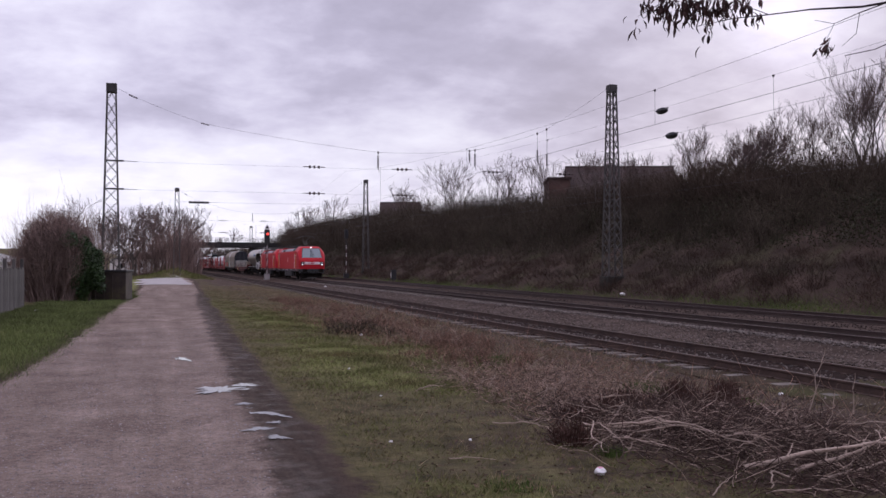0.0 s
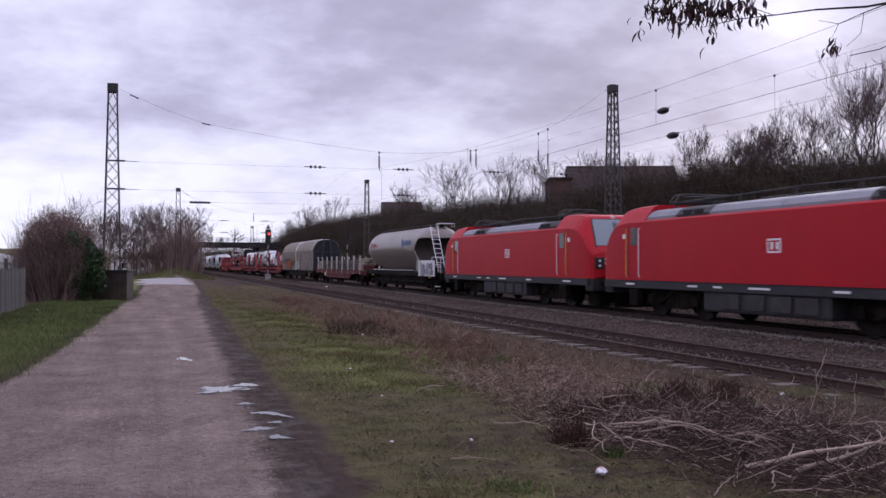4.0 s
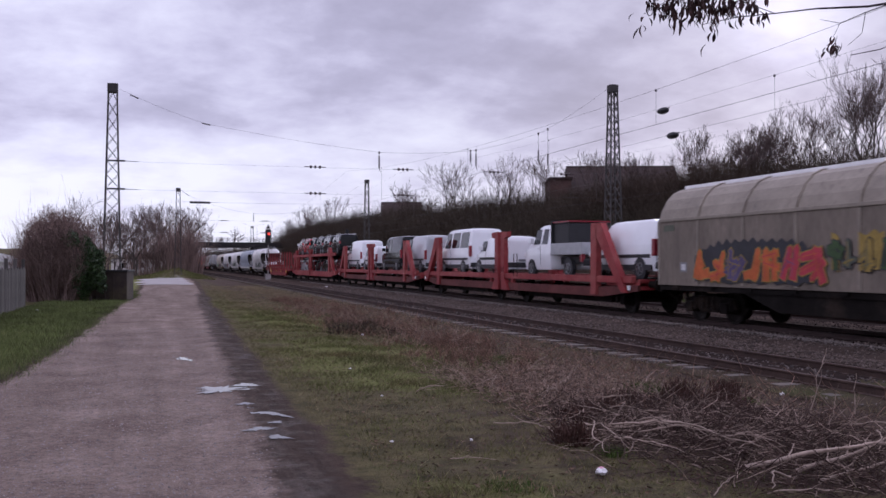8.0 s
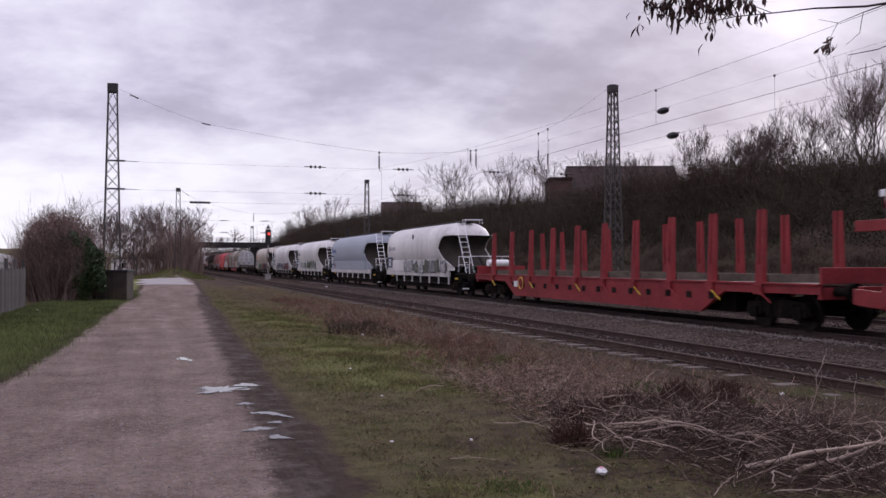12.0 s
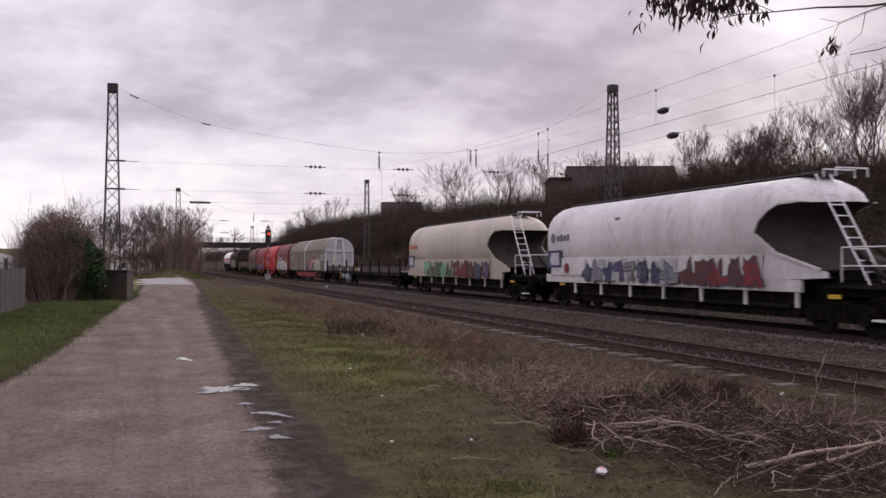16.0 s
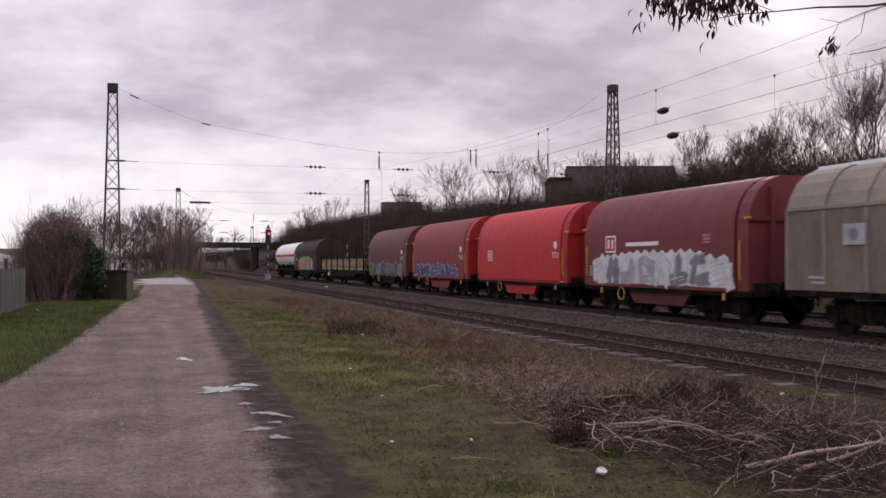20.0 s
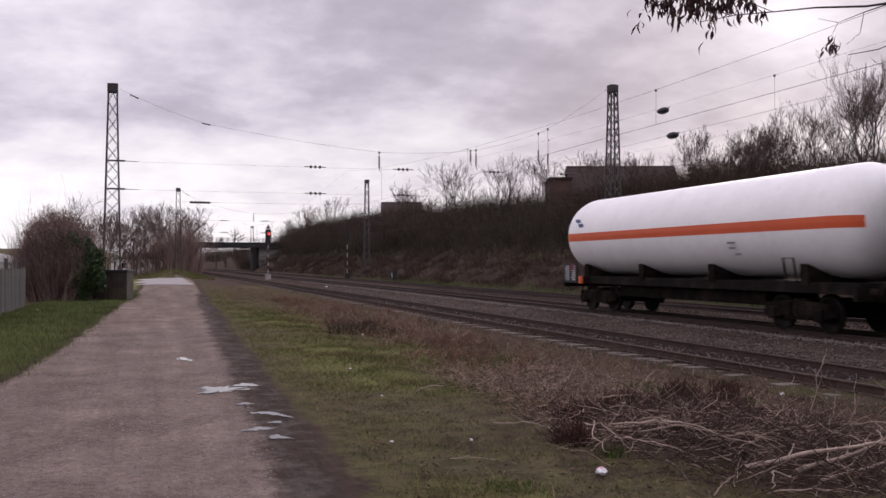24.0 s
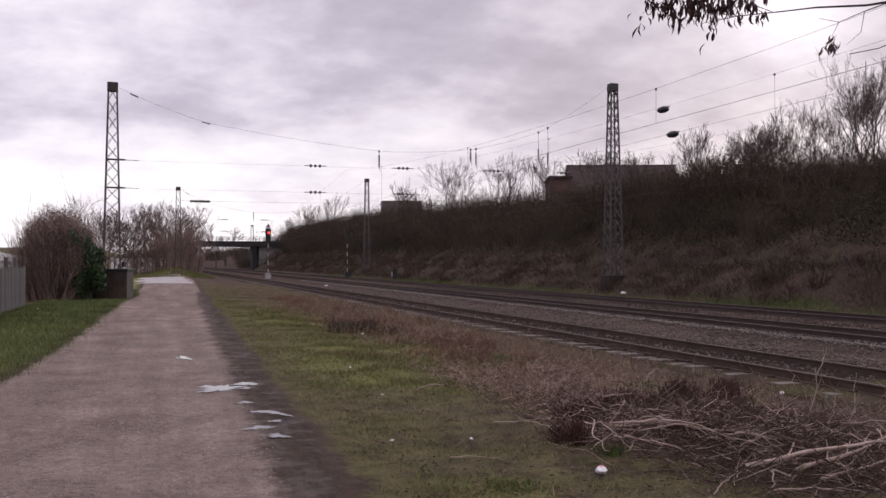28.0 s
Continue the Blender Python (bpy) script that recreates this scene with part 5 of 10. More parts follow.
    part("centre_frame", box(B(), -0.9, 0.9, -half + 0.6, half - 0.6, 0.95, 1.3), MAT_FRAME, v)
    # outlets, pipe and hangers
    for y in np.linspace(-half + 5.0, half - 5.0, 4):
        bm = B()
        loft(bm, [(y - 0.55, [(-0.8, 1.0), (-0.25, 0.5), (0.25, 0.5), (0.8, 1.0)]), (y + 0.55, [(-0.8, 1.0), (-0.25, 0.5), (0.25, 0.5), (0.8, 1.0)])])
        tube(bm, (-1.15, y, 0.55), (1.15, y, 0.55), 0.09, 0.09, 8)
        part("outlet", bm, MAT_FRAME, v)
    part("discharge_pipe", tube(B(), (-1.2, -half + 3.6, 0.62), (-1.2, half - 3.6, 0.62), 0.07, 0.07, 8), MAT_FRAME, v)
    for i in range(7):
        y = -half + 3.2 + i * (2 * half - 6.4) / 6
        part("hanger", box(B(), -1.36, -1.30, y - 0.06, y + 0.06, 0.62, 1.02), sill_paint, v)
    # walkway, rails and hatches along the top
    bm = B()
    box(bm, -0.42, 0.42, -half + 3.5, half - 1.0, 4.15, 4.19)
    for i in range(6):
        y = -half + 4.2 + i * (2 * half - 6.4) / 5
        tube(bm, (0, y, 4.08), (0, y, 4.24), 0.28, 0.26, 14)
    part("walkway", bm, MAT_STEEL, v, "narrow roof walkway with filling hatches")
    bm = B()
    for y in (-half + 2.75, -half + 3.2):
        pipe(bm, [(-0.5, y, 4.0), (-0.5, y, 4.22), (0.5, y, 4.22), (0.5, y, 4.0)], 0.02, 5)
    for s in (-0.95, -0.5):
        pipe(bm, [(s, -half + 2.95, 4.05), (s - 0.05, -half + 2.5, 3.4), (s - 0.1, -half + 1.0, 1.25)], 0.022, 5)
    for i in range(9):
        z = 1.55 + 0.28 * i
        yz = -half + 1.0 + 1.5 * (z - 1.25) / 2.15
        tube(bm, (-1.03, yz, z), (-0.58, yz, z), 0.016, 0.016, 5)
    part("ladder", bm, MAT_STRIPE, v, "pale end ladder")
    bm = B()
    for s in (-1.25, 1.25):
        pipe(bm, [(s, -L / 2 + 0.7, 1.2), (s, -L / 2 + 0.7, 2.15), (s, -half + 1.7, 2.15), (s, -half + 1.7, 1.3)], 0.02, 5)
        tube(bm, (s, -L / 2 + 0.7, 1.7), (s, -half + 1.7, 1.7), 0.016, 0.016, 5)
    tube(bm, (-1.25, -L / 2 + 0.7, 2.15), (1.25, -L / 2 + 0.7, 2.15), 0.018, 0.018, 5)
    part("platform_railing", bm, MAT_STRIPE, v)
    part("step", box(B(), -1.42, -1.2, -L / 2 + 0.9, -L / 2 + 1.3, 0.42, 0.47), MAT_STRIPE, v)
    part("air_tank", tube(B(), (-0.5, half - 0.6, 1.42), (0.5, half - 0.6, 1.42), 0.2, 0.2, 12), MAT_STRIPE, v)
    for y in (-L / 2 + 2.7, L / 2 - 2.7):
        bogie(v, y, 1.8)
        part("bogie_lifting_eye", box(B(), -1.36, -1.3, y - 0.3, y + 0.1, 0.90, 1.0), MAT_YELLOW, v)
    ends(v, L, MAT_FRAME)
    for d in decor:
        d(v, half)
    return v


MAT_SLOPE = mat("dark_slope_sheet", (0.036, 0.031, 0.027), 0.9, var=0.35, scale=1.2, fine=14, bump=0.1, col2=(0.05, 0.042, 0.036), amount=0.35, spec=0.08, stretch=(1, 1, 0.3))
SILO_GREY = mat("silo_grey", (0.222, 0.190, 0.160), 0.32, var=0.12, scale=0.6, fine=9, bump=0.05, dirt=(0.25, 0.23, 0.21), stretch=(1, 0.6, 0.4))
SILO_WHITE = mat("silo_white", (0.64, 0.62, 0.60), 0.38, var=0.2, scale=0.6, fine=9, bump=0.05, dirt=(0.34, 0.30, 0.26), stretch=(1, 0.8, 0.3))
SILO_BLUE = mat("silo_blue_grey", (0.30, 0.33, 0.38), 0.5, var=0.08, scale=0.6, fine=9, bump=0.05, dirt=(0.3, 0.32, 0.36), stretch=(1, 0.6, 0.35))
SILO_CREAM = mat("silo_cream", (0.48, 0.42, 0.35), 0.45, var=0.16, scale=0.6, fine=9, bump=0.05, dirt=(0.30, 0.22, 0.16), stretch=(1, 0.8, 0.3))
INK_BLUE = mat("faded_blue_ink", (0.10, 0.14, 0.26), 0.6, var=0.2, scale=3, bump=0)
INK_GREY = mat("faded_grey_ink", (0.17, 0.17, 0.19), 0.6, var=0.2, scale=3, bump=0)
INK_RED = mat("faded_red_ink", (0.34, 0.10, 0.09), 0.6, var=0.2, scale=3, bump=0)
SP = {k: spray(k, c) for k, c in {"black": (0.03, 0.03, 0.035), "white": (0.66, 0.66, 0.66), "green": (0.045, 0.085, 0.028), "mint": (0.17, 0.42, 0.21), "scarlet": (0.42, 0.04, 0.06), "red": (0.20, 0.025, 0.03), "rust": (0.11, 0.035, 0.030), "orange": (0.50, 0.12, 0.03), "yellow": (0.30, 0.21, 0.045),
      "violet": (0.10, 0.075, 0.16), "blue": (0.07, 0.12, 0.24), "grey": (0.22, 0.22, 0.23), "pink": (0.50, 0.20, 0.22), "navy": (0.05, 0.06, 0.11), "olive": (0.10, 0.11, 0.075), "silver": (0.40, 0.40, 0.40), "cream": (0.46, 0.45, 0.30)}.items()}


def plain_logo(y, z, material, s=1.0):
    """The owner's mark as plain shapes: a small triangle-like sign and three blocks."""
    def put(v, half):
        mk = part("owner_mark", tube(B(), (-1.466, half + y + 0.46 * s, z + 0.17 * s), (-1.474, half + y + 0.46 * s, z + 0.17 * s), 0.21 * s, 0.21 * s, 14), material, v, "owner's mark as plain shapes")
        for k in range(4):
            y0 = half + y + 0.1 * s - 0.30 * s * k
            part("mark_block", box(B(), -1.474, -1.466, y0 - 0.24 * s, y0, z + 0.04 * s, z + (0.30 if k % 2 else 0.26) * s), material, mk)
    return put


def dark_placard(y0, y1, z0, z1, red=False):
    def put(v, half):
        p = part("placard", box(B(), -1.474, -1.464, half + y0, half + y1, z0, z1), SP["navy"], v, "dark data placard with small white writing")
        bars(p, -1.477, half + (y0 + y1) / 2, (z0 + z1) / 2, (y1 - y0) * 0.7, (z1 - z0) * 0.7, 6, MAT_STRIPE)
        if red:
            part("warning_disc", tube(B(), (-1.47, half + y0 - 0.5, z0 - 0.02), (-1.49, half + y0 - 0.5, z0 - 0.02), 0.2, 0.2, 16), SP["red"], v)
    return put


def slant_plate(y, z):
    def put(v, half):
        part("slanted_plate", plate(B(), [(y - 0.22, z - 0.3), (y + 0.12, z - 0.3), (y + 0.22, z + 0.3), (y - 0.12, z + 0.3)], (-1.40, -1.378)), INK_GREY, v)
    return put


def side_tag(y0, y1, z0, z1, back, fills, seed, count, x=-1.476):
    def put(v, half):
        graffiti(v, x, y0, y1, z0, z1, SP[back], [SP[k] for k in fills], seed, count)
    return put


silo_wagon(37.96, 57.9, "long grey silo wagon with a dark lower half and white graffiti", SILO_GREY, MAT_FRAME, 0.05, [
    plain_logo(-2.6, 2.95, INK_RED), plain_logo(-11.5, 2.9, INK_BLUE, 1.3), side_tag(-8.4, -5.6, 1.05, 1.9, "white", ("silver", "grey", "black"), 4, 4),
    lambda v, h: part("flank_panel", box(B(), -1.47, -1.40, -8.6, -5.4, 1.02, 1.96), MAT_WHITE, v, "white flank panel covered with writing"),
    # light caught by the sill's top edge, painted as a white strip
    lambda v, h: part("white_line", box(B(), -1.42, -1.40, -4.0, h - 2.6, 1.34, 1.37), MAT_STRIPE, v)])
silo_wagon(210.5, 229.6, "off-white silo wagon with faded green graffiti", SILO_WHITE, SILO_WHITE, 0.7, [
    slant_plate(1.5, 3.3), side_tag(-5.5, 3.4, 1.30, 2.0, "grey", ("olive", "silver", "grey", "olive", "black"), 7, 8), dark_placard(-2.4, -1.2, 1.5, 2.2), plain_logo(-2.2, 2.6, SP["silver"])])
silo_wagon(229.6, 250.1, "blue-grey silo wagon with a white sill", SILO_BLUE, SILO_WHITE, 0.7, [plain_logo(-1.9, 2.68, INK_BLUE, 1.1), dark_placard(-2.2, -0.7, 1.65, 2.5, True)])
silo_wagon(250.1, 270.4, "dirty white silo wagon with olive graffiti on its side", SILO_WHITE, SILO_WHITE, 0.7, [
    plain_logo(-1.9, 2.62, INK_GREY), dark_placard(-2.2, -0.9, 1.6, 2.3), slant_plate(3.6, 2.9), side_tag(-3.8, 1.9, 1.32, 2.15, "olive", ("green", "olive", "grey", "olive", "black"), 11, 5), side_tag(2.4, 6.0, 1.36, 1.95, "grey", ("silver", "olive", "grey"), 12, 4)])
silo_wagon(270.4, 291.2, "white silo wagon with dark blue and red graffiti", SILO_WHITE, SILO_WHITE, 0.7, [
    plain_logo(-1.9, 2.62, INK_GREY), dark_placard(-2.2, -0.9, 1.6, 2.3, True), slant_plate(2.9, 3.1), side_tag(-1.0, 5.6, 1.08, 2.0, "silver", ("navy", "navy", "violet", "grey", "black"), 21, 8, -1.478), side_tag(-5.2, -1.2, 1.08, 2.0, "rust", ("rust", "red", "navy", "rust", "navy"), 22, 5, -1.478)])
silo_wagon(291.2, 312.7, "cream silo wagon with green and rust-red graffiti", SILO_CREAM, SILO_CREAM, 0.7, [
    plain_logo(-1.9, 2.62, SP["orange"]), dark_placard(-2.2, -0.9, 1.55, 2.25), slant_plate(2.4, 3.0), side_tag(0.2, 5.6, 1.08, 1.95, "green", ("green", "olive", "green", "mint", "olive", "silver"), 31, 5, -1.478), side_tag(-5.5, 0.0, 1.08, 2.0, "rust", ("rust", "red", "violet", "navy", "rust", "black"), 32, 5, -1.478)])


# ---- stake wagons and flats ----
WAGON_RED = mat("wagon_red", (0.24, 0.030, 0.034), 0.65, var=0.22, scale=0.9, fine=12, bump=0.1, dirt=(0.20, 0.06, 0.05), spec=0.25)
WAGON_DULL = mat("wagon_dull_red", (0.125, 0.040, 0.036), 0.75, var=0.3, scale=0.9, fine=12, bump=0.1, dirt=(0.07, 0.045, 0.04), spec=0.2)
CARRIER_RED = mat("carrier_red", (0.25, 0.034, 0.036), 0.6, var=0.2, scale=0.8, fine=12, bump=0.08, col2=(0.33, 0.085, 0.075), amount=0.45, dirt=(0.15, 0.04, 0.038), spec=0.25)
BOARD_GREY = mat("drop_side_grey", (0.062, 0.048, 0.048), 0.75, var=0.3, scale=1.5, fine=14, bump=0.1, col2=(0.12, 0.075, 0.045), amount=0.3)
DECK_WOOD = mat("deck_planks", (0.12, 0.095, 0.075), 0.9, var=0.35, scale=2, fine=18, bump=0.3)
PALE_STEEL = mat("pale_stake", (0.50, 0.46, 0.42), 0.6, 0.2, var=0.2, scale=2, fine=14, bump=0.1)
BAR_STEEL = mat("stacked_bars", (0.046, 0.034, 0.028), 0.7, 0.2, var=0.35, scale=0.8, fine=12, bump=0.15, objrand=0.35)
LATH = mat("spacer_wood", (0.42, 0.36, 0.28), 0.85, var=0.25, scale=3, fine=20, bump=0.2, objrand=0.2)
TIMBER = mat("sawn_timber", (0.30, 0.22, 0.14), 0.85, var=0.25, scale=1.5, fine=18, bump=0.2, objrand=0.3)


def stake_wagon(a, b, label, paint, stake_paint, count, top, belly=0.35, double=True, margin=1.1):
    v, L = vehicle("stake_wagon", a, b, label, "stake wagon")
    h = L / 2 - 0.62
    part("deck", box(B(), -1.3, 1.3, -h, h, 1.16, 1.24), DECK_WOOD, v, "planked wagon deck")
    for s in (-1, 1):
        x0, x1 = sorted((s * 1.36, s * 1.24))
        hb = h - 4.6
        part("side_sill", plate(B(), [(-h, 1.24), (-h, 0.98), (-hb - 0.6, 0.96), (-hb + 0.6, belly), (hb - 0.6, belly), (hb + 0.6, 0.96), (h, 0.98), (h, 1.24)], (x0, x1)), paint, v, "deep fish-bellied side sill")
        part("sill_lip", box(B(), min(s * 1.24, s * 1.42), max(s * 1.24, s * 1.42), -h, h, 1.205, 1.25), paint, v)
    bm = B()
    for i in range(int(2 * (h - 4) / 1.2)):
        y = -h + 4.6 + 1.2 * i
        box(bm, -1.372, -1.358, y - 0.14, y + 0.14, 0.72, 0.92)
    part("sill_pockets", bm, MAT_FRAME, v)
    # dark filler for gear and shade below the deck, shuts out light gaps
    part("centre_gear", box(B(), -0.95, 0.95, -h + 4, h - 4, 0.36, 1.1), MAT_BOGIE, v)
    for e in (-1, 1):
        part("bulkhead", box(B(), -1.3, 1.3, min(e * h, e * (h - 0.1)), max(e * h, e * (h - 0.1)), 1.24, 1.66, 0.02), paint, v, "low end board")
    step = (2 * h - 2 * margin) / (count - 1)
    for i in range(count):
        y = -h + margin + step * i
        for s in (-1, 1):
            bm = B()
            if double:
                for o in (-0.11, 0.11):
                    loft(bm, [(y + o - 0.045, [(s * 1.40, 0.95), (s * 1.24, 0.95), (s * 1.22, top), (s * 1.30, top)]), (y + o + 0.045, [(s * 1.40, 0.95), (s * 1.24, 0.95), (s * 1.22, top), (s * 1.30, top)])])
                box(bm, min(s * 1.24, s * 1.38), max(s * 1.24, s * 1.38), y - 0.11, y + 0.11, 1.2, 1.75)
            else:
                box(bm, min(s * 1.27, s * 1.37), max(s * 1.27, s * 1.37), y - 0.045, y + 0.045, 0.92, top)
            if double:
                box(bm, min(s * 1.34, s * 1.46), max(s * 1.34, s * 1.46), y - 0.17, y + 0.17, 0.92, 1.2, 0.02)
            part("stake", bm, stake_paint, v, "upright steel stake")
            if double and s < 0:
                part("lashing_tail", beam(B(), (-1.44, y - 0.1, 1.0), (-1.48, y - 0.62, 0.72), 0.035), MAT_YELLOW if i % 2 else stake_paint, v)
    if double:
        for i in range(count):
            y = -h + margin + step * i
            part("bolster", box(B(), -1.15, 1.15, y - 0.12, y + 0.12, 1.24, 1.46), DECK_WOOD, v)
        part("air_tank", tube(B(), (-0.9, h - 0.45, 1.8), (0.2, h - 0.45, 1.8), 0.17, 0.17, 12), MAT_STRIPE, v)
    part("handwheel", pipe(B(), [(-1.45, 0.9 + h - 7 + 0.26 * math.cos(k * 0.5236), 0.9 + 0.26 * math.sin(k * 0.5236)) for k in range(13)], 0.022, 5), MAT_YELLOW, v)
    part("label_plate", box(B(), -1.425, -1.375, h - 5.6, h - 5.25, 0.72, 0.98), MAT_STRIPE, v)
    for y in (-L / 2 + 2.6, L / 2 - 2.6):
        bogie(v, y, 1.8)
    ends(v, L, paint)
    return v, h, step


def ride(ob, q, dx=0.0, dz=0.0):
    RIDERS.append((ob, q, dx, dz))
    return ob


def bar_load(name, label, q, length, layers, width, z, material, lath, seed, h=0.14, per=7):
    """Long bars in layers with laths between, resting on the wagon."""
    rnd = random.Random(seed)
    t = thing(name, label, "load", "loads on the wagons")
    zz = 0.0
    for k in range(layers):
        for i in range(per):
            w = width / per
            off = rnd.uniform(-0.35, 0.35)
            x = -width / 2 + w * (i + 0.5)
            part("bar", box(B(), x - w * 0.44, x + w * 0.44, -length / 2 + off, length / 2 + off, zz, zz + h), material, t)
        zz += h
        if k < layers - 1:
            for y in np.linspace(-length / 2 + 0.6, length / 2 - 0.6, 8):
                part("lath", box(B(), -width / 2 - 0.03, width / 2 + 0.03, y - 0.04, y + 0.04, zz, zz + 0.045), lath, t)
            zz += 0.045
    return ride(t, q, 0.0, z)


stake_wagon(57.9, 80.3, "dull red stake wagon loaded with long steel bars", WAGON_DULL, PALE_STEEL, 9, 2.42, 0.55, False)
bar_load("bar_stack", "long dark steel bars stacked in layers with wooden laths", 69.6, 16.6, 5, 2.3, 1.245, BAR_STEEL, LATH, 2)
bar_load("short_bar_stack", "short pale sawn bars stacked crosswise at the wagon end", 78.6, 1.1, 5, 2.3, 1.245, LATH, LATH, 5, 0.12, 6)
bar_load("short_bar_stack", "pale planks stacked at the leading wagon end", 60.0, 2.2, 6, 2.3, 1.245, LATH, DECK_WOOD, 6, 0.12, 6)
stake_wagon(184.1, 210.5, "empty red stake wagon with tall double stakes", WAGON_RED, WAGON_RED, 10, 3.24, 0.32, True, 2.38)
stake_wagon(411.7, 433.6, "dark stake wagon loaded with stacked sawn timber", MAT_FRAME, MAT_FRAME, 8, 2.55, 0.7, False)
bar_load("timber_stack", "sawn brown timber stacked in layers on a wagon", 423.0, 18.6, 5, 2.4, 1.245, TIMBER, LATH, 9, 0.15, 6)


def drop_side_flat(a, b):
    v, L = vehicle("flat_wagon", a, b, "long empty flat wagon with low blue-grey drop sides", "flat wagon")
    h = L / 2 - 0.62
    part("deck", box(B(), -1.3, 1.3, -h, h, 1.14, 1.22), DECK_WOOD, v, "worn planked deck")
    n = 9
    step = 2 * h / n
    for i in range(n):
        y0, y1 = -h + step * i + 0.1, -h + step * (i + 1) - 0.1
        for s in (-1, 1):
            part("drop_side", box(B(), min(s * 1.33, s * 1.38), max(s * 1.33, s * 1.38), y0, y1, 1.16, 1.54, 0.01), BOARD_GREY, v, "low steel drop side")
    for i in range(n + 1):
        y = min(max(-h + step * i, -h + 0.1), h - 0.1)
        for s in (-1, 1):
            part("stake", box(B(), min(s * 1.35, s * 1.46), max(s * 1.35, s * 1.46), y - 0.07, y + 0.07, 0.85, 1.72 if i % 3 else 2.1), MAT_FRAME, v, "short dark stake")
    for s in (-1, 1):
        part("side_sill", box(B(), min(s * 1.2, s * 1.36), max(s * 1.2, s * 1.36), -h, h, 0.92, 1.16), MAT_FRAME, v)
    part("centre_gear", box(B(), -0.9, 0.9, -h + 4, h - 4, 0.45, 1.1), MAT_BOGIE, v)
    part("brake_box", box(B(), -1.45, -1.1, h - 9.6, h - 8.7, 0.45, 0.95, 0.02), mat("box_grey", (0.30, 0.31, 0.34), 0.6, var=0.15, bump=0.05), v, "pale grey equipment box")
    part("brake_box", box(B(), -1.42, -1.1, h - 7.7, h - 6.9, 0.6, 0.95, 0.02), MATS["box_grey"], v, "pale grey equipment box")
    part("handwheel", pipe(B(), [(-1.48, h - 6.6 + 0.27 * math.cos(k * 0.5236), 0.75 + 0.27 * math.sin(k * 0.5236)) for k in range(13)], 0.022, 5), MAT_YELLOW, v)
    for y, m in ((h - 9.2, MAT_STRIPE), (h - 13.5, MAT_STRIPE), (h - 6.0, MAT_STRIPE), (h - 12.6, MAT_YELLOW)):
        part("label_plate", box(B(), -1.392, -1.38, y - 0.16, y + 0.16, 1.2, 1.42), m, v)
    part("end_rail", pipe(B(), [(-0.9, h - 0.3, 1.2), (-0.9, h - 0.3, 2.2), (-0.75, h - 0.3, 2.2), (-0.75, h - 0.3, 1.2)], 0.025, 5), MAT_YELLOW, v)
    for y in (-L / 2 + 2.6, L / 2 - 2.6):
        bogie(v, y, 1.8)
    ends(v, L, MAT_FRAME)


drop_side_flat(312.7, 340.2)


# ---- covered wagons ----
WALL_GREY = mat("wagon_wall_grey", (0.192, 0.160, 0.127), 0.75, 0.05, var=0.3, scale=0.9, fine=9, bump=0.06, dirt=(0.10, 0.085, 0.07), stretch=(1, 1.2, 0.35))
ROOF_PALE = mat("wagon_roof_grey", (0.265, 0.228, 0.184), 0.7, 0.05, var=0.18, scale=0.7, fine=9, bump=0.05, dirt=(0.14, 0.12, 0.10))
WALL_BROWN = mat("wagon_wall_brown", (0.034, 0.023, 0.019), 0.75, var=0.25, scale=0.7, fine=9, bump=0.06, dirt=(0.04, 0.03, 0.028), stretch=(1, 1.2, 0.35))
ROOF_BROWN = mat("wagon_roof_brown", (0.052, 0.031, 0.026), 0.75, var=0.25, scale=0.7, fine=9, bump=0.06)
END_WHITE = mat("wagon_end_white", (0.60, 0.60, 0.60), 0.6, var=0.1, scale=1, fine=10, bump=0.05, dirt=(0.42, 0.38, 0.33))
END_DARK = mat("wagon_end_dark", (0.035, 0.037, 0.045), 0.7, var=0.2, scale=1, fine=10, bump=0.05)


# recess shade put into the colour: darker copies of the white and dark ends
END_RECESS_SHADE = {"wagon_end_white": mat("wagon_end_white_shaded", (0.40, 0.40, 0.40), 0.65, var=0.14, scale=1, fine=10, bump=0.05, dirt=(0.26, 0.23, 0.20)), "wagon_end_dark": mat("wagon_end_dark_shaded", (0.018, 0.019, 0.024), 0.75, var=0.2, scale=1, fine=10, bump=0.05), "wagon_wall_brown": WALL_BROWN}


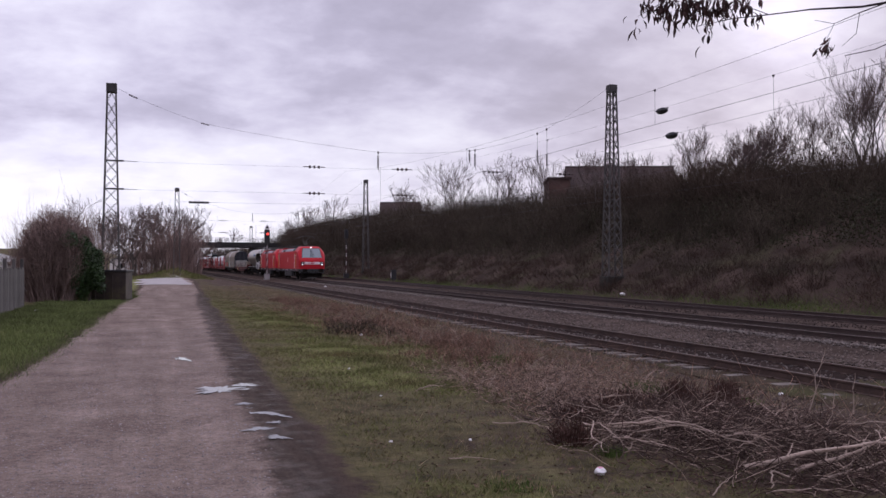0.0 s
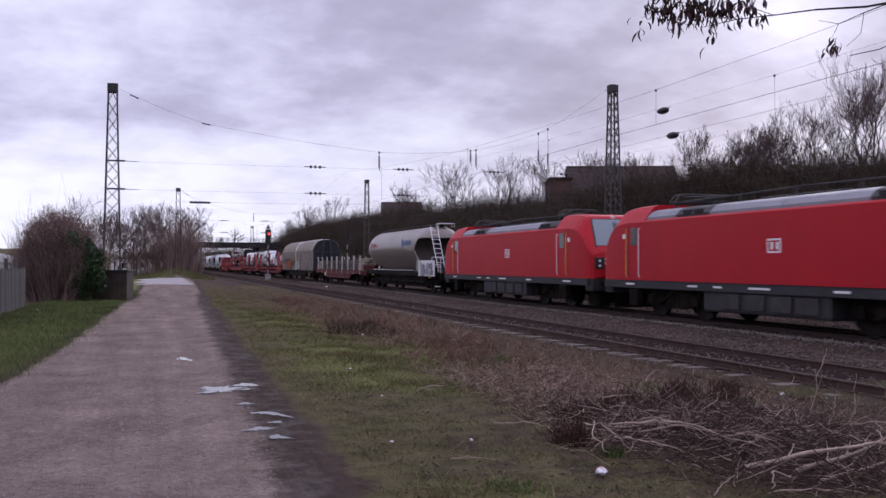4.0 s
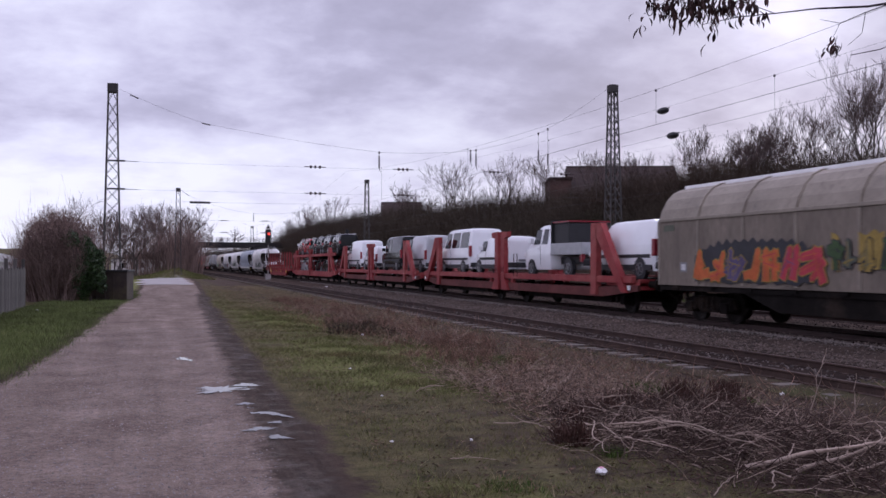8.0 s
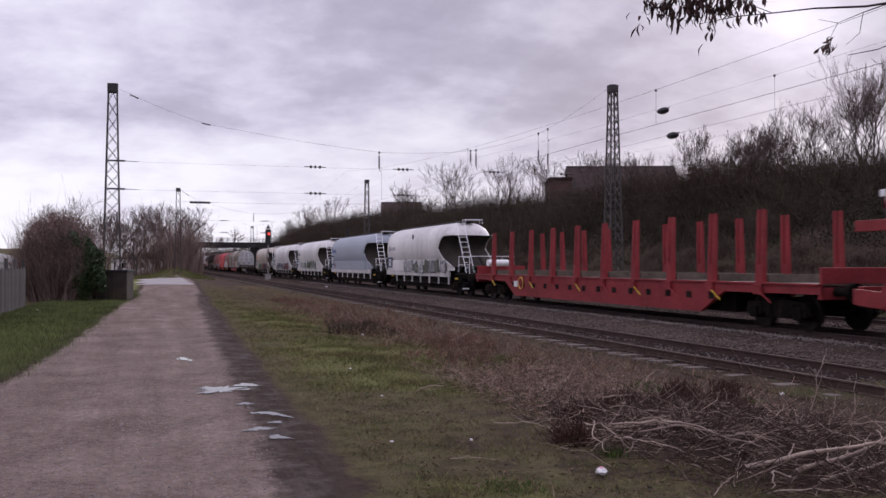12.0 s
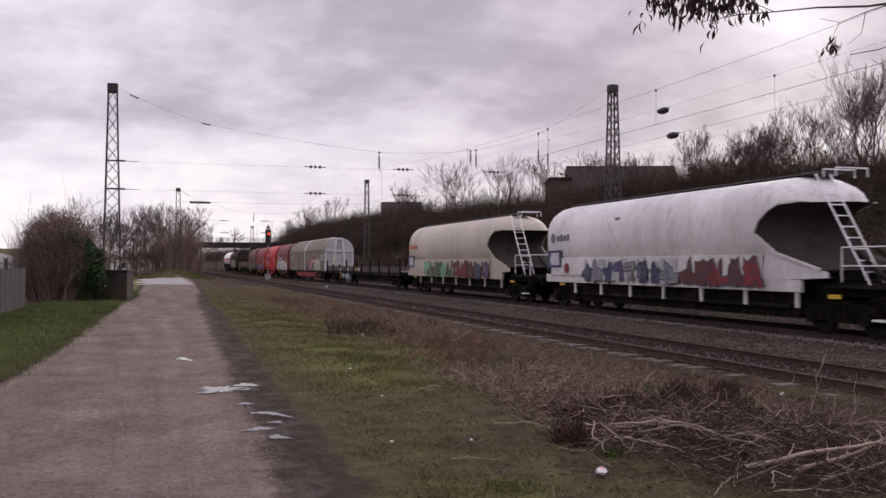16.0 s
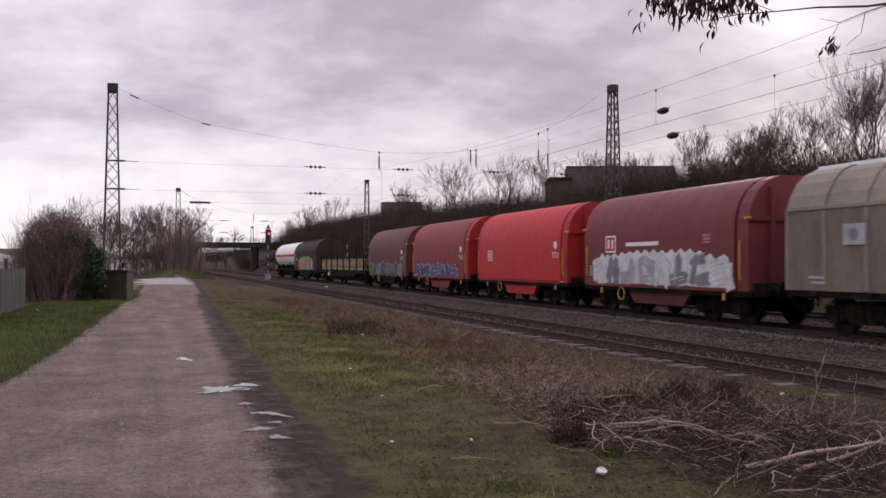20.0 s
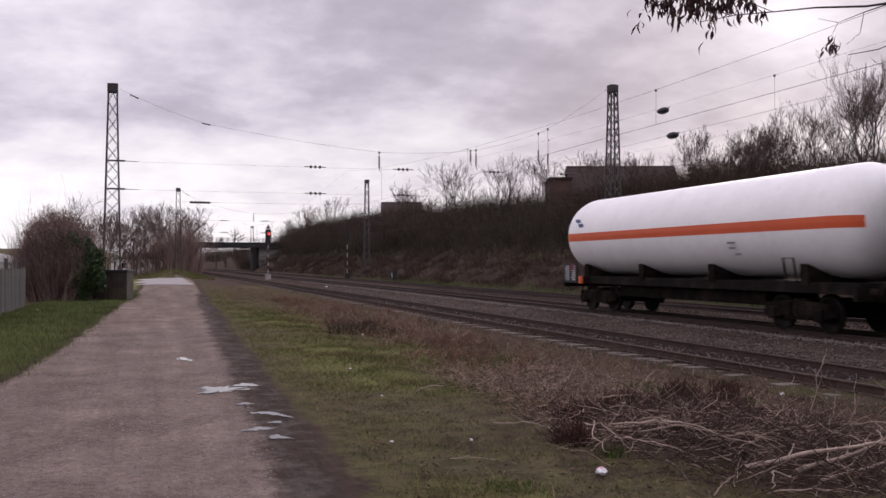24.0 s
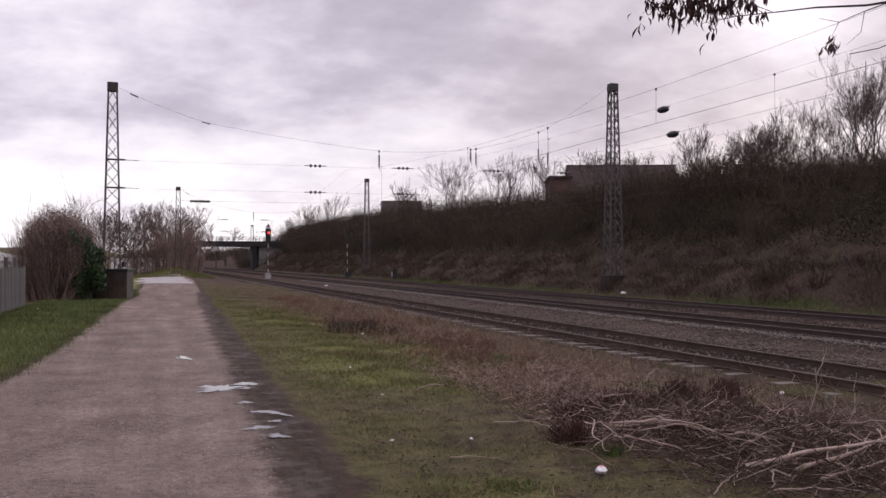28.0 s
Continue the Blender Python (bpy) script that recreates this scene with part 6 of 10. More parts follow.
def sliding_wall_wagon(a, b, label, wall, roof, endm, sill, ribs, axles, seam=True, cap_line=True):
    v, L = vehicle("sliding_wall_wagon", a, b, label, "covered wagon")
    h = L / 2 - 0.85
    zb, ze, zt = 1.08, 3.12, 4.22
    W = 1.43
    arc = [(W, ze + 0.05), (W - 0.10, ze + 0.36), (W - 0.28, ze + 0.68), (W - 0.52, ze + 0.92), (0.62, zt - 0.05), (0.30, zt)]
    prof = [(-W, ze)] + [(-x, z) for x, z in arc] + arc[::-1] + [(W, ze), (W - 0.1, zb + 0.9), (-W + 0.1, zb + 0.9)]
    mid = 0.06
    for y0, y1 in ((-h, -mid), (mid, h)):
        part("roof", loft(B(), [(y0, prof), (y1, prof)]), roof, v, "rounded roof half")
        part("sliding_wall", box(B(), -W - 0.01, -W + 0.06, y0, y1, zb, ze, 0.01), wall, v, "large sliding side wall")
        part("sliding_wall", box(B(), W - 0.06, W + 0.01, y0, y1, zb, ze, 0.01), wall, v)
        part("eave", box(B(), -W - 0.045, -W + 0.02, y0, y1, ze - 0.03, ze + 0.07, 0.012), roof, v)
        n = ribs
        for i in range(1, n):
            y = y0 + (y1 - y0) * i / n
            part("wall_rib", box(B(), -W - 0.04, -W - 0.005, y - 0.05, y + 0.05, zb + 0.05, ze - 0.05), roof, v)
            pts = [Vector((-x - 0.012, y, z + 0.012)) for x, z in arc]
            bm = B()
            for p, q in zip(pts[:-1], pts[1:]):
                beam(bm, p, q, 0.075, 0.05)
            part("roof_rib", bm, roof, v)
        for y in (y0, y1):
            part("wall_post", box(B(), -W - 0.03, -W, y - 0.06, y + 0.06, zb, ze), roof, v)
    bm = B()
    pts = [Vector((-W - 0.02, 0, zb))] + [Vector((-x - 0.02, 0, z + 0.02)) for x, z in arc]
    for p, q in zip(pts[:-1], pts[1:]):
        beam(bm, p, q, 0.10, 0.05)
    part("middle_seam", bm, MAT_STRIPE if seam else roof, v, "bright joint between the two walls")
    part("inner_box", box(B(), -W + 0.07, W - 0.07, -h + 0.02, h - 0.02, zb, ze), MAT_FRAME, v)
    if cap_line:
        part("ridge_cover", box(B(), -0.36, 0.36, -h + 0.1, h - 0.1, zt - 0.01, zt + 0.05), MAT_STRIPE if seam else roof, v, "pale ridge cover")
        part("ridge_edge", box(B(), -0.50, -0.43, -h + 0.05, h - 0.05, zt - 0.08, zt + 0.07, 0.01), MAT_STRIPE if seam else ROOF_BROWN, v, "bright edge strip along the ridge")
    for e in (-1, 1):
        y = e * h
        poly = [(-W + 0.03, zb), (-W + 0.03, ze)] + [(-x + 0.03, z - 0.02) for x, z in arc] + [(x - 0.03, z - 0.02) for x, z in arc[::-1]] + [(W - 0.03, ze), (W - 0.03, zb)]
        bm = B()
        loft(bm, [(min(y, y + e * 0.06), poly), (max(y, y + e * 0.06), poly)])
        part("end_wall", bm, END_RECESS_SHADE[endm.name], v, "recessed panelled end wall")
        yy = y + e * 0.06
        for s in (-1, 1):
            part("end_post", beam(B(), (s * 0.62, yy + e * 0.06, zb), (s * 0.30, yy + e * 0.08, zt - 0.05), 0.16, 0.2), endm, v)
            part("end_post", beam(B(), (s * (W - 0.1), yy + e * 0.05, zb), (s * (W - 0.1), yy + e * 0.05, ze), 0.1, 0.1), endm, v)
        part("end_beam", box(B(), -W + 0.05, W - 0.05, min(yy, yy + e * 0.1), max(yy, yy + e * 0.1), ze - 0.18, ze - 0.04), endm, v)
        part("end_beam", box(B(), -W + 0.05, W - 0.05, min(yy, yy + e * 0.08), max(yy, yy + e * 0.08), zb + 0.62, zb + 0.70), endm, v)
        part("end_beam", box(B(), -0.4, 0.4, min(yy, yy + e * 0.14), max(yy, yy + e * 0.14), zt - 0.16, zt + 0.02), endm, v)
        part("end_placard", box(B(), -0.14, 0.14, min(yy, yy + e * 0.02), max(yy, yy + e * 0.02), zb + 0.2, zb + 0.55), SP["grey"], v)
    part("side_rail", box(B(), -1.40, 1.40, -h, h, 0.92, 1.08), MAT_FRAME, v)
    hb = h - (5.0 if axles == 4 else 3.6)
    for s in (-1, 1):
        part("belly_sill", plate(B(), [(-hb - 0.8, 0.95), (-hb + 0.8, 0.45), (hb - 0.8, 0.45), (hb + 0.8, 0.95)], tuple(sorted((s * 1.28, s * 1.36)))), sill, v, "deep sill between the axles")
    for i in range(12):
        y = -h + 1 + i * (2 * h - 2) / 11
        part("door_roller", box(B(), -1.47, -1.41, y - 0.12, y + 0.12, 0.98, 1.07), MAT_FRAME, v)
    if axles == 4:
        for y in (-L / 2 + 3.1, L / 2 - 3.1):
            bogie(v, y, 1.8)
    else:
        for y in (-L / 2 + 3.4, L / 2 - 3.4):
            axle(v, y)
    ends(v, L, MAT_FRAME, inset=0.7)
    return v, h


v, h = sliding_wall_wagon(80.3, 104.2, "grey sliding-wall wagon with orange and violet graffiti", WALL_GREY, ROOF_PALE, END_DARK, MAT_FRAME, 5, 4)
graffiti(v, -1.478, 3.4, 9.0, 1.16, 2.50, SP["black"], [SP["scarlet"], SP["orange"], SP["violet"], SP["scarlet"], SP["orange"], SP["yellow"]], 41, 7, solid=True)
graffiti(v, -1.478, 0.2, 3.3, 1.55, 2.55, SP["yellow"], [SP["olive"], SP["yellow"], SP["green"], SP["black"]], 42, 6)
graffiti(v, -1.479, -2.6, 0.0, 1.12, 2.25, SP["silver"], [SP["white"], SP["silver"], SP["grey"], SP["black"]], 43, 3)
graffiti(v, -1.478, -8.2, -6.8, 1.2, 2.4, WALL_GREY, [WALL_GREY, SP["grey"], SP["black"]], 44, 1)
part("placard", box(B(), -1.452, -1.44, h - 1.6, h - 1.25, 1.5, 1.8), SP["grey"], v, "small grey placard")
part("placard_face", box(B(), -1.455, -1.44, h - 1.54, h - 1.31, 1.56, 1.74), SP["white"], v)
part("number_panel", box(B(), -1.452, -1.44, h - 0.9, h - 0.3, 2.78, 2.98), SP["olive"], v)
v, h = sliding_wall_wagon(340.2, 364.2, "beige-grey sliding-wall wagon with a white ribbed end", WALL_GREY, ROOF_PALE, END_WHITE, WAGON_RED, 8, 4)
graffiti(v, -1.484, -4.5, -1.0, 1.15, 2.15, SP["pink"], [SP["rust"], SP["pink"], SP["violet"], SP["rust"]], 51, 4)
part("red_panel", box(B(), -1.502, -1.49, -6.2, -4.6, 1.78, 2.5), SP["red"], v, "red panel with a pale word on it")
letters("panel_word", "Cargo", 0.58, pose(-1.506, -5.4, 2.12, 90, 0, -90), MAT_STRIPE, v)
graffiti(v, -1.486, -9.5, -5.9, 1.10, 2.3, SP["cream"], [SP["cream"], SP["silver"], SP["cream"], SP["mint"], SP["olive"]], 52, 4, solid=True)
for y, z, w, hh in ((h - 2.4, 2.45, 0.7, 0.5), (-9.95, 2.35, 0.9, 0.55)):
    pnl = part("white_panel", box(B(), -1.482, -1.44, y - w / 2, y + w / 2, z - hh / 2, z + hh / 2), SP["silver"], v, "pale panel with a grey sign")
    part("panel_sign", tube(B(), (-1.482, y, z), (-1.488, y, z), 0.15, 0.15, 14), SP["grey"], pnl)
for y in (h - 1.1, h - 3.6, h - 4.4, h - 5.4, h - 6.4):
    bars(v, -1.478, y, 1.35, 0.6, 0.24, 2, SP["silver"])
v, h = sliding_wall_wagon(433.6, 449.3, "dark brown sliding-wall wagon with green and pink graffiti", WALL_BROWN, ROOF_BROWN, WALL_BROWN, MAT_FRAME, 4, 2, False)
graffiti(v, -1.486, -5.6, 4.0, 1.10, 2.62, SP["mint"], [SP["pink"], SP["scarlet"], SP["pink"], SP["scarlet"], SP["white"], SP["pink"], SP["black"]], 61, 8, solid=True)
letters("wagon_number", "518", 0.42, pose(-1.478, 4.9, 2.3, 90, 0, -90), SP["white"], v)
bars(v, -1.478, h - 0.9, 2.3, 0.5, 1.3, 9, SP["silver"])
bars(v, -1.478, h - 1.55, 2.2, 0.3, 0.5, 5, SP["silver"])
part("tag_plate", box(B(), -1.452, -1.44, h - 2.2, h - 2.0, 1.45, 1.62), SP["blue"], v)


# ---- telescopic hood wagons for steel coils ----
def hood_wagon(a, b, label, paint, endm, belly, decor):
    v, L = vehicle("coil_wagon", a, b, label, "coil wagon")
    h = L / 2 - 0.72
    W, zb = 1.48, 0.98

    def prof(g):
        w = W + g
        return [(-w, zb), (-w, 2.6), (-w + 0.03, 3.05), (-w + 0.14, 3.45), (-w + 0.36, 3.82), (-w + 0.70, 4.10 + g), (-w + 1.10, 4.25 + g), (0, 4.30 + g), (w - 1.10, 4.25 + g), (w - 0.70, 4.10 + g), (w - 0.36, 3.82), (w - 0.14, 3.45), (w - 0.03, 3.05), (w, 2.6), (w, zb)]

    n = 12
    ys = np.linspace(-h + 0.75, h - 0.55, n)
    secs = []
    for i, y in enumerate(ys):
        secs.append((y - 0.10, prof(-0.006 if 0 < i < n - 1 else 0.0)))
        secs.append((y, prof(0.0)))
        secs.append((y + 0.10, prof(-0.006 if 0 < i < n - 1 else 0.0)))
    bm = loft(B(), secs)
    part("hood", bm, paint, v, "taut tarpaulin hood over hoops", True).data.set_sharp_from_angle(angle=radians(40))
    for e in (-1, 1):
        y = e * (h - 0.05)
        p2 = [(x * 0.985, min(z, 4.24)) for x, z in prof(0.0)]
        part("end_wall", loft(B(), [(min(y, y - e * 0.5), p2), (max(y, y - e * 0.5), p2)]), endm, v, "steel end wall")
        for s in (-1, 1):
            part("end_post", beam(B(), (s * 0.7, y + e * 0.05, zb), (s * 0.7, y + e * 0.05, 3.9), 0.12), endm, v)
        part("end_beam", box(B(), -1.4, 1.4, min(y, y + e * 0.08), max(y, y + e * 0.08), 2.95, 3.1), endm, v)
        part("yellow_catch", box(B(), -1.52, -1.2, min(y - e * 0.1, y + e * 0.06), max(y - e * 0.1, y + e * 0.06), 3.0, 3.06), MAT_YELLOW, v)
        part("grab_rail", pipe(B(), [(-1.5, y - e * 0.3, 1.3), (-1.53, y - e * 0.3, 1.4), (-1.53, y - e * 0.3, 2.3), (-1.5, y - e * 0.3, 2.4)], 0.02, 5), MAT_YELLOW, v)
    part("frame", box(B(), -1.42, 1.42, -h, h, 0.82, 0.98), MAT_FRAME, v)
    part("lower_rim", box(B(), -1.5, -1.46, -h + 0.7, h - 0.5, 0.96, 1.06), endm, v)
    part("belly", plate(B(), [(-1.9, 0.84), (-1.5, 0.42), (1.5, 0.42), (1.9, 0.84)], (-1.32, -1.2)), belly, v, "belly pan between the bogies")
    part("belly", plate(B(), [(-1.9, 0.84), (-1.5, 0.42), (1.5, 0.42), (1.9, 0.84)], (1.2, 1.32)), belly, v)
    part("inner_gear", box(B(), -1.0, 1.0, -2.0, 2.0, 0.45, 0.85), MAT_BOGIE, v)
    part("handwheel", pipe(B(), [(-1.45, 2.2 + 0.22 * math.cos(k * 0.5236), 0.72 + 0.22 * math.sin(k * 0.5236)) for k in range(13)], 0.02, 5), MAT_YELLOW, v)
    for y in (-h + 1.2, h - 1.4):
        part("label_tab", box(B(), -1.47, -1.44, y - 0.05, y + 0.05, 0.7, 0.9), MAT_YELLOW, v)
    for y in (-L / 2 + 2.55, L / 2 - 2.55):
        bogie(v, y, 1.8)
    ends(v, L, MAT_FRAME, inset=0.6)
    for d in decor:
        d(v, h)
    return v


HOOD_DARK = mat("hood_dark_red", (0.17, 0.035, 0.035), 0.55, var=0.18, scale=0.7, fine=7, bump=0.12, dirt=(0.12, 0.035, 0.033), spec=0.3)
HOOD_RED = mat("hood_bright_red", (0.50, 0.012, 0.02), 0.5, var=0.1, scale=0.7, fine=7, bump=0.12, spec=0.3)
HOOD_MID = mat("hood_mid_red", (0.24, 0.03, 0.035), 0.55, var=0.18, scale=0.7, fine=7, bump=0.12, dirt=(0.17, 0.035, 0.035), spec=0.3)
HOOD_BROWN = mat("hood_brown_red", (0.13, 0.04, 0.038), 0.6, var=0.2, scale=0.7, fine=7, bump=0.12, dirt=(0.10, 0.045, 0.042), spec=0.3)
END_RED = mat("hood_end_red", (0.34, 0.02, 0.022), 0.55, var=0.15, scale=1, fine=9, bump=0.05, spec=0.3)


def badge(y, z, s=0.3):
    def put(v, h):
        p = part("owner_badge", box(B(), -1.486, -1.478, y - s * 1.25, y + s * 1.25, z - s, z + s), MAT_STRIPE, v, "white framed owner's badge")
        part("badge_face", box(B(), -1.489, -1.48, y - s * 1.05, y + s * 1.05, z - s * 0.8, z + s * 0.8), HOOD_RED, p)
        bm = B()
        for k in (-0.45, 0.45):
            box(bm, -1.492, -1.48, y + k * s - 0.22 * s, y + k * s + 0.22 * s, z - 0.55 * s, z + 0.55 * s)
        part("badge_bars", bm, MAT_STRIPE, p)
    return put


def ttu(y, z=2.1):
    def put(v, h):
        letters("axle_load_letters", "TTU", 0.34, pose(-1.488, y, z, 90, 0, -90), MAT_STRIPE, v)
        bm = tube(B(), (-1.48, y, z + 0.42), (-1.488, y, z + 0.42), 0.16, 0.16, 14)
        part("round_mark", bm, MAT_STRIPE, v)
    return put


def hood_tag(y0, y1, z0, z1, back, fills, seed, count, solid=False):
    return lambda v, h: graffiti(v, -1.49, y0, y1, z0, z1, SP[back], [SP[k] for k in fills], seed, count, solid=solid)


hood_wagon(364.2, 375.7, "dark red coil wagon with large white graffiti", HOOD_DARK, HOOD_DARK, WAGON_DULL, [badge(2.9, 2.45), lambda v, h: bars(v, -1.49, 0.9, 2.42, 2.5, 0.22, 1, MAT_STRIPE), hood_tag(-4.3, 4.2, 1.0, 2.25, "white", ("white", "silver", "grey", "white", "silver"), 71, 8, True),
    lambda v, h: bars(v, -1.49, 4.4, 1.5, 0.35, 0.4, 4, SP["silver"]), lambda v, h: bars(v, -1.488, -3.0, 2.5, 0.5, 0.3, 3, SP["pink"])])
hood_wagon(375.7, 387.6, "bright red coil wagon with white markings", HOOD_RED, END_RED, HOOD_RED, [badge(3.4, 2.15, 0.24), ttu(-4.1), lambda v, h: part("white_edge", box(B(), -1.50, -1.49, -4.9, 3.9, 1.02, 1.05), MAT_STRIPE, v)])
hood_wagon(387.6, 399.6, "dark red coil wagon with blue and violet graffiti", HOOD_MID, END_RED, HOOD_MID, [ttu(-4.1), hood_tag(-3.6, 4.6, 1.0, 1.85, "violet", ("navy", "violet", "navy", "blue", "white"), 73, 8)])
hood_wagon(399.6, 411.7, "brown-red coil wagon painted over with dark grey graffiti", HOOD_BROWN, HOOD_BROWN, MAT_FRAME, [ttu(-4.2), hood_tag(-4.4, 4.8, 1.0, 1.95, "olive", ("olive", "navy", "olive", "grey", "silver"), 74, 8)])


# ---- gas tank wagon ----
def tank_wagon(a, b):
    v, L = vehicle("tank_wagon", a, b, "white gas tank wagon with an orange band closing the train", "tank wagon")
    h = L / 2 - 0.42
    r, zc = 1.46, 2.84
    dome = [(0.0, 0.22), (0.07, 0.45), (0.2, 0.66), (0.42, 0.84), (0.7, 0.95), (1.0, 1.0)]
    ring = lambda k: [(r * k * math.cos(2 * math.pi * i / 40), zc + r * k * math.sin(2 * math.pi * i / 40)) for i in range(40)]
    bm = loft(B(), [(-h + d, ring(k)) for d, k in dome] + [(y, ring(1)) for y in np.linspace(-h + 3, h - 3, 7)] + [(h - d, ring(k)) for d, k in dome[::-1]])
    part("tank", bm, mat("tank_white", (0.88, 0.87, 0.86), 0.45, var=0.05, scale=0.7, fine=7, bump=0.02, dirt=(0.78, 0.76, 0.74)), v, "smooth white pressure tank", smooth=True)
    # the band runs round the tank at mid height
    bm = B()
    def band(z0, z1):
        out = []
        for s in (-1, 1):
            rows = []
            for d, k in [(-h + d + 0.0, k) for d, k in dome[2:]] + [(h - d, k) for d, k in dome[:1:-1]]:
                rows.append([(s * math.sqrt(max((r * k + 0.006) ** 2 - (z - zc) ** 2, 0.01)), d, z) for z in (z0, (z0 + z1) / 2, z1)])
            for p, q in zip(rows[:-1], rows[1:]):
                for i in range(2):
                    vs = [bm.verts.new(c) for c in (p[i], p[i + 1], q[i + 1], q[i])]
                    bm.faces.new(vs if s < 0 else vs[::-1])
        return out
    band(2.62, 2.92)
    bmesh.ops.remove_doubles(bm, verts=bm.verts[:], dist=0.0005)
    part("band", bm, MAT_ORANGE, v, "orange band round the tank")
    part("frame", box(B(), -1.2, 1.2, -h + 0.1, h - 0.1, 1.0, 1.28, 0.02), MAT_FRAME, v)
    part("centre_gear", box(B(), -0.9, 0.9, -h + 4, h - 4, 0.6, 1.0), MAT_BOGIE, v)
    for y in np.linspace(-h + 2, h - 2, 4):
        bm = B()
        loft(bm, [(y - 0.15, [(-1.25, 1.2), (-1.25, 1.75), (-0.5, 1.45), (0.5, 1.45), (1.25, 1.75), (1.25, 1.2)]), (y + 0.15, [(-1.25, 1.2), (-1.25, 1.75), (-0.5, 1.45), (0.5, 1.45), (1.25, 1.75), (1.25, 1.2)])])
        part("saddle", bm, MAT_BOGIE, v)
    part("plate_board", box(B(), -1.42, -1.36, h - 1.5, h - 0.35, 1.02, 1.78, 0.01), MAT_BLACK, v, "black data board with white writing")
    for y, w in ((h - 1.2, 0.35), (h - 0.65, 0.4)):
        bars(v, -1.425, y, 1.4, w, 0.6, 7, SP["silver"])
    part("red_tag", box(B(), -1.43, -1.42, h - 1.25, h - 1.0, 1.5, 1.75), SP["red"], v)
    part("tail_plate", box(B(), -1.46, -1.4, h - 2.0, h - 1.7, 1.0, 1.28), MAT_ORANGE, v)
    for y, z in ((h - 1.55, 3.4), (h - 1.9, 3.22)):
        bm = B()
        xx = math.sqrt(1.46 ** 2 - (z - zc) ** 2)
        plate(bm, [(y - 0.24, z - 0.07), (y + 0.12, z - 0.07), (y + 0.24, z + 0.07), (y - 0.12, z + 0.07)], (-xx - 0.03, -xx - 0.005))
        part("owner_mark", bm, INK_BLUE, v)
    for y, z in ((-3.3, 2.35), (-3.3, 2.2), (-3.6, 2.02)):
        bars(v, -1.44, y, z, 0.4, 0.1, 1, INK_GREY)
    bm = B()
    pipe(bm, [(-1.3, -h + 2.2, 1.25), (-1.42, -h + 2.2, 1.9), (-1.42, -h + 2.6, 1.9), (-1.3, -h + 2.6, 1.25)], 0.03, 6)
    part("handhold", bm, MAT_BOGIE, v)
    for s in (-1, 1):
        tl = part("tail_lamp_bracket", box(B(), s * 1.0 - 0.12, s * 1.0 + 0.12, h - 0.05, h + 0.02, 1.3, 1.6), MAT_WHITE, v)
        part("tail_reflector", box(B(), s * 1.0 - 0.1, s * 1.0 + 0.1, h + 0.02, h + 0.03, 1.45, 1.58), MAT_REDPAINT, tl)
    for y in (-L / 2 + 2.9, L / 2 - 2.9):
        bogie(v, y, 1.8)
    ends(v, L, MAT_FRAME, inset=0.5)


tank_wagon(449.3, 466.4)


# ---- car carriers ----
def end_frame(v, y, e, top, paint):
    """Upright and raking leg that meet at the top, on both sides; e points to the wagon's end."""
    for s in (-1, 1):
        x = tuple(sorted((s * 1.50, s * 1.28)))
        part("end_frame_leg", plate(B(), [(y + e * 0.02, 0.62), (y - e * 0.42, 0.62), (y - e * 0.36, top), (y + e * 0.1, top)], x), paint, v, "upright red post")
        part("end_frame_leg", plate(B(), [(y + e * 2.3, 0.75), (y + e * 1.9, 0.75), (y - e * 0.02, top - 0.42), (y + e * 0.08, top), (y + e * 0.42, top)], x), paint, v, "raking red post")


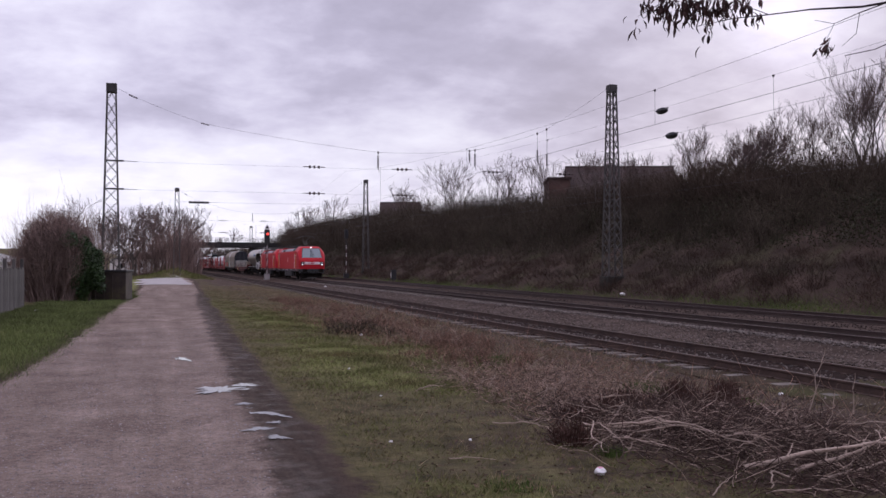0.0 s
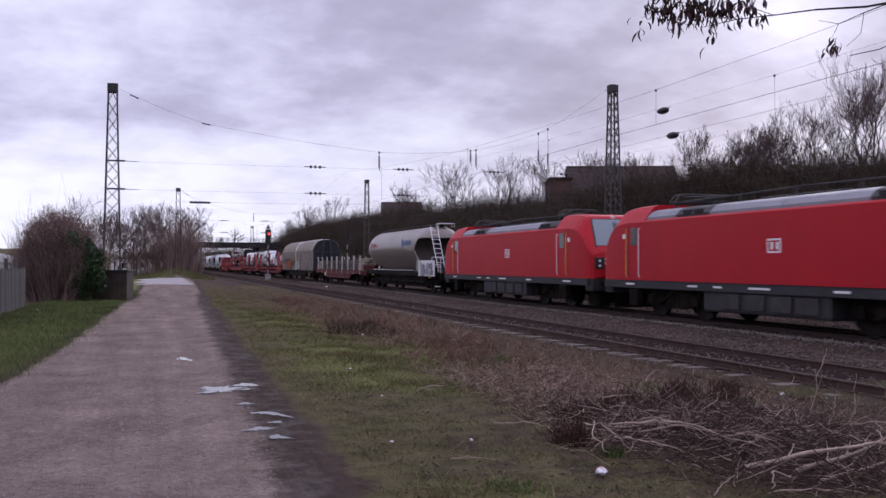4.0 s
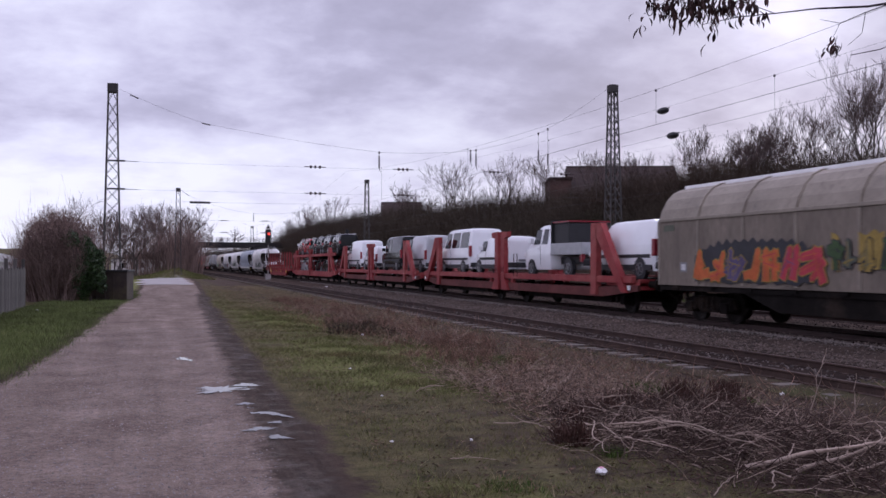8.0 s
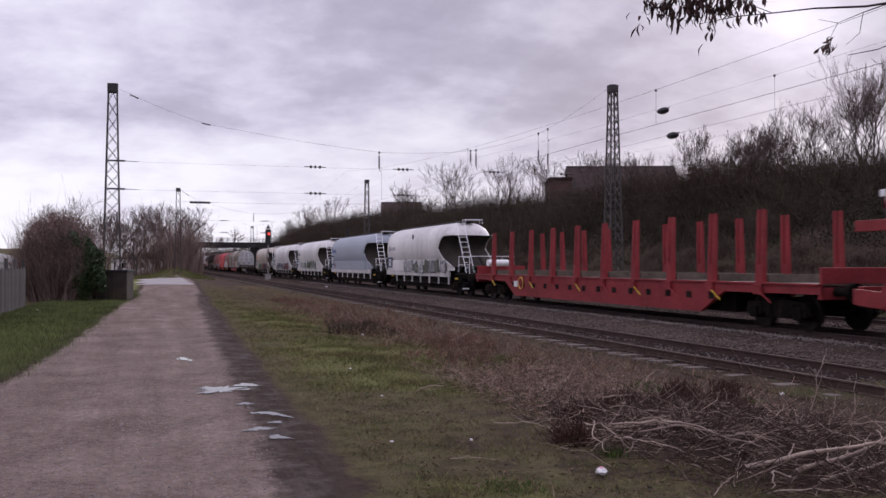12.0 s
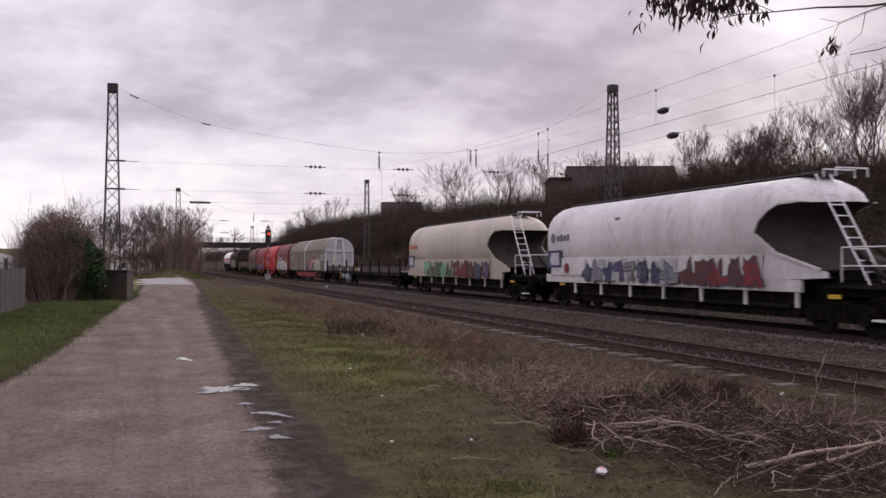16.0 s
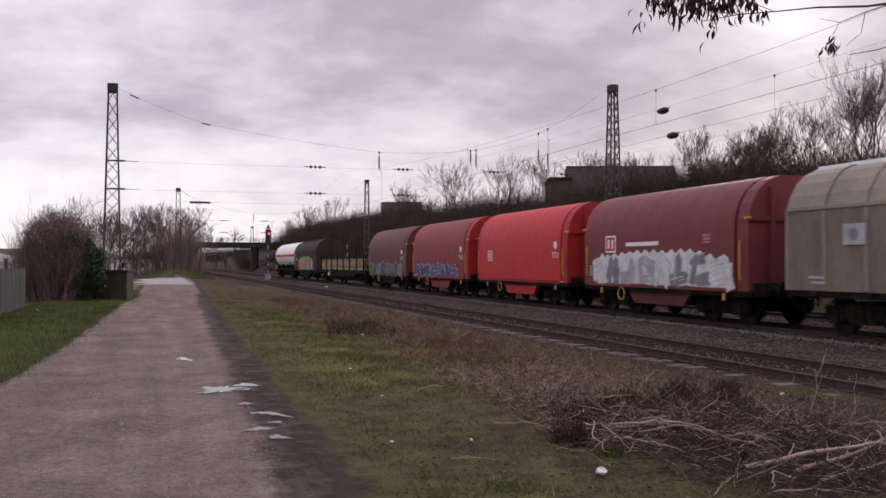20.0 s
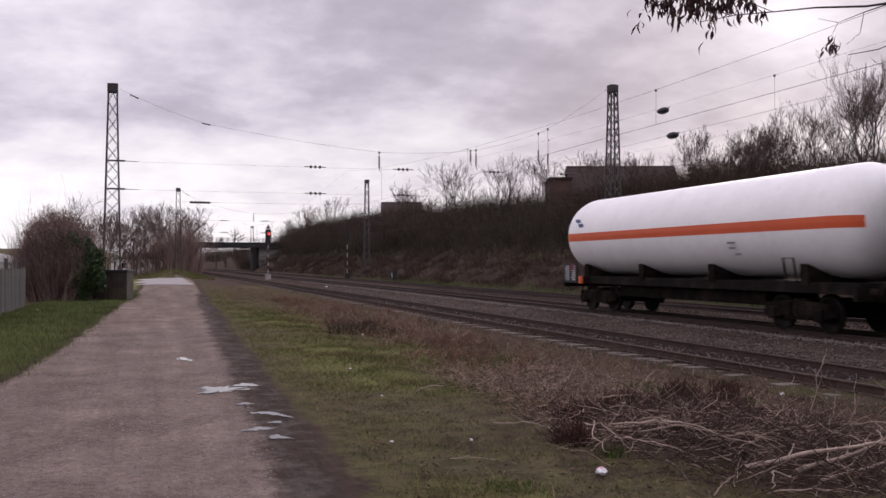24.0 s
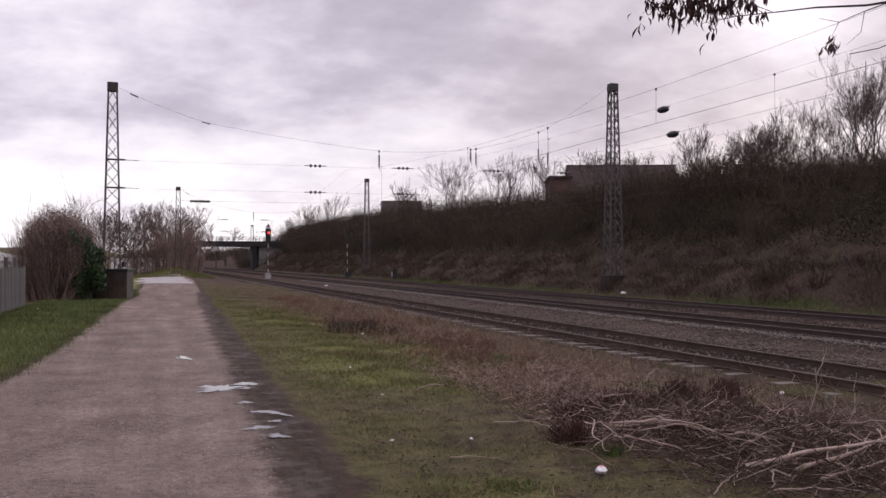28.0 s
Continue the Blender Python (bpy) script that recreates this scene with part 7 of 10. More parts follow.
def car_carrier(a, b, joint, label, double):
    v, L = vehicle("car_carrier", a, b, label, "car carrier", "red car carriers")
    h = L / 2 - 0.62
    j = joint - (a + b) / 2
    top = 3.26
    for y0, y1 in ((-h, j - 0.18), (j + 0.18, h)):
        for s in (-1, 1):
            x = tuple(sorted((s * 1.46, s * 1.30)))
            n0, n1 = (y0 + 2.6, y1) if y0 < -5 else (y0, y1 - 2.6)
            if double:
                x = tuple(sorted((s * 1.47, s * 1.33)))
                part("lower_girder", plate(B(), [(y0, 1.16), (y0, 0.80), (n0, 0.56), (n1, 0.56), (y1, 0.80), (y1, 1.16), (y1 - 1.6, 1.06), (y0 + 1.6, 1.06)], x), CARRIER_RED, v, "deep red lower girder")
                continue
            x = tuple(sorted((s * 1.40, s * 1.28)))
            part("lower_girder", plate(B(), [(y0, 1.02), (y0, 0.82), (n0 if y0 < -5 else y0, 0.56), (n1 if y0 > -5 else y1, 0.56), (y1, 0.82), (y1, 1.02), (n1 - 0.4, 0.90), (n0 + 0.4, 0.90)], x), WAGON_DULL, v, "grimy dull red lower girder")
            part("deck_rail", box(B(), min(s * 1.46, s * 1.28), max(s * 1.46, s * 1.28), y0 + 0.3, y1 - 0.2, 1.08, 1.32, 0.015), CARRIER_RED, v, "red deck edge rail")
            for k in (0, 4):
                yy = y0 + 1.2 + k * (y1 - y0 - 2.4) / 4
                part("rail_bracket", box(B(), min(s * 1.42, s * 1.3), max(s * 1.42, s * 1.3), yy - 0.12, yy + 0.12, 0.9, 1.2), CARRIER_RED, v)
        part("lower_deck", box(B(), -1.28, 1.28, y0 + 0.1, y1 - 0.05, 0.70 if double else 1.18, 0.76 if double else 1.24), MAT_FRAME, v, "dark perforated deck")
        # black block for running gear plus the shade under the deck
        part("under_gear", box(B(), -1.1, 1.1, y0 + 2.4, y1 - 2.4, 0.35, 0.8), MAT_BOGIE, v)
        if double:
            part("upper_deck", box(B(), -1.40, 1.40, y0 + 0.2, y1 - 0.1, 2.60, 2.66), MAT_FRAME, v, "upper deck plate")
            for s in (-1, 1):
                part("upper_rail", box(B(), min(s * 1.46, s * 1.34), max(s * 1.46, s * 1.34), y0 + 0.1, y1 - 0.05, 2.50, 2.76, 0.015), CARRIER_RED, v, "red upper deck rail")
    for e in (-1, 1):
        yp = j + e * 0.18
        for s in (-1, 1):
            x = tuple(sorted((s * 1.50, s * 1.30)))
            part("middle_post", plate(B(), [(yp, 0.55), (yp + e * 0.9, 0.55), (yp + e * 0.46, 1.05), (yp + e * 0.42, top - 0.3), (yp + e * 0.82, top - 0.25), (yp + e * 0.82, top - 0.02), (yp, top)], x), CARRIER_RED, v, "red T-shaped middle post")
            bars(v, -1.505, yp + e * 0.22, 1.5, 0.2, 0.3, 3, SP["pink"])
        end_frame(v, e * (h - 2.9), e, top, CARRIER_RED)
        part("end_platform", box(B(), -1.3, 1.3, min(e * h, e * (h - 2.4)), max(e * h, e * (h - 2.4)), 0.98, 1.10), CARRIER_RED, v)
        part("reflector", box(B(), -1.465, -1.455, e * (h - 0.5) - 0.1, e * (h - 0.5) + 0.1, 0.84, 1.0), MAT_STRIPE, v)
    part("ladder", pipe(B(), [(-1.5, j - 2.2, 1.2), (-1.5, j - 2.2, 2.2), (-1.5, j - 1.8, 2.2), (-1.5, j - 1.8, 1.2)], 0.018, 5), MAT_FRAME, v)
    for y in (-h + 1.5, j - 1.6, j + 1.6, h - 1.5):
        axle(v, y)
    ends(v, L, CARRIER_RED)
    return v


car_carrier(104.2, 130.9, 117.5, "red car carrier loaded with white vans on one deck", False)
car_carrier(130.9, 157.3, 144.3, "red car carrier loaded with vans on one deck", False)
car_carrier(157.3, 184.1, 171.4, "red double-deck car carrier full of new cars", True)

# ---- the vehicles that it carries (their noses point to the train's tail, +y) ----
TYRE = mat("tyre_rubber", (0.02, 0.02, 0.02), 0.8, var=0.2, bump=0.05)
RIM = mat("alloy_rim", (0.42, 0.42, 0.43), 0.35, 0.8, var=0.1, bump=0)
TRIM = mat("black_trim", (0.025, 0.025, 0.027), 0.6, var=0.15, bump=0.05)
TAIL = mat("tail_lamp_red", (0.22, 0.015, 0.025), 0.3, var=0.1, bump=0)
PAINT = {"white": (0.84, 0.85, 0.87), "silver": (0.45, 0.46, 0.48), "black": (0.004, 0.004, 0.006), "charcoal": (0.007, 0.008, 0.010), "red": (0.36, 0.012, 0.018), "maroon": (0.13, 0.012, 0.016), "blue_grey": (0.010, 0.013, 0.022), "grey": (0.012, 0.013, 0.017)}


def car_paint(k):
    m = mat("car_paint_" + k, PAINT[k], 0.12, 0.0, var=0.04, scale=1, bump=0, spec=0.5 if max(PAINT[k]) > 0.1 else 0.25)
    m.node_tree.nodes["Principled BSDF"].inputs["Coat Weight"].default_value = 0.0
    m.node_tree.nodes["Principled BSDF"].inputs["Coat Roughness"].default_value = 0.08
    return m


def car_wheel(r):
    key = "car_wheel_%.2f" % r
    if key not in MATS:
        bm = B()
        tube(bm, (-0.1, 0, 0), (0.1, 0, 0), r, r, 20)
        bmesh.ops.bevel(bm, geom=[e for e in bm.edges if e.calc_face_angle(0) > 1.2], offset=0.025, segments=2, affect="EDGES")
        tyre = bpy.data.meshes.new("tyre")
        bm.to_mesh(tyre)
        bm.free()
        tyre.materials.append(TYRE)
        bm = B()
        for s in (-1, 1):
            tube(bm, (s * 0.098, 0, 0), (s * 0.108, 0, 0), r * 0.22, r * 0.22, 10)
            for k in range(5):
                a = 2 * math.pi * k / 5
                beam(bm, (s * 0.104, 0, 0), (s * 0.104, r * 0.62 * math.cos(a), r * 0.62 * math.sin(a)), 0.09, 0.02)
            for k in range(20):
                a, b2 = 2 * math.pi * k / 20, 2 * math.pi * (k + 1) / 20
                beam(bm, (s * 0.102, r * 0.64 * math.cos(a), r * 0.64 * math.sin(a)), (s * 0.102, r * 0.64 * math.cos(b2), r * 0.64 * math.sin(b2)), 0.04, 0.02)
        rim = bpy.data.meshes.new("rim")
        bm.to_mesh(rim)
        bm.free()
        rim.materials.append(RIM)
        MATS[key] = (tyre, rim)
    return MATS[key]


def motor_car(name, label, q, z, paint, L, W, H, belt, hood, hood_z, screen, side_glass, rear_glass=True, lower_trim=False, rails=False, base=None, flat_back=0.08, dx=0.0, rw=0.33, rear_z=None):
    """hood: length of the bonnet; screen: run of the windscreen; side_glass: (y0, y1) spans."""
    t = thing(name, label, "van" if H > 1.85 else "car", "vehicles on the carriers")
    p = car_paint(paint)
    a = L / 2
    w = W / 2
    zb = 0.26

    def sec(ww, zbelt, wr, zr):
        left = [(-ww * 0.93, zb), (-ww * 0.985, zb + 0.2), (-ww, (zb + zbelt) / 2), (-ww, zbelt - 0.06), (-ww + 0.008, zbelt), (-wr - 0.02, zr - 0.12), (-wr + 0.012, zr - 0.06), (-wr + 0.07, zr - 0.015), (-wr * 0.55, zr + 0.012)]
        return left + [(0, zr + 0.02)] + [(-x, z) for x, z in left[::-1]]

    yr = a - hood - screen
    wr = w - 0.17
    S = [(-a, sec(w - 0.07, belt - 0.1, wr - 0.1, H - 0.20)), (-a + flat_back, sec(w - 0.02, belt, wr - 0.03, H - 0.06)), (-a + 0.5, sec(w, belt, wr, H)), (0, sec(w, belt, wr, H)), (yr - 0.35, sec(w, belt, wr, H - 0.02)), (yr, sec(w, belt, wr - 0.02, H - 0.08)),
         (a - hood, sec(w, min(belt, hood_z - 0.06), w - 0.2, hood_z)), (a - hood * 0.45, sec(w - 0.02, hood_z - 0.14, w - 0.25, hood_z - 0.09)), (a - 0.12, sec(w - 0.10, hood_z - 0.34, w - 0.35, hood_z - 0.25)), (a, sec(w - 0.22, 0.55, w - 0.4, 0.72))]
    body = part("body", loft(B(), S), p, t, "", True)
    body.data.set_sharp_from_angle(angle=radians(32))

    def side_x(s, z):
        f = (z - belt) / (H - 0.12 - belt)
        return s * (w + (wr + 0.02 - w) * max(0, f) + 0.008)

    zg0, zg1 = belt + 0.06, H - 0.2
    for s in (-1, 1):
        for k, (y0, y1) in enumerate(side_glass):
            bm = B()
            r0 = 0.12 if k < len(side_glass) - 1 else 0.35
            pts = [(y0 + 0.03, zg0), (y1, zg0), (y1 - r0 * 0.5, zg1), (y0 + 0.06, zg1)]
            vs = [bm.verts.new((side_x(s, z2), y2, z2)) for y2, z2 in pts]
            vi = [bm.verts.new((side_x(s, z2) - s * 0.03, y2, z2)) for y2, z2 in pts]
            bm.faces.new(vs)
            for i in range(4):
                bm.faces.new((vs[i], vs[(i + 1) % 4], vi[(i + 1) % 4], vi[i]))
            bmesh.ops.recalc_face_normals(bm, faces=bm.faces[:])
            part("side_window", bm, MAT_GLASS, t)
        mz = belt + 0.12
        my = yr + screen * 0.35
        part("door_mirror", box(B(), min(s * (w + 0.02), s * (w + 0.22)), max(s * (w + 0.02), s * (w + 0.22)), my - 0.09, my + 0.07, mz - 0.02, mz + 0.2, 0.03), p if paint != "maroon" else MAT_STRIPE, t)
        tl = B()
        box(tl, min(s * (w - 0.14), s * (w + 0.004)), max(s * (w - 0.14), s * (w + 0.004)), -a - 0.01, -a + 0.2, belt - (0.42 if H > 1.85 else 0.18), belt + (0.16 if H > 1.85 else 0.1), 0.02)
        part("tail_light", tl, TAIL, t)
        part("headlight", box(B(), min(s * (w - 0.34), s * (w - 0.05)), max(s * (w - 0.34), s * (w - 0.05)), a - 0.32, a - 0.05, hood_z - 0.42, hood_z - 0.24, 0.03), MAT_STRIPE, t)
        part("sill_trim", box(B(), min(s * (w - 0.03), s * (w + 0.012)), max(s * (w - 0.03), s * (w + 0.012)), -a + 0.2, a - 0.25, zb + 0.02, zb + (0.22 if lower_trim else 0.10)), TRIM, t)
        if lower_trim:
            part("rubbing_strip", box(B(), min(s * w, s * (w + 0.02)), max(s * w, s * (w + 0.02)), -a + 0.3, a - hood, 0.72, 0.84), TRIM, t)
        for yy in (side_glass[-1][0] - 0.03,):
            part("door_joint", box(B(), min(s * w, s * (w + 0.006)), max(s * w, s * (w + 0.006)), yy - 0.012, yy + 0.012, zb + 0.2, belt), TRIM, t)
        part("door_handle", box(B(), min(s * w, s * (w + 0.03)), max(s * w, s * (w + 0.03)), side_glass[-1][0] + 0.05, side_glass[-1][0] + 0.25, belt - 0.12, belt - 0.07), p, t)
        if rails:
            part("roof_rail", pipe(B(), [(s * (wr - 0.02), -a + 0.4, H - 0.03), (s * (wr - 0.02), -a + 0.6, H + 0.06), (s * (wr - 0.02), yr - 0.5, H + 0.06), (s * (wr - 0.02), yr - 0.2, H - 0.05)], 0.022, 5), RIM, t)
    bm = B()
    n = Vector((0, H - 0.08 - hood_z, screen)).normalized() * 0.012
    pts = [(-w + 0.24, a - hood - 0.02, hood_z + 0.03), (w - 0.24, a - hood - 0.02, hood_z + 0.03), (wr - 0.1, yr + 0.03, H - 0.09), (-wr + 0.1, yr + 0.03, H - 0.09)]
    bm.faces.new([bm.verts.new(Vector(c) + n) for c in pts])
    part("windscreen", bm, MAT_GLASS, t)
    if rear_glass:
        part("rear_window", box(B(), -wr + 0.1, wr - 0.1, -a - 0.012 + 0.04, -a + 0.1, belt + 0.04, H - 0.28, 0.03), MAT_GLASS, t)
    part("rear_bumper", box(B(), -w + 0.06, w - 0.06, -a - 0.07, -a + 0.1, 0.34, 0.58, 0.04), TRIM if lower_trim or H > 1.85 else p, t)
    part("plate_recess", box(B(), -0.28, 0.28, -a - 0.075, -a - 0.06, 0.62, 0.74), SP["grey"], t)
    base = base or L * 0.58
    for y in (-base / 2 - 0.02, base / 2 + 0.12):
        tyre, rim = car_wheel(rw)
        for s in (-1, 1):
            part("wheel_arch", tube(B(), (s * (w - 0.14), y, rw), (s * (w + 0.006), y, rw), rw * 1.22, rw * 1.22, 20), TRIM, t)
            wh = again("wheel", tyre, t, pose(s * (w - 0.095), y, rw))
            again("rim", rim, wh, pose(0, 0, 0))
    return ride(t, q, dx, z)


DECK = 1.245
big = dict(L=5.6, W=2.02, H=2.42, belt=1.32, hood=0.75, hood_z=1.28, screen=0.85, lower_trim=True, base=3.4)
small = dict(L=4.5, W=1.84, H=1.86, belt=1.10, hood=0.85, hood_z=1.12, screen=0.75, lower_trim=True, base=2.7)
# on the first carrier
motor_car("delivery_van", "white high-sided delivery van with grey bumpers", 106.9, DECK, "white", L=5.0, W=1.98, H=2.05, belt=1.2, hood=0.75, hood_z=1.2, screen=0.85, side_glass=((0.95, 1.65),), rear_glass=False, lower_trim=True, base=3.0)
motor_car("delivery_van", "white compact panel van", 120.4, DECK, "white", side_glass=((0.5, 1.25),), rear_glass=True, **small)
motor_car("minibus", "white minibus with dark side windows and high roof", 125.9, DECK, "white", side_glass=((-2.5, -1.2), (-1.05, 0.25), (0.45, 1.45)), **big)
# on the second carrier
motor_car("delivery_van", "silver high-roof panel van", 134.0, DECK, "silver", side_glass=((0.8, 1.5),), rear_glass=False, L=5.0, W=1.98, H=2.3, belt=1.2, hood=0.75, hood_z=1.2, screen=0.9, lower_trim=True, base=3.0)
motor_car("delivery_van", "dark grey high-roof van with black windows", 140.0, DECK, "charcoal", side_glass=((-0.2, 0.5), (0.7, 1.5)), **big)
motor_car("delivery_van", "small white van with a dark rear window", 147.0, DECK, "white", side_glass=((0.5, 1.25),), **small)
motor_car("delivery_van", "large white panel van with plain sides", 152.4, DECK, "white", side_glass=((0.75, 1.45),), rear_glass=False, **big)


def dropside_truck(q):
    t = motor_car("dropside_truck", "white crew-cab truck with a grey dropside body", q, DECK, "white", L=6.0, W=1.98, H=2.2, belt=1.3, hood=0.75, hood_z=1.25, screen=0.85, side_glass=((0.25, 0.85), (1.0, 1.7)), rear_glass=False, lower_trim=True, base=3.6)
    # the back of the cab becomes a bed
    bd = t.children[0]
    bm = B()
    bm.from_mesh(bd.data)
    bmesh.ops.bisect_plane(bm, geom=bm.verts[:] + bm.edges[:] + bm.faces[:], plane_co=(0, -0.1, 0), plane_no=(0, -1, 0), clear_outer=True)
    cut = [e for e in bm.edges if e.is_boundary]
    bmesh.ops.contextual_create(bm, geom=cut)
    bm.to_mesh(bd.data)
    bm.free()
    GR = mat("dropside_grey", (0.42, 0.43, 0.44), 0.5, 0.3, var=0.1, bump=0.03)
    part("chassis", box(B(), -0.5, 0.5, -3.0, 0, 0.5, 0.8), TRIM, t)
    part("bed", box(B(), -1.0, 1.0, -3.05, -0.15, 0.88, 0.96), GR, t)
    for x0, x1, y0, y1 in ((-1.02, -0.98, -3.05, -0.15), (0.98, 1.02, -3.05, -0.15), (-1.0, 1.0, -3.09, -3.05)):
        part("bed_side", box(B(), x0, x1, y0, y1, 0.9, 1.36, 0.008), GR, t, "grey aluminium side board")
    part("head_board", box(B(), -1.0, 1.0, -0.2, -0.14, 0.9, 2.35), TRIM, t, "black mesh headboard")
    part("cargo_cover", box(B(), -0.9, 0.9, -1.7, -0.25, 0.97, 2.2, 0.05), TRIM, t)
    part("red_edge", box(B(), -0.95, 0.95, -1.75, -0.2, 2.22, 2.28), TAIL, t)
    for o in list(t.children):
        if o.name.startswith(("tail_light", "rear_bumper", "plate_recess", "sill_trim", "rubbing_strip")):
            if o.name.startswith(("tail_light", "plate", "rear")):
                o.location.y = -0.05
                o.location.z = -0.3 if o.name.startswith("tail") else 0.1
            else:
                bpy.data.objects.remove(o)
    return t


dropside_truck(112.9)
# on the double-deck carrier: six above, six below
mpv = dict(L=4.3, W=1.82, H=1.82, belt=1.08, hood=0.75, hood_z=1.08, screen=0.85, side_glass=((-1.85, -0.85), (-0.75, 0.15), (0.25, 1.25)), rails=True, base=2.65)
for q, paint, label, z in ((161.0, "charcoal", "dark grey family car with roof rails", 2.66), (165.6, "black", "black family car with roof rails", 2.66), (169.7, "blue_grey", "blue-grey family car with roof rails", 2.66), (174.0, "grey", "grey family car with roof rails", 2.66), (177.8, "red", "bright red family car with roof rails", 2.66), (181.2, "maroon", "dark maroon family car with roof rails", 2.66),
                           (162.0, "maroon", "dark red family car on the lower deck", 0.77), (166.2, "charcoal", "dark grey family car on the lower deck", 0.77), (169.6, "black", "black family car on the lower deck", 0.77), (174.6, "maroon", "dark red family car on the lower deck", 0.77), (179.2, "silver", "silver family car on the lower deck", 0.77)):
    c = dict(mpv)
    if z < 2:
        c["H"], c["rails"], c["L"] = 1.74, False, 4.0
        c["side_glass"] = ((-1.7, -0.8), (-0.7, 0.1), (0.2, 1.1))
    motor_car("family_car", label, q, z, paint, **c)

# ---- plants ----
MAT_TWIG = mat("thicket_twigs", (0.066, 0.053, 0.040), 0.95, var=0.35, scale=0.25, fine=6, bump=0.0, spec=0.05, island=0.55)
MAT_HEDGE = mat("hedge_twigs", (0.20, 0.143, 0.125), 0.95, var=0.35, scale=0.5, fine=6, bump=0.0, spec=0.05, island=0.55)
MAT_BRAMBLE = mat("dead_bramble", (0.190, 0.118, 0.086), 0.9, var=0.4, scale=0.6, fine=8, bump=0.0, spec=0.1, island=0.7)
MAT_BARK = mat("grey_bark", (0.085, 0.07, 0.062), 0.9, var=0.3, scale=3, fine=30, bump=0.3, spec=0.1)
MAT_CROWN = mat("bare_twigs", (0.115, 0.085, 0.078), 0.9, var=0.3, scale=1, fine=8, bump=0.0, spec=0.1, island=0.3)
MAT_GREEN = mat("winter_grass", (0.112, 0.122, 0.040), 0.85, var=0.4, scale=0.9, fine=6, bump=0.0, spec=0.15, island=0.5, col2=(0.150, 0.118, 0.058), amount=0.42)
MAT_STRAW = mat("dead_grass", (0.215, 0.172, 0.105), 0.9, var=0.3, scale=0.5, fine=6, bump=0.0, spec=0.1, island=0.45)
MAT_STICK = mat("cut_sticks", (0.265, 0.20, 0.16), 0.85, var=0.35, scale=1.5, fine=14, bump=0.2, spec=0.15, island=0.5)
MAT_DARKSTICK = mat("rotting_sticks", (0.062, 0.040, 0.033), 0.9, var=0.35, scale=1.5, fine=14, bump=0.2, spec=0.1, island=0.5)
MAT_LEAF = mat("fallen_leaves", (0.10, 0.065, 0.045), 0.9, var=0.3, scale=2, fine=14, bump=0.0, spec=0.1, island=0.6)
MAT_IVY = mat("ivy_leaves", (0.030, 0.055, 0.018), 0.5, var=0.35, scale=2, fine=14, bump=0.0, spec=0.3, island=0.5)


def bush_template(n_stem, height, spread, seed, twig=0.012, out=0.35):
    """Stems that fork three times, as rows for slivers()."""
    rs = random.Random(seed)
    rows = []

    def grow(p, d, length, r, depth):
        q = p + d * length
        rows.append((*p, *q, r, r * 0.5))
        if depth == 0:
            return
        for _ in range(rs.choice((2, 3, 3))):
            f = rs.uniform(0.35, 1.0)
            e = (d + Vector((rs.gauss(0, 0.5), rs.gauss(0, 0.5), rs.gauss(0.1, 0.35)))).normalized()
            grow(p + d * length * f, e, length * rs.uniform(0.45, 0.75), r * 0.6, depth - 1)

    for _ in range(n_stem):
        a, k = rs.uniform(0, 6.28), rs.uniform(0, spread)
        d = Vector((math.cos(a) * out + rs.gauss(0, 0.2), math.sin(a) * out + rs.gauss(0, 0.2), 1)).normalized()
        grow(Vector((math.cos(a) * k, math.sin(a) * k, -0.1)), d, height * rs.uniform(0.35, 0.55), twig * 1.6, 3)
    return np.array(rows)


def scatter(templates, places, sizes, seed, slim=1.0):
    """Copies of the templates' rows at places, turned and scaled."""
    rs = np.random.RandomState(seed)
    out = []
    for (x, y, z), s in zip(places, sizes):
        t = templates[rs.randint(len(templates))]
        a = rs.uniform(0, 6.283)
        c, sn = math.cos(a) * s * slim, math.sin(a) * s * slim
        r = t.copy()
        hz = rs.uniform(0.9, 1.1)
        for o in (0, 3):
            r[:, o], r[:, o + 1], r[:, o + 2] = t[:, o] * c - t[:, o + 1] * sn + x, t[:, o] * sn + t[:, o + 1] * c + y, t[:, o + 2] * s * hz + z
        r[:, 6:8] *= s ** 0.5
        out.append(r)
    return np.concatenate(out)


def thicket(name, label, places, sizes, templates, material, seed, category="thicket"):
    np.random.seed(seed)
    v, f = slivers(scatter(templates, places, sizes, seed))
    return tagged(raw(name, v, f, material), label, category, kind="stuff")


TB = [bush_template(16, 3.2, 0.9, 10 + i, 0.017) for i in range(5)]
rs = np.random.RandomState(5)
pl, sz = [], []
for _ in range(2300):
    y = 12 + 250 * rs.rand() ** 1.4
    x = 27.6 + 16.5 * rs.rand()
    up = (x - 27) / 13
    if up < 0.42 and rs.rand() < 0.72:
        continue
    pl.append((x, y, float(ground_z(x, y))))
    sz.append((0.40 + 0.72 * min(1, up * 1.15)) * rs.uniform(0.7, 1.25) * (1 + 0.6 * float(smooth01(y, 40, 140))))
thicket("bank_thicket", "dense brown leafless thicket on the railway bank", pl, sz, TB, MAT_TWIG, 3)
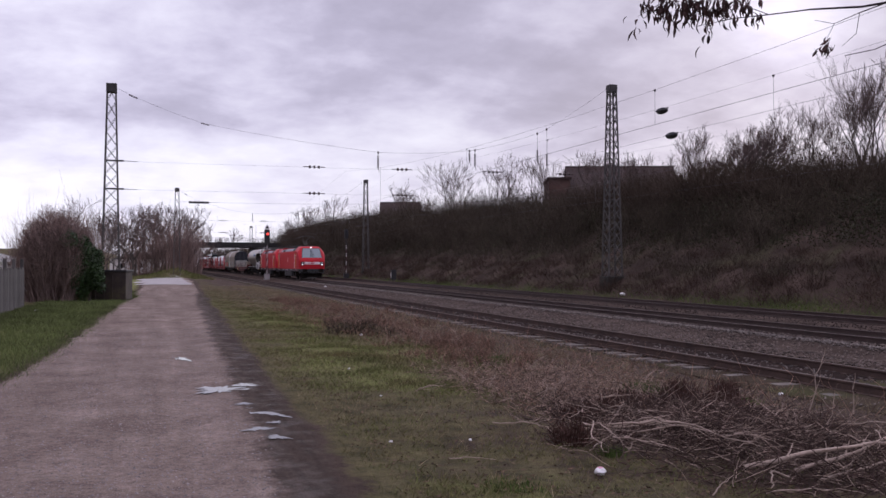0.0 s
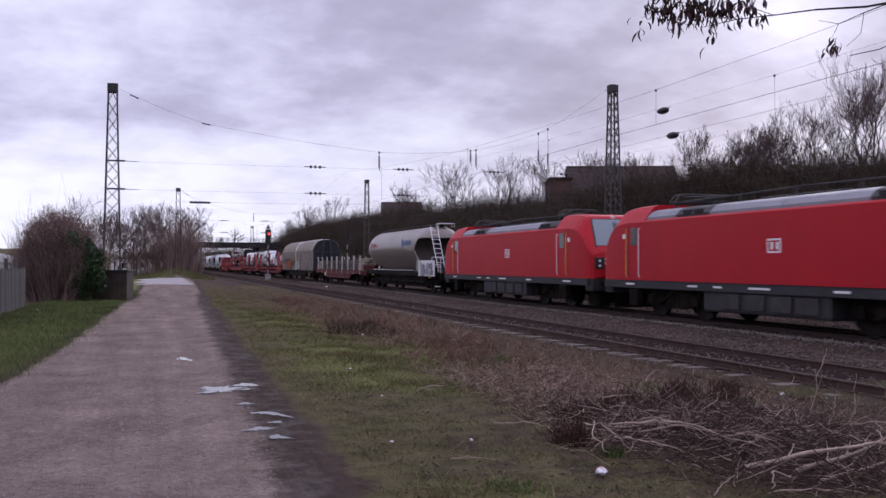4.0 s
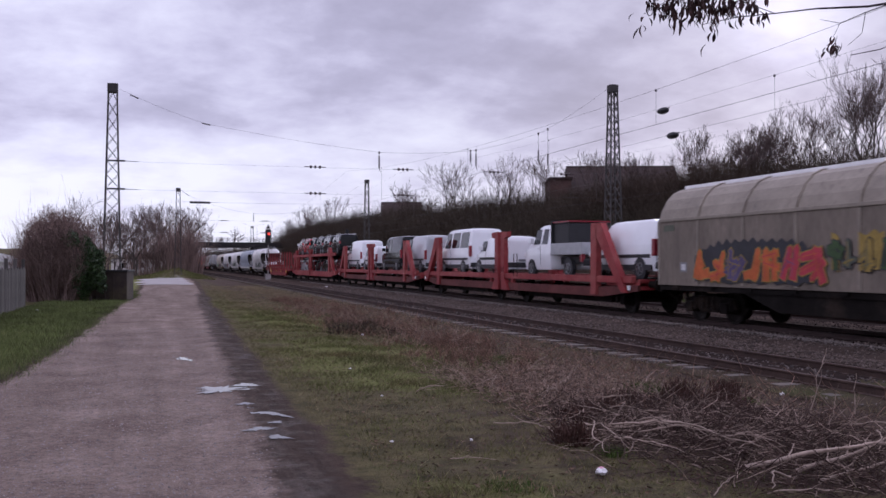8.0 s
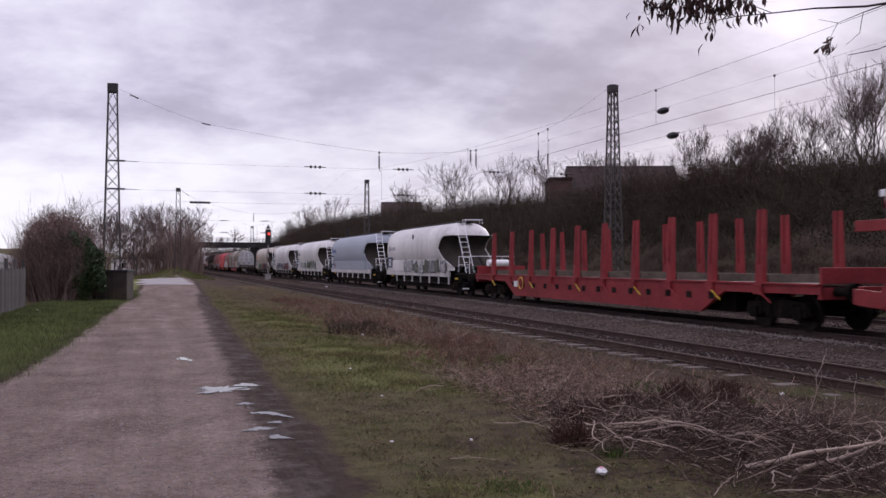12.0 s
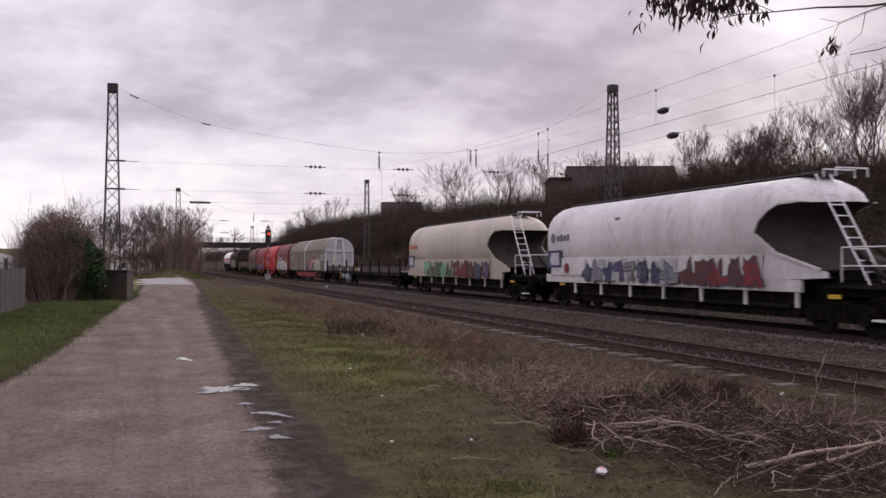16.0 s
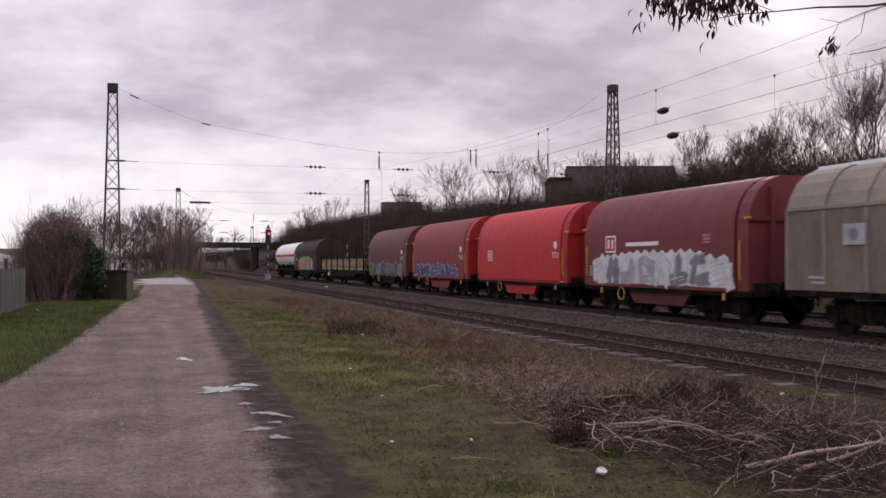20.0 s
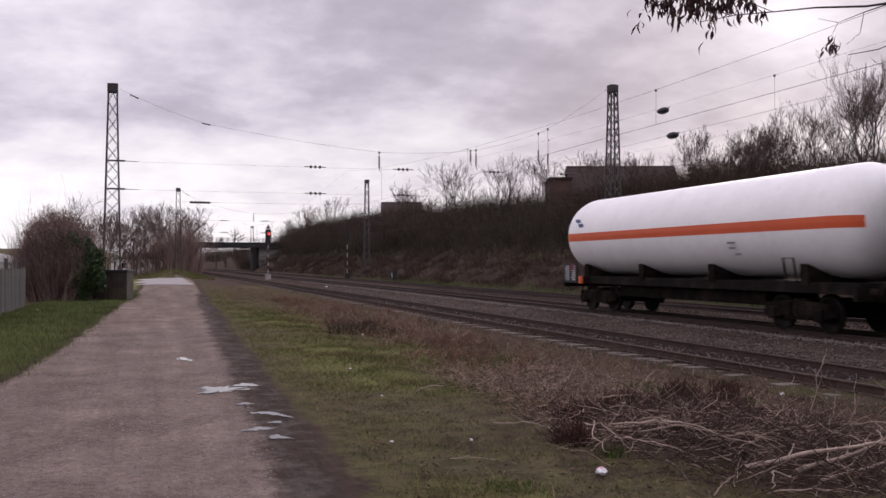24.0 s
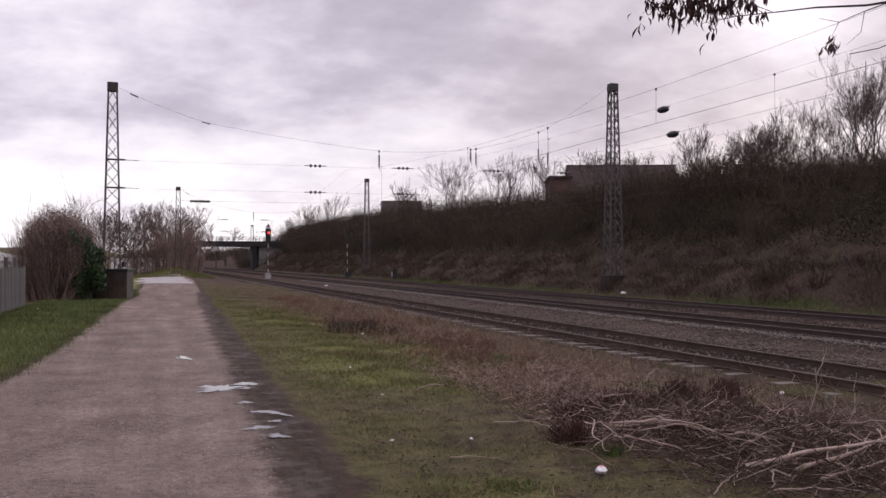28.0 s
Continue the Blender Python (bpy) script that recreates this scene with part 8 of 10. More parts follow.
# thick bushes along the top of the bank
pl, sz = [], []
for _ in range(260):
    x, y = rs.uniform(36.5, 42.0), rs.uniform(33, 76)
    pl.append((x, y, float(ground_z(x, y))))
    sz.append(rs.uniform(0.7, 1.25) * (1.0 + 0.42 * float(smooth01(y, 38, 58))))
for _ in range(330):
    x, y = rs.uniform(34.0, 43.0), 76 + 190 * rs.rand() ** 1.1
    if 78 < y < 106:
        continue
    pl.append((x, y, float(ground_z(x, y))))
    sz.append(rs.uniform(0.8, 1.4) * (1.0 + 0.9 * float(smooth01(y, 110, 220))))
thicket("bank_top_bushes", "dense reddish-brown bushes along the top of the bank", pl, sz, TB, mat("bush_twigs", (0.064, 0.047, 0.036), 0.95, var=0.35, scale=0.3, fine=6, bump=0.0, spec=0.05, island=0.5), 14, "bushes")
# low brambles and dead grass on the foot of the bank
LOWB = [bush_template(22, 0.9, 0.7, 40 + i, 0.010) for i in range(3)]
pl, sz = [], []
for _ in range(620):
    y = 14 + 210 * rs.rand() ** 1.5
    x = 26.2 + 5.0 * rs.rand()
    pl.append((x, y, float(ground_z(x, y))))
    sz.append(rs.uniform(0.6, 1.3))
thicket("bank_foot_brambles", "low reddish-brown brambles at the foot of the bank", pl, sz, LOWB, mat("foot_bramble", (0.066, 0.044, 0.035), 0.95, var=0.35, scale=0.4, fine=6, bump=0, spec=0.05, island=0.5), 8, "brambles")
# far woods beyond the bridge and behind the houses
pl, sz = [], []
for _ in range(260):
    y = rs.uniform(262, 620)
    side = rs.rand() < 0.6
    x = (28 + 26 * rs.rand()) if side else (7.5 - 30 * rs.rand() - 0.02 * (y - 262))
    pl.append((x, y, 0.0 if not side else 3.0))
    sz.append(rs.uniform(1.6, 3.2))
for _ in range(60):
    pl.append((rs.uniform(25.5, 33), rs.uniform(252, 300), 0.3))
    sz.append(rs.uniform(0.7, 1.5))
for _ in range(120):
    pl.append((rs.uniform(-160, -30), rs.uniform(120, 330), 0.0))
    sz.append(rs.uniform(1.5, 2.8))
TF = [bush_template(14, 3.0, 1.0, 60 + i, 0.035) for i in range(3)]
thicket("far_woods", "far leafless woods along the railway", pl, sz, TF, MAT_TWIG, 9, "woods")


# an unseen belt of scrub on a low rise, added at the eye's back behind the lane to close the place and block low sky
# light
pl, sz = [], []
for _ in range(420):
    y = rs.uniform(-150, 62)
    pl.append((rs.uniform(-24, -17), y, 0.0))
    sz.append(rs.uniform(1.0, 1.7))
thicket("lane_scrub", "unseen leafless scrub added behind the lane to block low sky light", pl, sz, TF, MAT_TWIG, 19, "scrub")
strip("scrub_rise", -150, 62, 2.0, lambda y: -27.0 + 0 * y, lambda y: -17.5 + 0.6 * wob(y, y, 0.4), lambda X, Y: 3.9 * smooth01(-X, 17.5, 21.0) * (1 - smooth01(-X, 24.0, 27.0)) + 0.4 * wob(X, Y, 0.7), MATS["bank_leaf_mould"], "unseen low earth rise added to block low sky light", "bank", 16)


def bare_tree(name, x, y, z, h, seed, label, spread=0.42, depth=6, trunk=0.010, fat=0.011):
    """A trunk with limbs that fork to fine twigs."""
    rs = random.Random(seed)
    thick, fine = [], []

    def grow(p, d, length, r, k):
        q = p + d * length
        (thick if k > 2 else fine).append((*p, *q, r, r * 0.7))
        if k == 0:
            return
        for i in range(rs.choice((2, 2, 3)) if k > 1 else 3):
            f = 1.0 if i == 0 else rs.uniform(0.35, 0.95)
            e = (d + Vector((rs.gauss(0, spread), rs.gauss(0, spread), rs.gauss(0.22, 0.22)))).normalized()
            grow(p + d * length * f, e, length * rs.uniform(0.66, 0.88), max(r * rs.uniform(0.5, 0.68), 0.005), k - 1)

    stems = 1 if rs.random() < 0.5 else 2
    for s in range(stems):
        grow(Vector((0.3 * s, 0.2 * s, -0.2)), Vector((rs.gauss(0, 0.1), rs.gauss(0, 0.1), 1)).normalized(), h * 0.36 * (1 - 0.15 * s), h * trunk * 1.5, depth)
    # bring the crown to its height
    thick, fine = np.array(thick), np.array(fine)
    fit = h / np.percentile(fine[:, 5], 99.5)
    thick[:, :6] *= fit
    fine[:, :6] *= fit
    t = thing(name, label, "tree", "bare trees")
    t.matrix_world = pose(x, y, z)
    v, f = twigs(thick, 5)
    raw("trunk", v, f, MAT_BARK, t)
    fine[:, 6:8] = np.maximum(fine[:, 6:8], fat)
    v, f = twigs(fine, 3)
    raw("crown", v, f, MAT_CROWN, t)
    return t


# along the top of the bank: across, along, height
for i, (x, y, hh) in enumerate(((41.0, 38.5, 7.0), (42.5, 41.5, 7.8), (40.5, 43.5, 8.2), (43.5, 47.0, 9.3), (41.5, 50.5, 7.4), (40.0, 53.0, 5.9), (42.5, 56.0, 6.4), (41.0, 61.0, 7.0), (42.0, 66.0, 5.8), (40.0, 70.0, 5.6), (43.0, 78.0, 7.0), (44.0, 87.0, 8.1), (42.0, 93.0, 7.5), (43.0, 100.0, 8.9), (41.5, 104.0, 9.4), (43.0, 108.0, 9.9), (41.0, 122.0, 10.2), (42.0, 127.0, 10.9), (43.0, 133.0, 10.0), (41.0, 137.0, 7.4), (44.0, 161.0, 10.1), (46.0, 167.0, 10.3), (40.0, 205.0, 10.2), (42.0, 222.0, 11.0), (38.0, 236.0, 10.0), (36.0, 250.0, 8.8), (44.0, 262.0, 11.5), (41.0, 46.5, 6.6), (42.5, 52.0, 7.2), (43.5, 58.5, 7.2), (41.5, 56.0, 5.2), (42.0, 63.5, 5.6), (43.0, 72.0, 6.4), (42.5, 82.0, 7.4), (43.5, 113.0, 9.0), (42.0, 148.0, 8.6), (40.5, 40.5, 6.4), (42.0, 44.8, 7.6), (43.0, 49.0, 7.0), (41.0, 54.5, 5.8), (42.2, 59.5, 6.0), (40.6, 36.5, 6.2), (41.8, 47.5, 5.4))):
    bare_tree("bare_tree", x, y, float(ground_z(x, y)), hh, 100 + i, ("slender leafless tree on top of the bank", "leafless tree standing in the thicket", "twiggy bare tree on the skyline of the bank")[i % 3], 0.38, 7 if y < 80 else 6, 0.0062, 0.0042 + 0.00006 * y)
# on the lane's side, before and beyond the bend
for i, (x, y, hh) in enumerate(((-3.6, 58.0, 5.6), (-4.6, 63.0, 6.0), (-2.6, 66.0, 5.6), (-3.4, 72.0, 6.2), (0.2, 138.0, 10.0), (2.0, 146.0, 9.8), (4.4, 152.0, 10.4), (1.0, 158.0, 10.6), (3.6, 166.0, 11.2), (-3.0, 150.0, 9.0), (5.6, 172.0, 11.4), (-2.0, 128.0, 9.2), (-7.0, 140.0, 9.2))):
    bare_tree("bare_tree", x, y, float(ground_z(x, y)), hh, 200 + i, ("leafless tree beside the lane", "dark leafless tree at the bend of the lane")[i > 3], 0.5, 7, 0.011, 0.006 if y < 100 else 0.016)
for i, (x, y, hh) in enumerate(((17.0, 330.0, 15.0), (23.0, 345.0, 13.0), (27.0, 352.0, 15.0), (12.0, 360.0, 12.0))):
    bare_tree("bare_tree", x, y, 0.0, hh, 300 + i, "far leafless tree beyond the bridge", 0.45, 6, 0.012, 0.04)

# brown hedge beside the lane, as separate shrubs
HB = [bush_template(20, 3.0, 0.7, 70 + i, 0.011, 0.5) for i in range(4)]
for i, (x, y, s) in enumerate(((-5.0, 47.4, 1.85), (-5.05, 48.8, 2.1), (-4.6, 47.1, 2.25), (-4.5, 49.7, 2.35), (-4.0, 46.4, 2.15), (-3.85, 49.5, 2.25), (-3.75, 51.6, 2.0), (-5.3, 53.1, 2.2), (-4.6, 54.0, 2.2), (-3.7, 57.8, 2.1))):
    sh = thing("shrub", "dense leafless brown shrub beside the lane", "shrub", "shrubs beside the lane")
    sh.matrix_world = pose(x, y, float(ground_z(x, y)))
    np.random.seed(50 + i)
    v, f = slivers(scatter(HB, [(0.3 * math.sin(k * 2.4), 0.3 * math.cos(k * 2.4), 0) for k in range(12)], [s * 0.82 * (1.0 - 0.04 * k) for k in range(12)], 90 + i, 0.55))
    raw("branch_work", v, f, MAT_HEDGE, sh)
    # the crown: a dense rounded mass of fine twigs with hollows
    r2 = np.random.RandomState(500 + i)
    k = 6500
    d = r2.normal(size=(k, 3))
    d /= np.linalg.norm(d, axis=1, keepdims=True)
    lump = 0.86 + 0.13 * np.sin(4.1 * d[:, 0] + i) * np.sin(3.7 * d[:, 2] + 2 * i) + 0.12 * np.sin(7 * d[:, 1] + 5 * d[:, 2])
    c = d * (r2.rand(k, 1) ** 0.45) * lump[:, None] * np.array([[0.50, 0.55, 0.98]]) * s
    c[:, 2] = np.maximum(c[:, 2] + 1.06 * s, 0.1 + 0.3 * r2.rand(k))
    e = r2.normal(size=(k, 3)) + d * 0.9 + np.array([[0, 0, 0.5]])
    e *= (0.05 + 0.13 * r2.rand(k, 1)) * s / np.linalg.norm(e, axis=1, keepdims=True)
    v, f = slivers(np.concatenate([c, c + e, np.full((k, 1), 0.011), np.zeros((k, 1))], 1))
    raw("twig_crown", v, f, MAT_HEDGE, sh)["kind"] = "stuff"
for i, (x, y) in enumerate(((1.8, 134.0), (3.6, 137.0), (5.4, 141.0), (0.0, 136.0), (-2.0, 133.0), (4.6, 146.0), (6.2, 150.0), (6.4, 158.0), (5.8, 165.0), (6.6, 180.0), (6.0, 195.0), (5.0, 210.0), (3.0, 222.0), (6.5, 228.0), (0.5, 200.0), (7.0, 240.0), (2.0, 236.0))):
    sh = thing("shrub", "dark leafless shrub at the bend of the lane", "shrub", "shrubs at the bend")
    sh.matrix_world = pose(x, y, float(ground_z(x, y)))
    np.random.seed(80 + i)
    v, f = slivers(scatter(TB, [(0.8 * math.sin(k * 2.4), 0.8 * math.cos(k * 2.4), 0) for k in range(5)], [3.4, 2.9, 2.6, 2.2, 1.8], 130 + i, 0.6))
    raw("branch_work", v, f, MAT_HEDGE, sh)


def leaf_cloud(centre_fn, count, size, seed):
    """Small bent leaves as pairs of triangles."""
    rs = np.random.RandomState(seed)
    P = np.array([centre_fn(rs) for _ in range(count)])
    a = rs.normal(size=(count, 3))
    a /= np.linalg.norm(a, axis=1, keepdims=True)
    b = np.cross(a, rs.normal(size=(count, 3)))
    b /= np.linalg.norm(b, axis=1, keepdims=True)
    s = size * rs.uniform(0.6, 1.3, (count, 1))
    n = np.cross(a, b)
    v = np.stack([P - a * s, P + b * s * 0.5 + n * s * 0.12, P + a * s, P - b * s * 0.5 + n * s * 0.12], 1).reshape(-1, 3)
    i = np.arange(count)[:, None] * 4
    return v, np.concatenate([i, i + 1, i + 2, i + 3], 1)


def ivy_bush(x, y, z, rx, ry, rz, count, seed, label):
    t = thing("evergreen_bush", label, "bush", "evergreen bushes")
    t.matrix_world = pose(x, y, float(ground_z(x, y)))

    def spot(rs):
        d = rs.normal(size=3)
        d /= np.linalg.norm(d)
        k = rs.uniform(0.55, 1.05) * (1 + 0.2 * math.sin(5 * d[0] + 3 * d[2]))
        return (d[0] * rx * k, d[1] * ry * k, z + d[2] * rz * k)

    v, f = leaf_cloud(spot, count, 0.075, seed)
    raw("foliage", v, f, MAT_IVY, t)
    st = [(0.03 * k, 0.05 * k, -0.1, 0.2 * math.sin(k), 0.2 * math.cos(k), z, 0.025, 0.01) for k in range(4)]
    v, f = twigs(st, 5)
    raw("stem", v, f, MAT_BARK, t)


ivy_bush(-2.7, 46.2, 1.62, 0.80, 0.7, 1.30, 6500, 1, "dark evergreen bush beside the lane")
ivy_bush(-3.45, 46.0, 2.95, 0.42, 0.4, 0.42, 380, 2, "ivy growing up through a bare shrub")


def bank_ivy_spot(rs):
    while True:
        x, y = 31.5 + 10.0 * rs.rand(), 18 + 200 * rs.rand() ** 1.5
        k = 0.5 + 0.5 * float(wob(np.float64(x), np.float64(y), 0.55, 3)) + 0.12 * rs.randn()
        if rs.rand() < k:
            return (x, y, float(ground_z(x, y)) + 0.2 + 2.4 * k * rs.rand() * min(1.0, (x - 30.5) / 4))


v, f = leaf_cloud(bank_ivy_spot, 90000, 0.07, 17)
tagged(raw("bank_ivy", v, f, mat("dull_ivy", (0.034, 0.035, 0.018), 0.75, var=0.35, scale=0.3, fine=8, bump=0.0, spec=0.15, island=0.5)), "dull olive ivy and evergreen scrub in the thicket", "ivy", kind="stuff")


# ---- grass, litter and cut wood on the verge ----
def blades(count, place, lo, hi, width, seed, lean=0.5):
    rs = np.random.RandomState(seed)
    np.random.seed(seed)
    P = place(rs, count)
    k = len(P)
    z = ground_z(P[:, 0], P[:, 1])
    ln = rs.uniform(lo, hi, k) * P[:, 2]
    d = rs.normal(0, lean, (k, 2)) * ln[:, None]
    rows = np.stack([P[:, 0], P[:, 1], z - 0.01, P[:, 0] + d[:, 0], P[:, 1] + d[:, 1], z + ln, np.full(k, width) * (0.7 + 0.02 * P[:, 1]), np.zeros(k)], 1)
    return slivers(rows)


def green_place(rs, n):
    x, y = rs.uniform(1.7, 9.0, n), 4.5 + 60 * rs.rand(n) ** 1.6
    dens = 0.9 * grass_cover(x, y) + 0.30 * turf_cover(x, y) + 0.02
    dens = dens * (0.6 + 0.7 * wob(x, y, 2.3, 3) + 0.3 * wob(x, y, 7.0, 1))
    keep = (rs.rand(n) < dens) & (x > lane_right(y) - 0.1 + 0.3 * rs.rand(n))
    return np.stack([x, y, 0.6 + 0.6 * dens.clip(0, 1)], 1)[keep]


v, f = blades(420000, green_place, 0.03, 0.10, 0.0042, 1, 0.7)
tagged(raw("verge_grass", v, f, MAT_GREEN), "short dull green winter grass on the verge", "grass", kind="stuff")


def left_place(rs, n):
    y = 7 + 55 * rs.rand(n) ** 1.3
    x = lane_left(y) - 3.6 * rs.rand(n) ** 1.1 + rs.normal(0.0, 0.14, n)
    return np.stack([x, y, np.full(n, 1.0)], 1)


v, f = blades(90000, left_place, 0.05, 0.15, 0.005, 2)
tagged(raw("lane_side_grass", v, f, mat("fresh_grass", (0.100, 0.122, 0.042), 0.85, var=0.35, scale=0.5, fine=6, bump=0.0, spec=0.15, island=0.45)), "fresh green grass strip along the lane", "grass", kind="stuff")


def mound_place(rs, n):
    x, y = rs.uniform(-2.5, 7.5, n), rs.uniform(112, 160, n)
    return np.stack([x, y, np.full(n, 2.2)], 1)


v, f = blades(16000, mound_place, 0.06, 0.14, 0.01, 3)
tagged(raw("mound_grass", v, f, MAT_GREEN), "green grass on a low mound at the bend", "grass", kind="stuff")


def foot_place(rs, n):
    x, y = rs.uniform(24.9, 27.6, n), 14 + 130 * rs.rand(n) ** 1.4
    keep = rs.rand(n) < (0.10 + 0.3 * wob(x, y, 0.9, 4) + 0.9 * patchy(x, y, ((25.9, 34.0, 1.4, 7.0, 1.0), (25.6, 57.0, 0.8, 9.0, 0.5), (25.6, 85.0, 0.9, 14.0, 0.6))))
    return np.stack([x, y, np.full(n, 1.5)], 1)[keep]


v, f = blades(80000, foot_place, 0.07, 0.18, 0.006, 4)
tagged(raw("bank_foot_grass", v, f, mat("shaded_grass", (0.092, 0.125, 0.036), 0.9, var=0.35, scale=0.5, bump=0, spec=0.1, island=0.4)), "grass at the foot of the railway bank", "grass", kind="stuff")


def slope_place(rs, n):
    x, y = 26.2 + 11.0 * rs.rand(n) ** 1.3, 14 + 200 * rs.rand(n) ** 1.6
    keep = rs.rand(n) < 0.55 + 0.5 * wob(x, y, 0.7, 9)
    return np.stack([x, y, 0.8 + 0.8 * rs.rand(n)], 1)[keep]


v, f = blades(110000, slope_place, 0.10, 0.34, 0.006, 14, 0.9)
v[:, 2] += 0.12
tagged(raw("slope_grass", v, f, mat("slope_dead_grass", (0.080, 0.056, 0.043), 0.95, var=0.35, scale=0.35, fine=6, bump=0, spec=0.05, island=0.45, col2=(0.058, 0.054, 0.030), amount=0.35)), "matted brown dead grass on the slope of the bank", "grass", kind="stuff")


def straw_place(rs, n):
    x, y = rs.uniform(1.8, 9.4, n), 4.5 + 75 * rs.rand(n) ** 1.6
    dens = 0.30 + 0.15 * smooth01(x, 5.2, 7.5) - 0.2 * smooth01(x, 8.0, 9.0) + 0.35 * patchy(x, y, ((3.4, 38.0, 1.2, 20.0, 1.0), (3.8, 14.0, 2.0, 5.0, 0.7), (5.5, 56.0, 2.5, 16.0, 1.4)))
    keep = (rs.rand(n) < dens * (0.4 + 0.6 * smooth01(y, 8, 15)) * (0.6 + 0.5 * wob(x, y, 1.7, 6))) & (x > lane_right(y) - 0.05 + 0.3 * rs.rand(n))
    return np.stack([x, y, 0.8 + 0.9 * smooth01(x, 5.5, 8.0)], 1)[keep]


v, f = blades(190000, straw_place, 0.04, 0.14, 0.003, 5, 0.8)
tagged(raw("dead_verge_grass", v, f, MAT_STRAW), "matted dead grass and stalks on the verge", "grass", kind="stuff")


def weed_place(rs, n):
    x, y = rs.uniform(9.0, 13.4, n), 2 + 60 * rs.rand(n) ** 1.4
    keep = (rs.rand(n) < 0.35 + 0.4 * wob(x, y, 1.1, 2)) & (np.abs(np.abs(x - 10.7) - 0.75) > 0.09)
    return np.stack([x, y, np.full(n, 0.8)], 1)[keep]


v, f = blades(16000, weed_place, 0.03, 0.10, 0.004, 6, 0.7)
tagged(raw("siding_weeds", v, f, mat("dull_weeds", (0.08, 0.075, 0.035), 0.9, var=0.3, scale=0.6, bump=0, spec=0.1, island=0.4)), "dull weeds growing between the siding's sleepers", "weeds", kind="stuff")


def litter_spot(rs):
    y = 4.2 + 40 * rs.rand() ** 1.8
    x = 1.9 + 7.2 * rs.rand()
    return (x, y, float(ground_z(x, y)) + 0.015)


v, f = leaf_cloud(litter_spot, 16000, 0.03, 7)
v[:, 2] = ground_z(v[:, 0], v[:, 1]) + 0.008 + 0.35 * (v[:, 2] - ground_z(v[:, 0], v[:, 1])).clip(0, 0.06)
tagged(raw("leaf_litter", v, f, MAT_LEAF), "dead brown leaves strewn over the verge", "leaf litter", kind="stuff")


def rods(count, place, length, radius, rise, seed, bend=0.25, steps=4):
    """Bent sticks lying about, as rows for twigs()."""
    rnd = random.Random(seed)
    rows = []
    for _ in range(count):
        x, y, lift = place(rnd)
        a, ln, r = rnd.uniform(0, 6.283), rnd.uniform(*length), rnd.uniform(*radius)
        p = Vector((x, y, float(ground_z(x, y)) + lift))
        d = Vector((math.cos(a), math.sin(a), rnd.uniform(*rise))).normalized()
        for k in range(steps):
            q = p + d * ln / steps
            q.z = max(q.z, float(ground_z(q.x, q.y)) + r)
            rows.append((*p, *q, r * (1 - 0.16 * k), r * (1 - 0.16 * (k + 1))))
            p = q
            d = (d + Vector((rnd.gauss(0, bend), rnd.gauss(0, bend), rnd.gauss(-0.05, bend * 0.6)))).normalized()
    return rows


def pile_at(rnd):
    while True:
        x, y = rnd.uniform(3.6, 8.6), rnd.uniform(4.6, 14.5)
        k = math.exp(-((x - 5.8) / 1.3) ** 2 - ((y - 8.3) / 2.0) ** 2)
        if rnd.random() < k - 0.06:
            return x, y, rnd.uniform(0, 0.05 + 0.30 * k)


v, f = twigs(rods(3600, pile_at, (0.08, 0.5), (0.002, 0.006), (-0.15, 0.9), 1, 0.5), 4)
tagged(raw("brushwood", v, f, MAT_DARKSTICK), "tangle of dark cut twigs heaped on the verge", "brushwood", kind="stuff")
v, f = twigs(rods(900, pile_at, (0.15, 0.8), (0.002, 0.0065), (-0.1, 0.7), 2, 0.3, 6), 5)
tagged(raw("pale_brushwood", v, f, MAT_STICK), "paler cut sticks on top of the brushwood", "brushwood", kind="stuff")


def bramble_at(rnd):
    while True:
        x, y = rnd.uniform(4.2, 9.2), 9 + 40 * rnd.random() ** 1.4
        if rnd.random() < 0.2 + float(patchy(np.array([x]), np.array([y]), ((6.2, 25.0, 1.6, 7.0, 1.0), (7.6, 16.0, 1.0, 4.0, 0.8), (7.8, 36.0, 0.9, 8.0, 0.7), (5.2, 13.0, 1.4, 2.5, 0.7)))[0]):
            return x, y, 0.0


v, f = twigs(rods(1500, bramble_at, (0.25, 0.9), (0.003, 0.006), (0.2, 1.6), 3, 0.45), 3)
tagged(raw("dead_brambles", v, f, MAT_BRAMBLE), "reddish-brown dead brambles arching over the verge", "brambles", kind="stuff")


# brambles heaped in clumps between the grass and the siding
pl, sz = [], []
for _ in range(150):
    y = 15 + 34 * rs.rand() ** 1.2
    x = rs.normal(6.4 + 0.03 * (y - 25), 0.9)
    if 4.6 < x < 9.0:
        pl.append((x, y, float(ground_z(x, y))))
        sz.append(rs.uniform(0.22, 0.5))
thicket("bramble_clumps", "low clumps of reddish dead brambles on the verge", pl, sz, LOWB, MAT_BRAMBLE, 21, "brambles")


def heap_at(rnd):
    return rnd.gauss(6.2, 0.6), rnd.uniform(18.5, 36), rnd.uniform(0, 0.15)


v, f = twigs(rods(170, heap_at, (0.25, 0.8), (0.003, 0.006), (0.2, 1.6), 5, 0.4), 4)
tagged(raw("pale_stalks", v, f, MAT_STICK), "pale dry stalks sticking out of the brambles", "stalks", kind="stuff")
pl = [(4.9, 24.0, -0.1), (5.2, 23.6, -0.1), (5.5, 24.3, -0.1), (4.6, 23.4, -0.1), (5.8, 22.6, -0.1)]
thicket("dark_weed_clump", "clump of dark withered weeds on the verge", pl, [0.75, 0.8, 0.7, 0.5, 0.45], LOWB, MAT_TWIG, 22, "weeds")


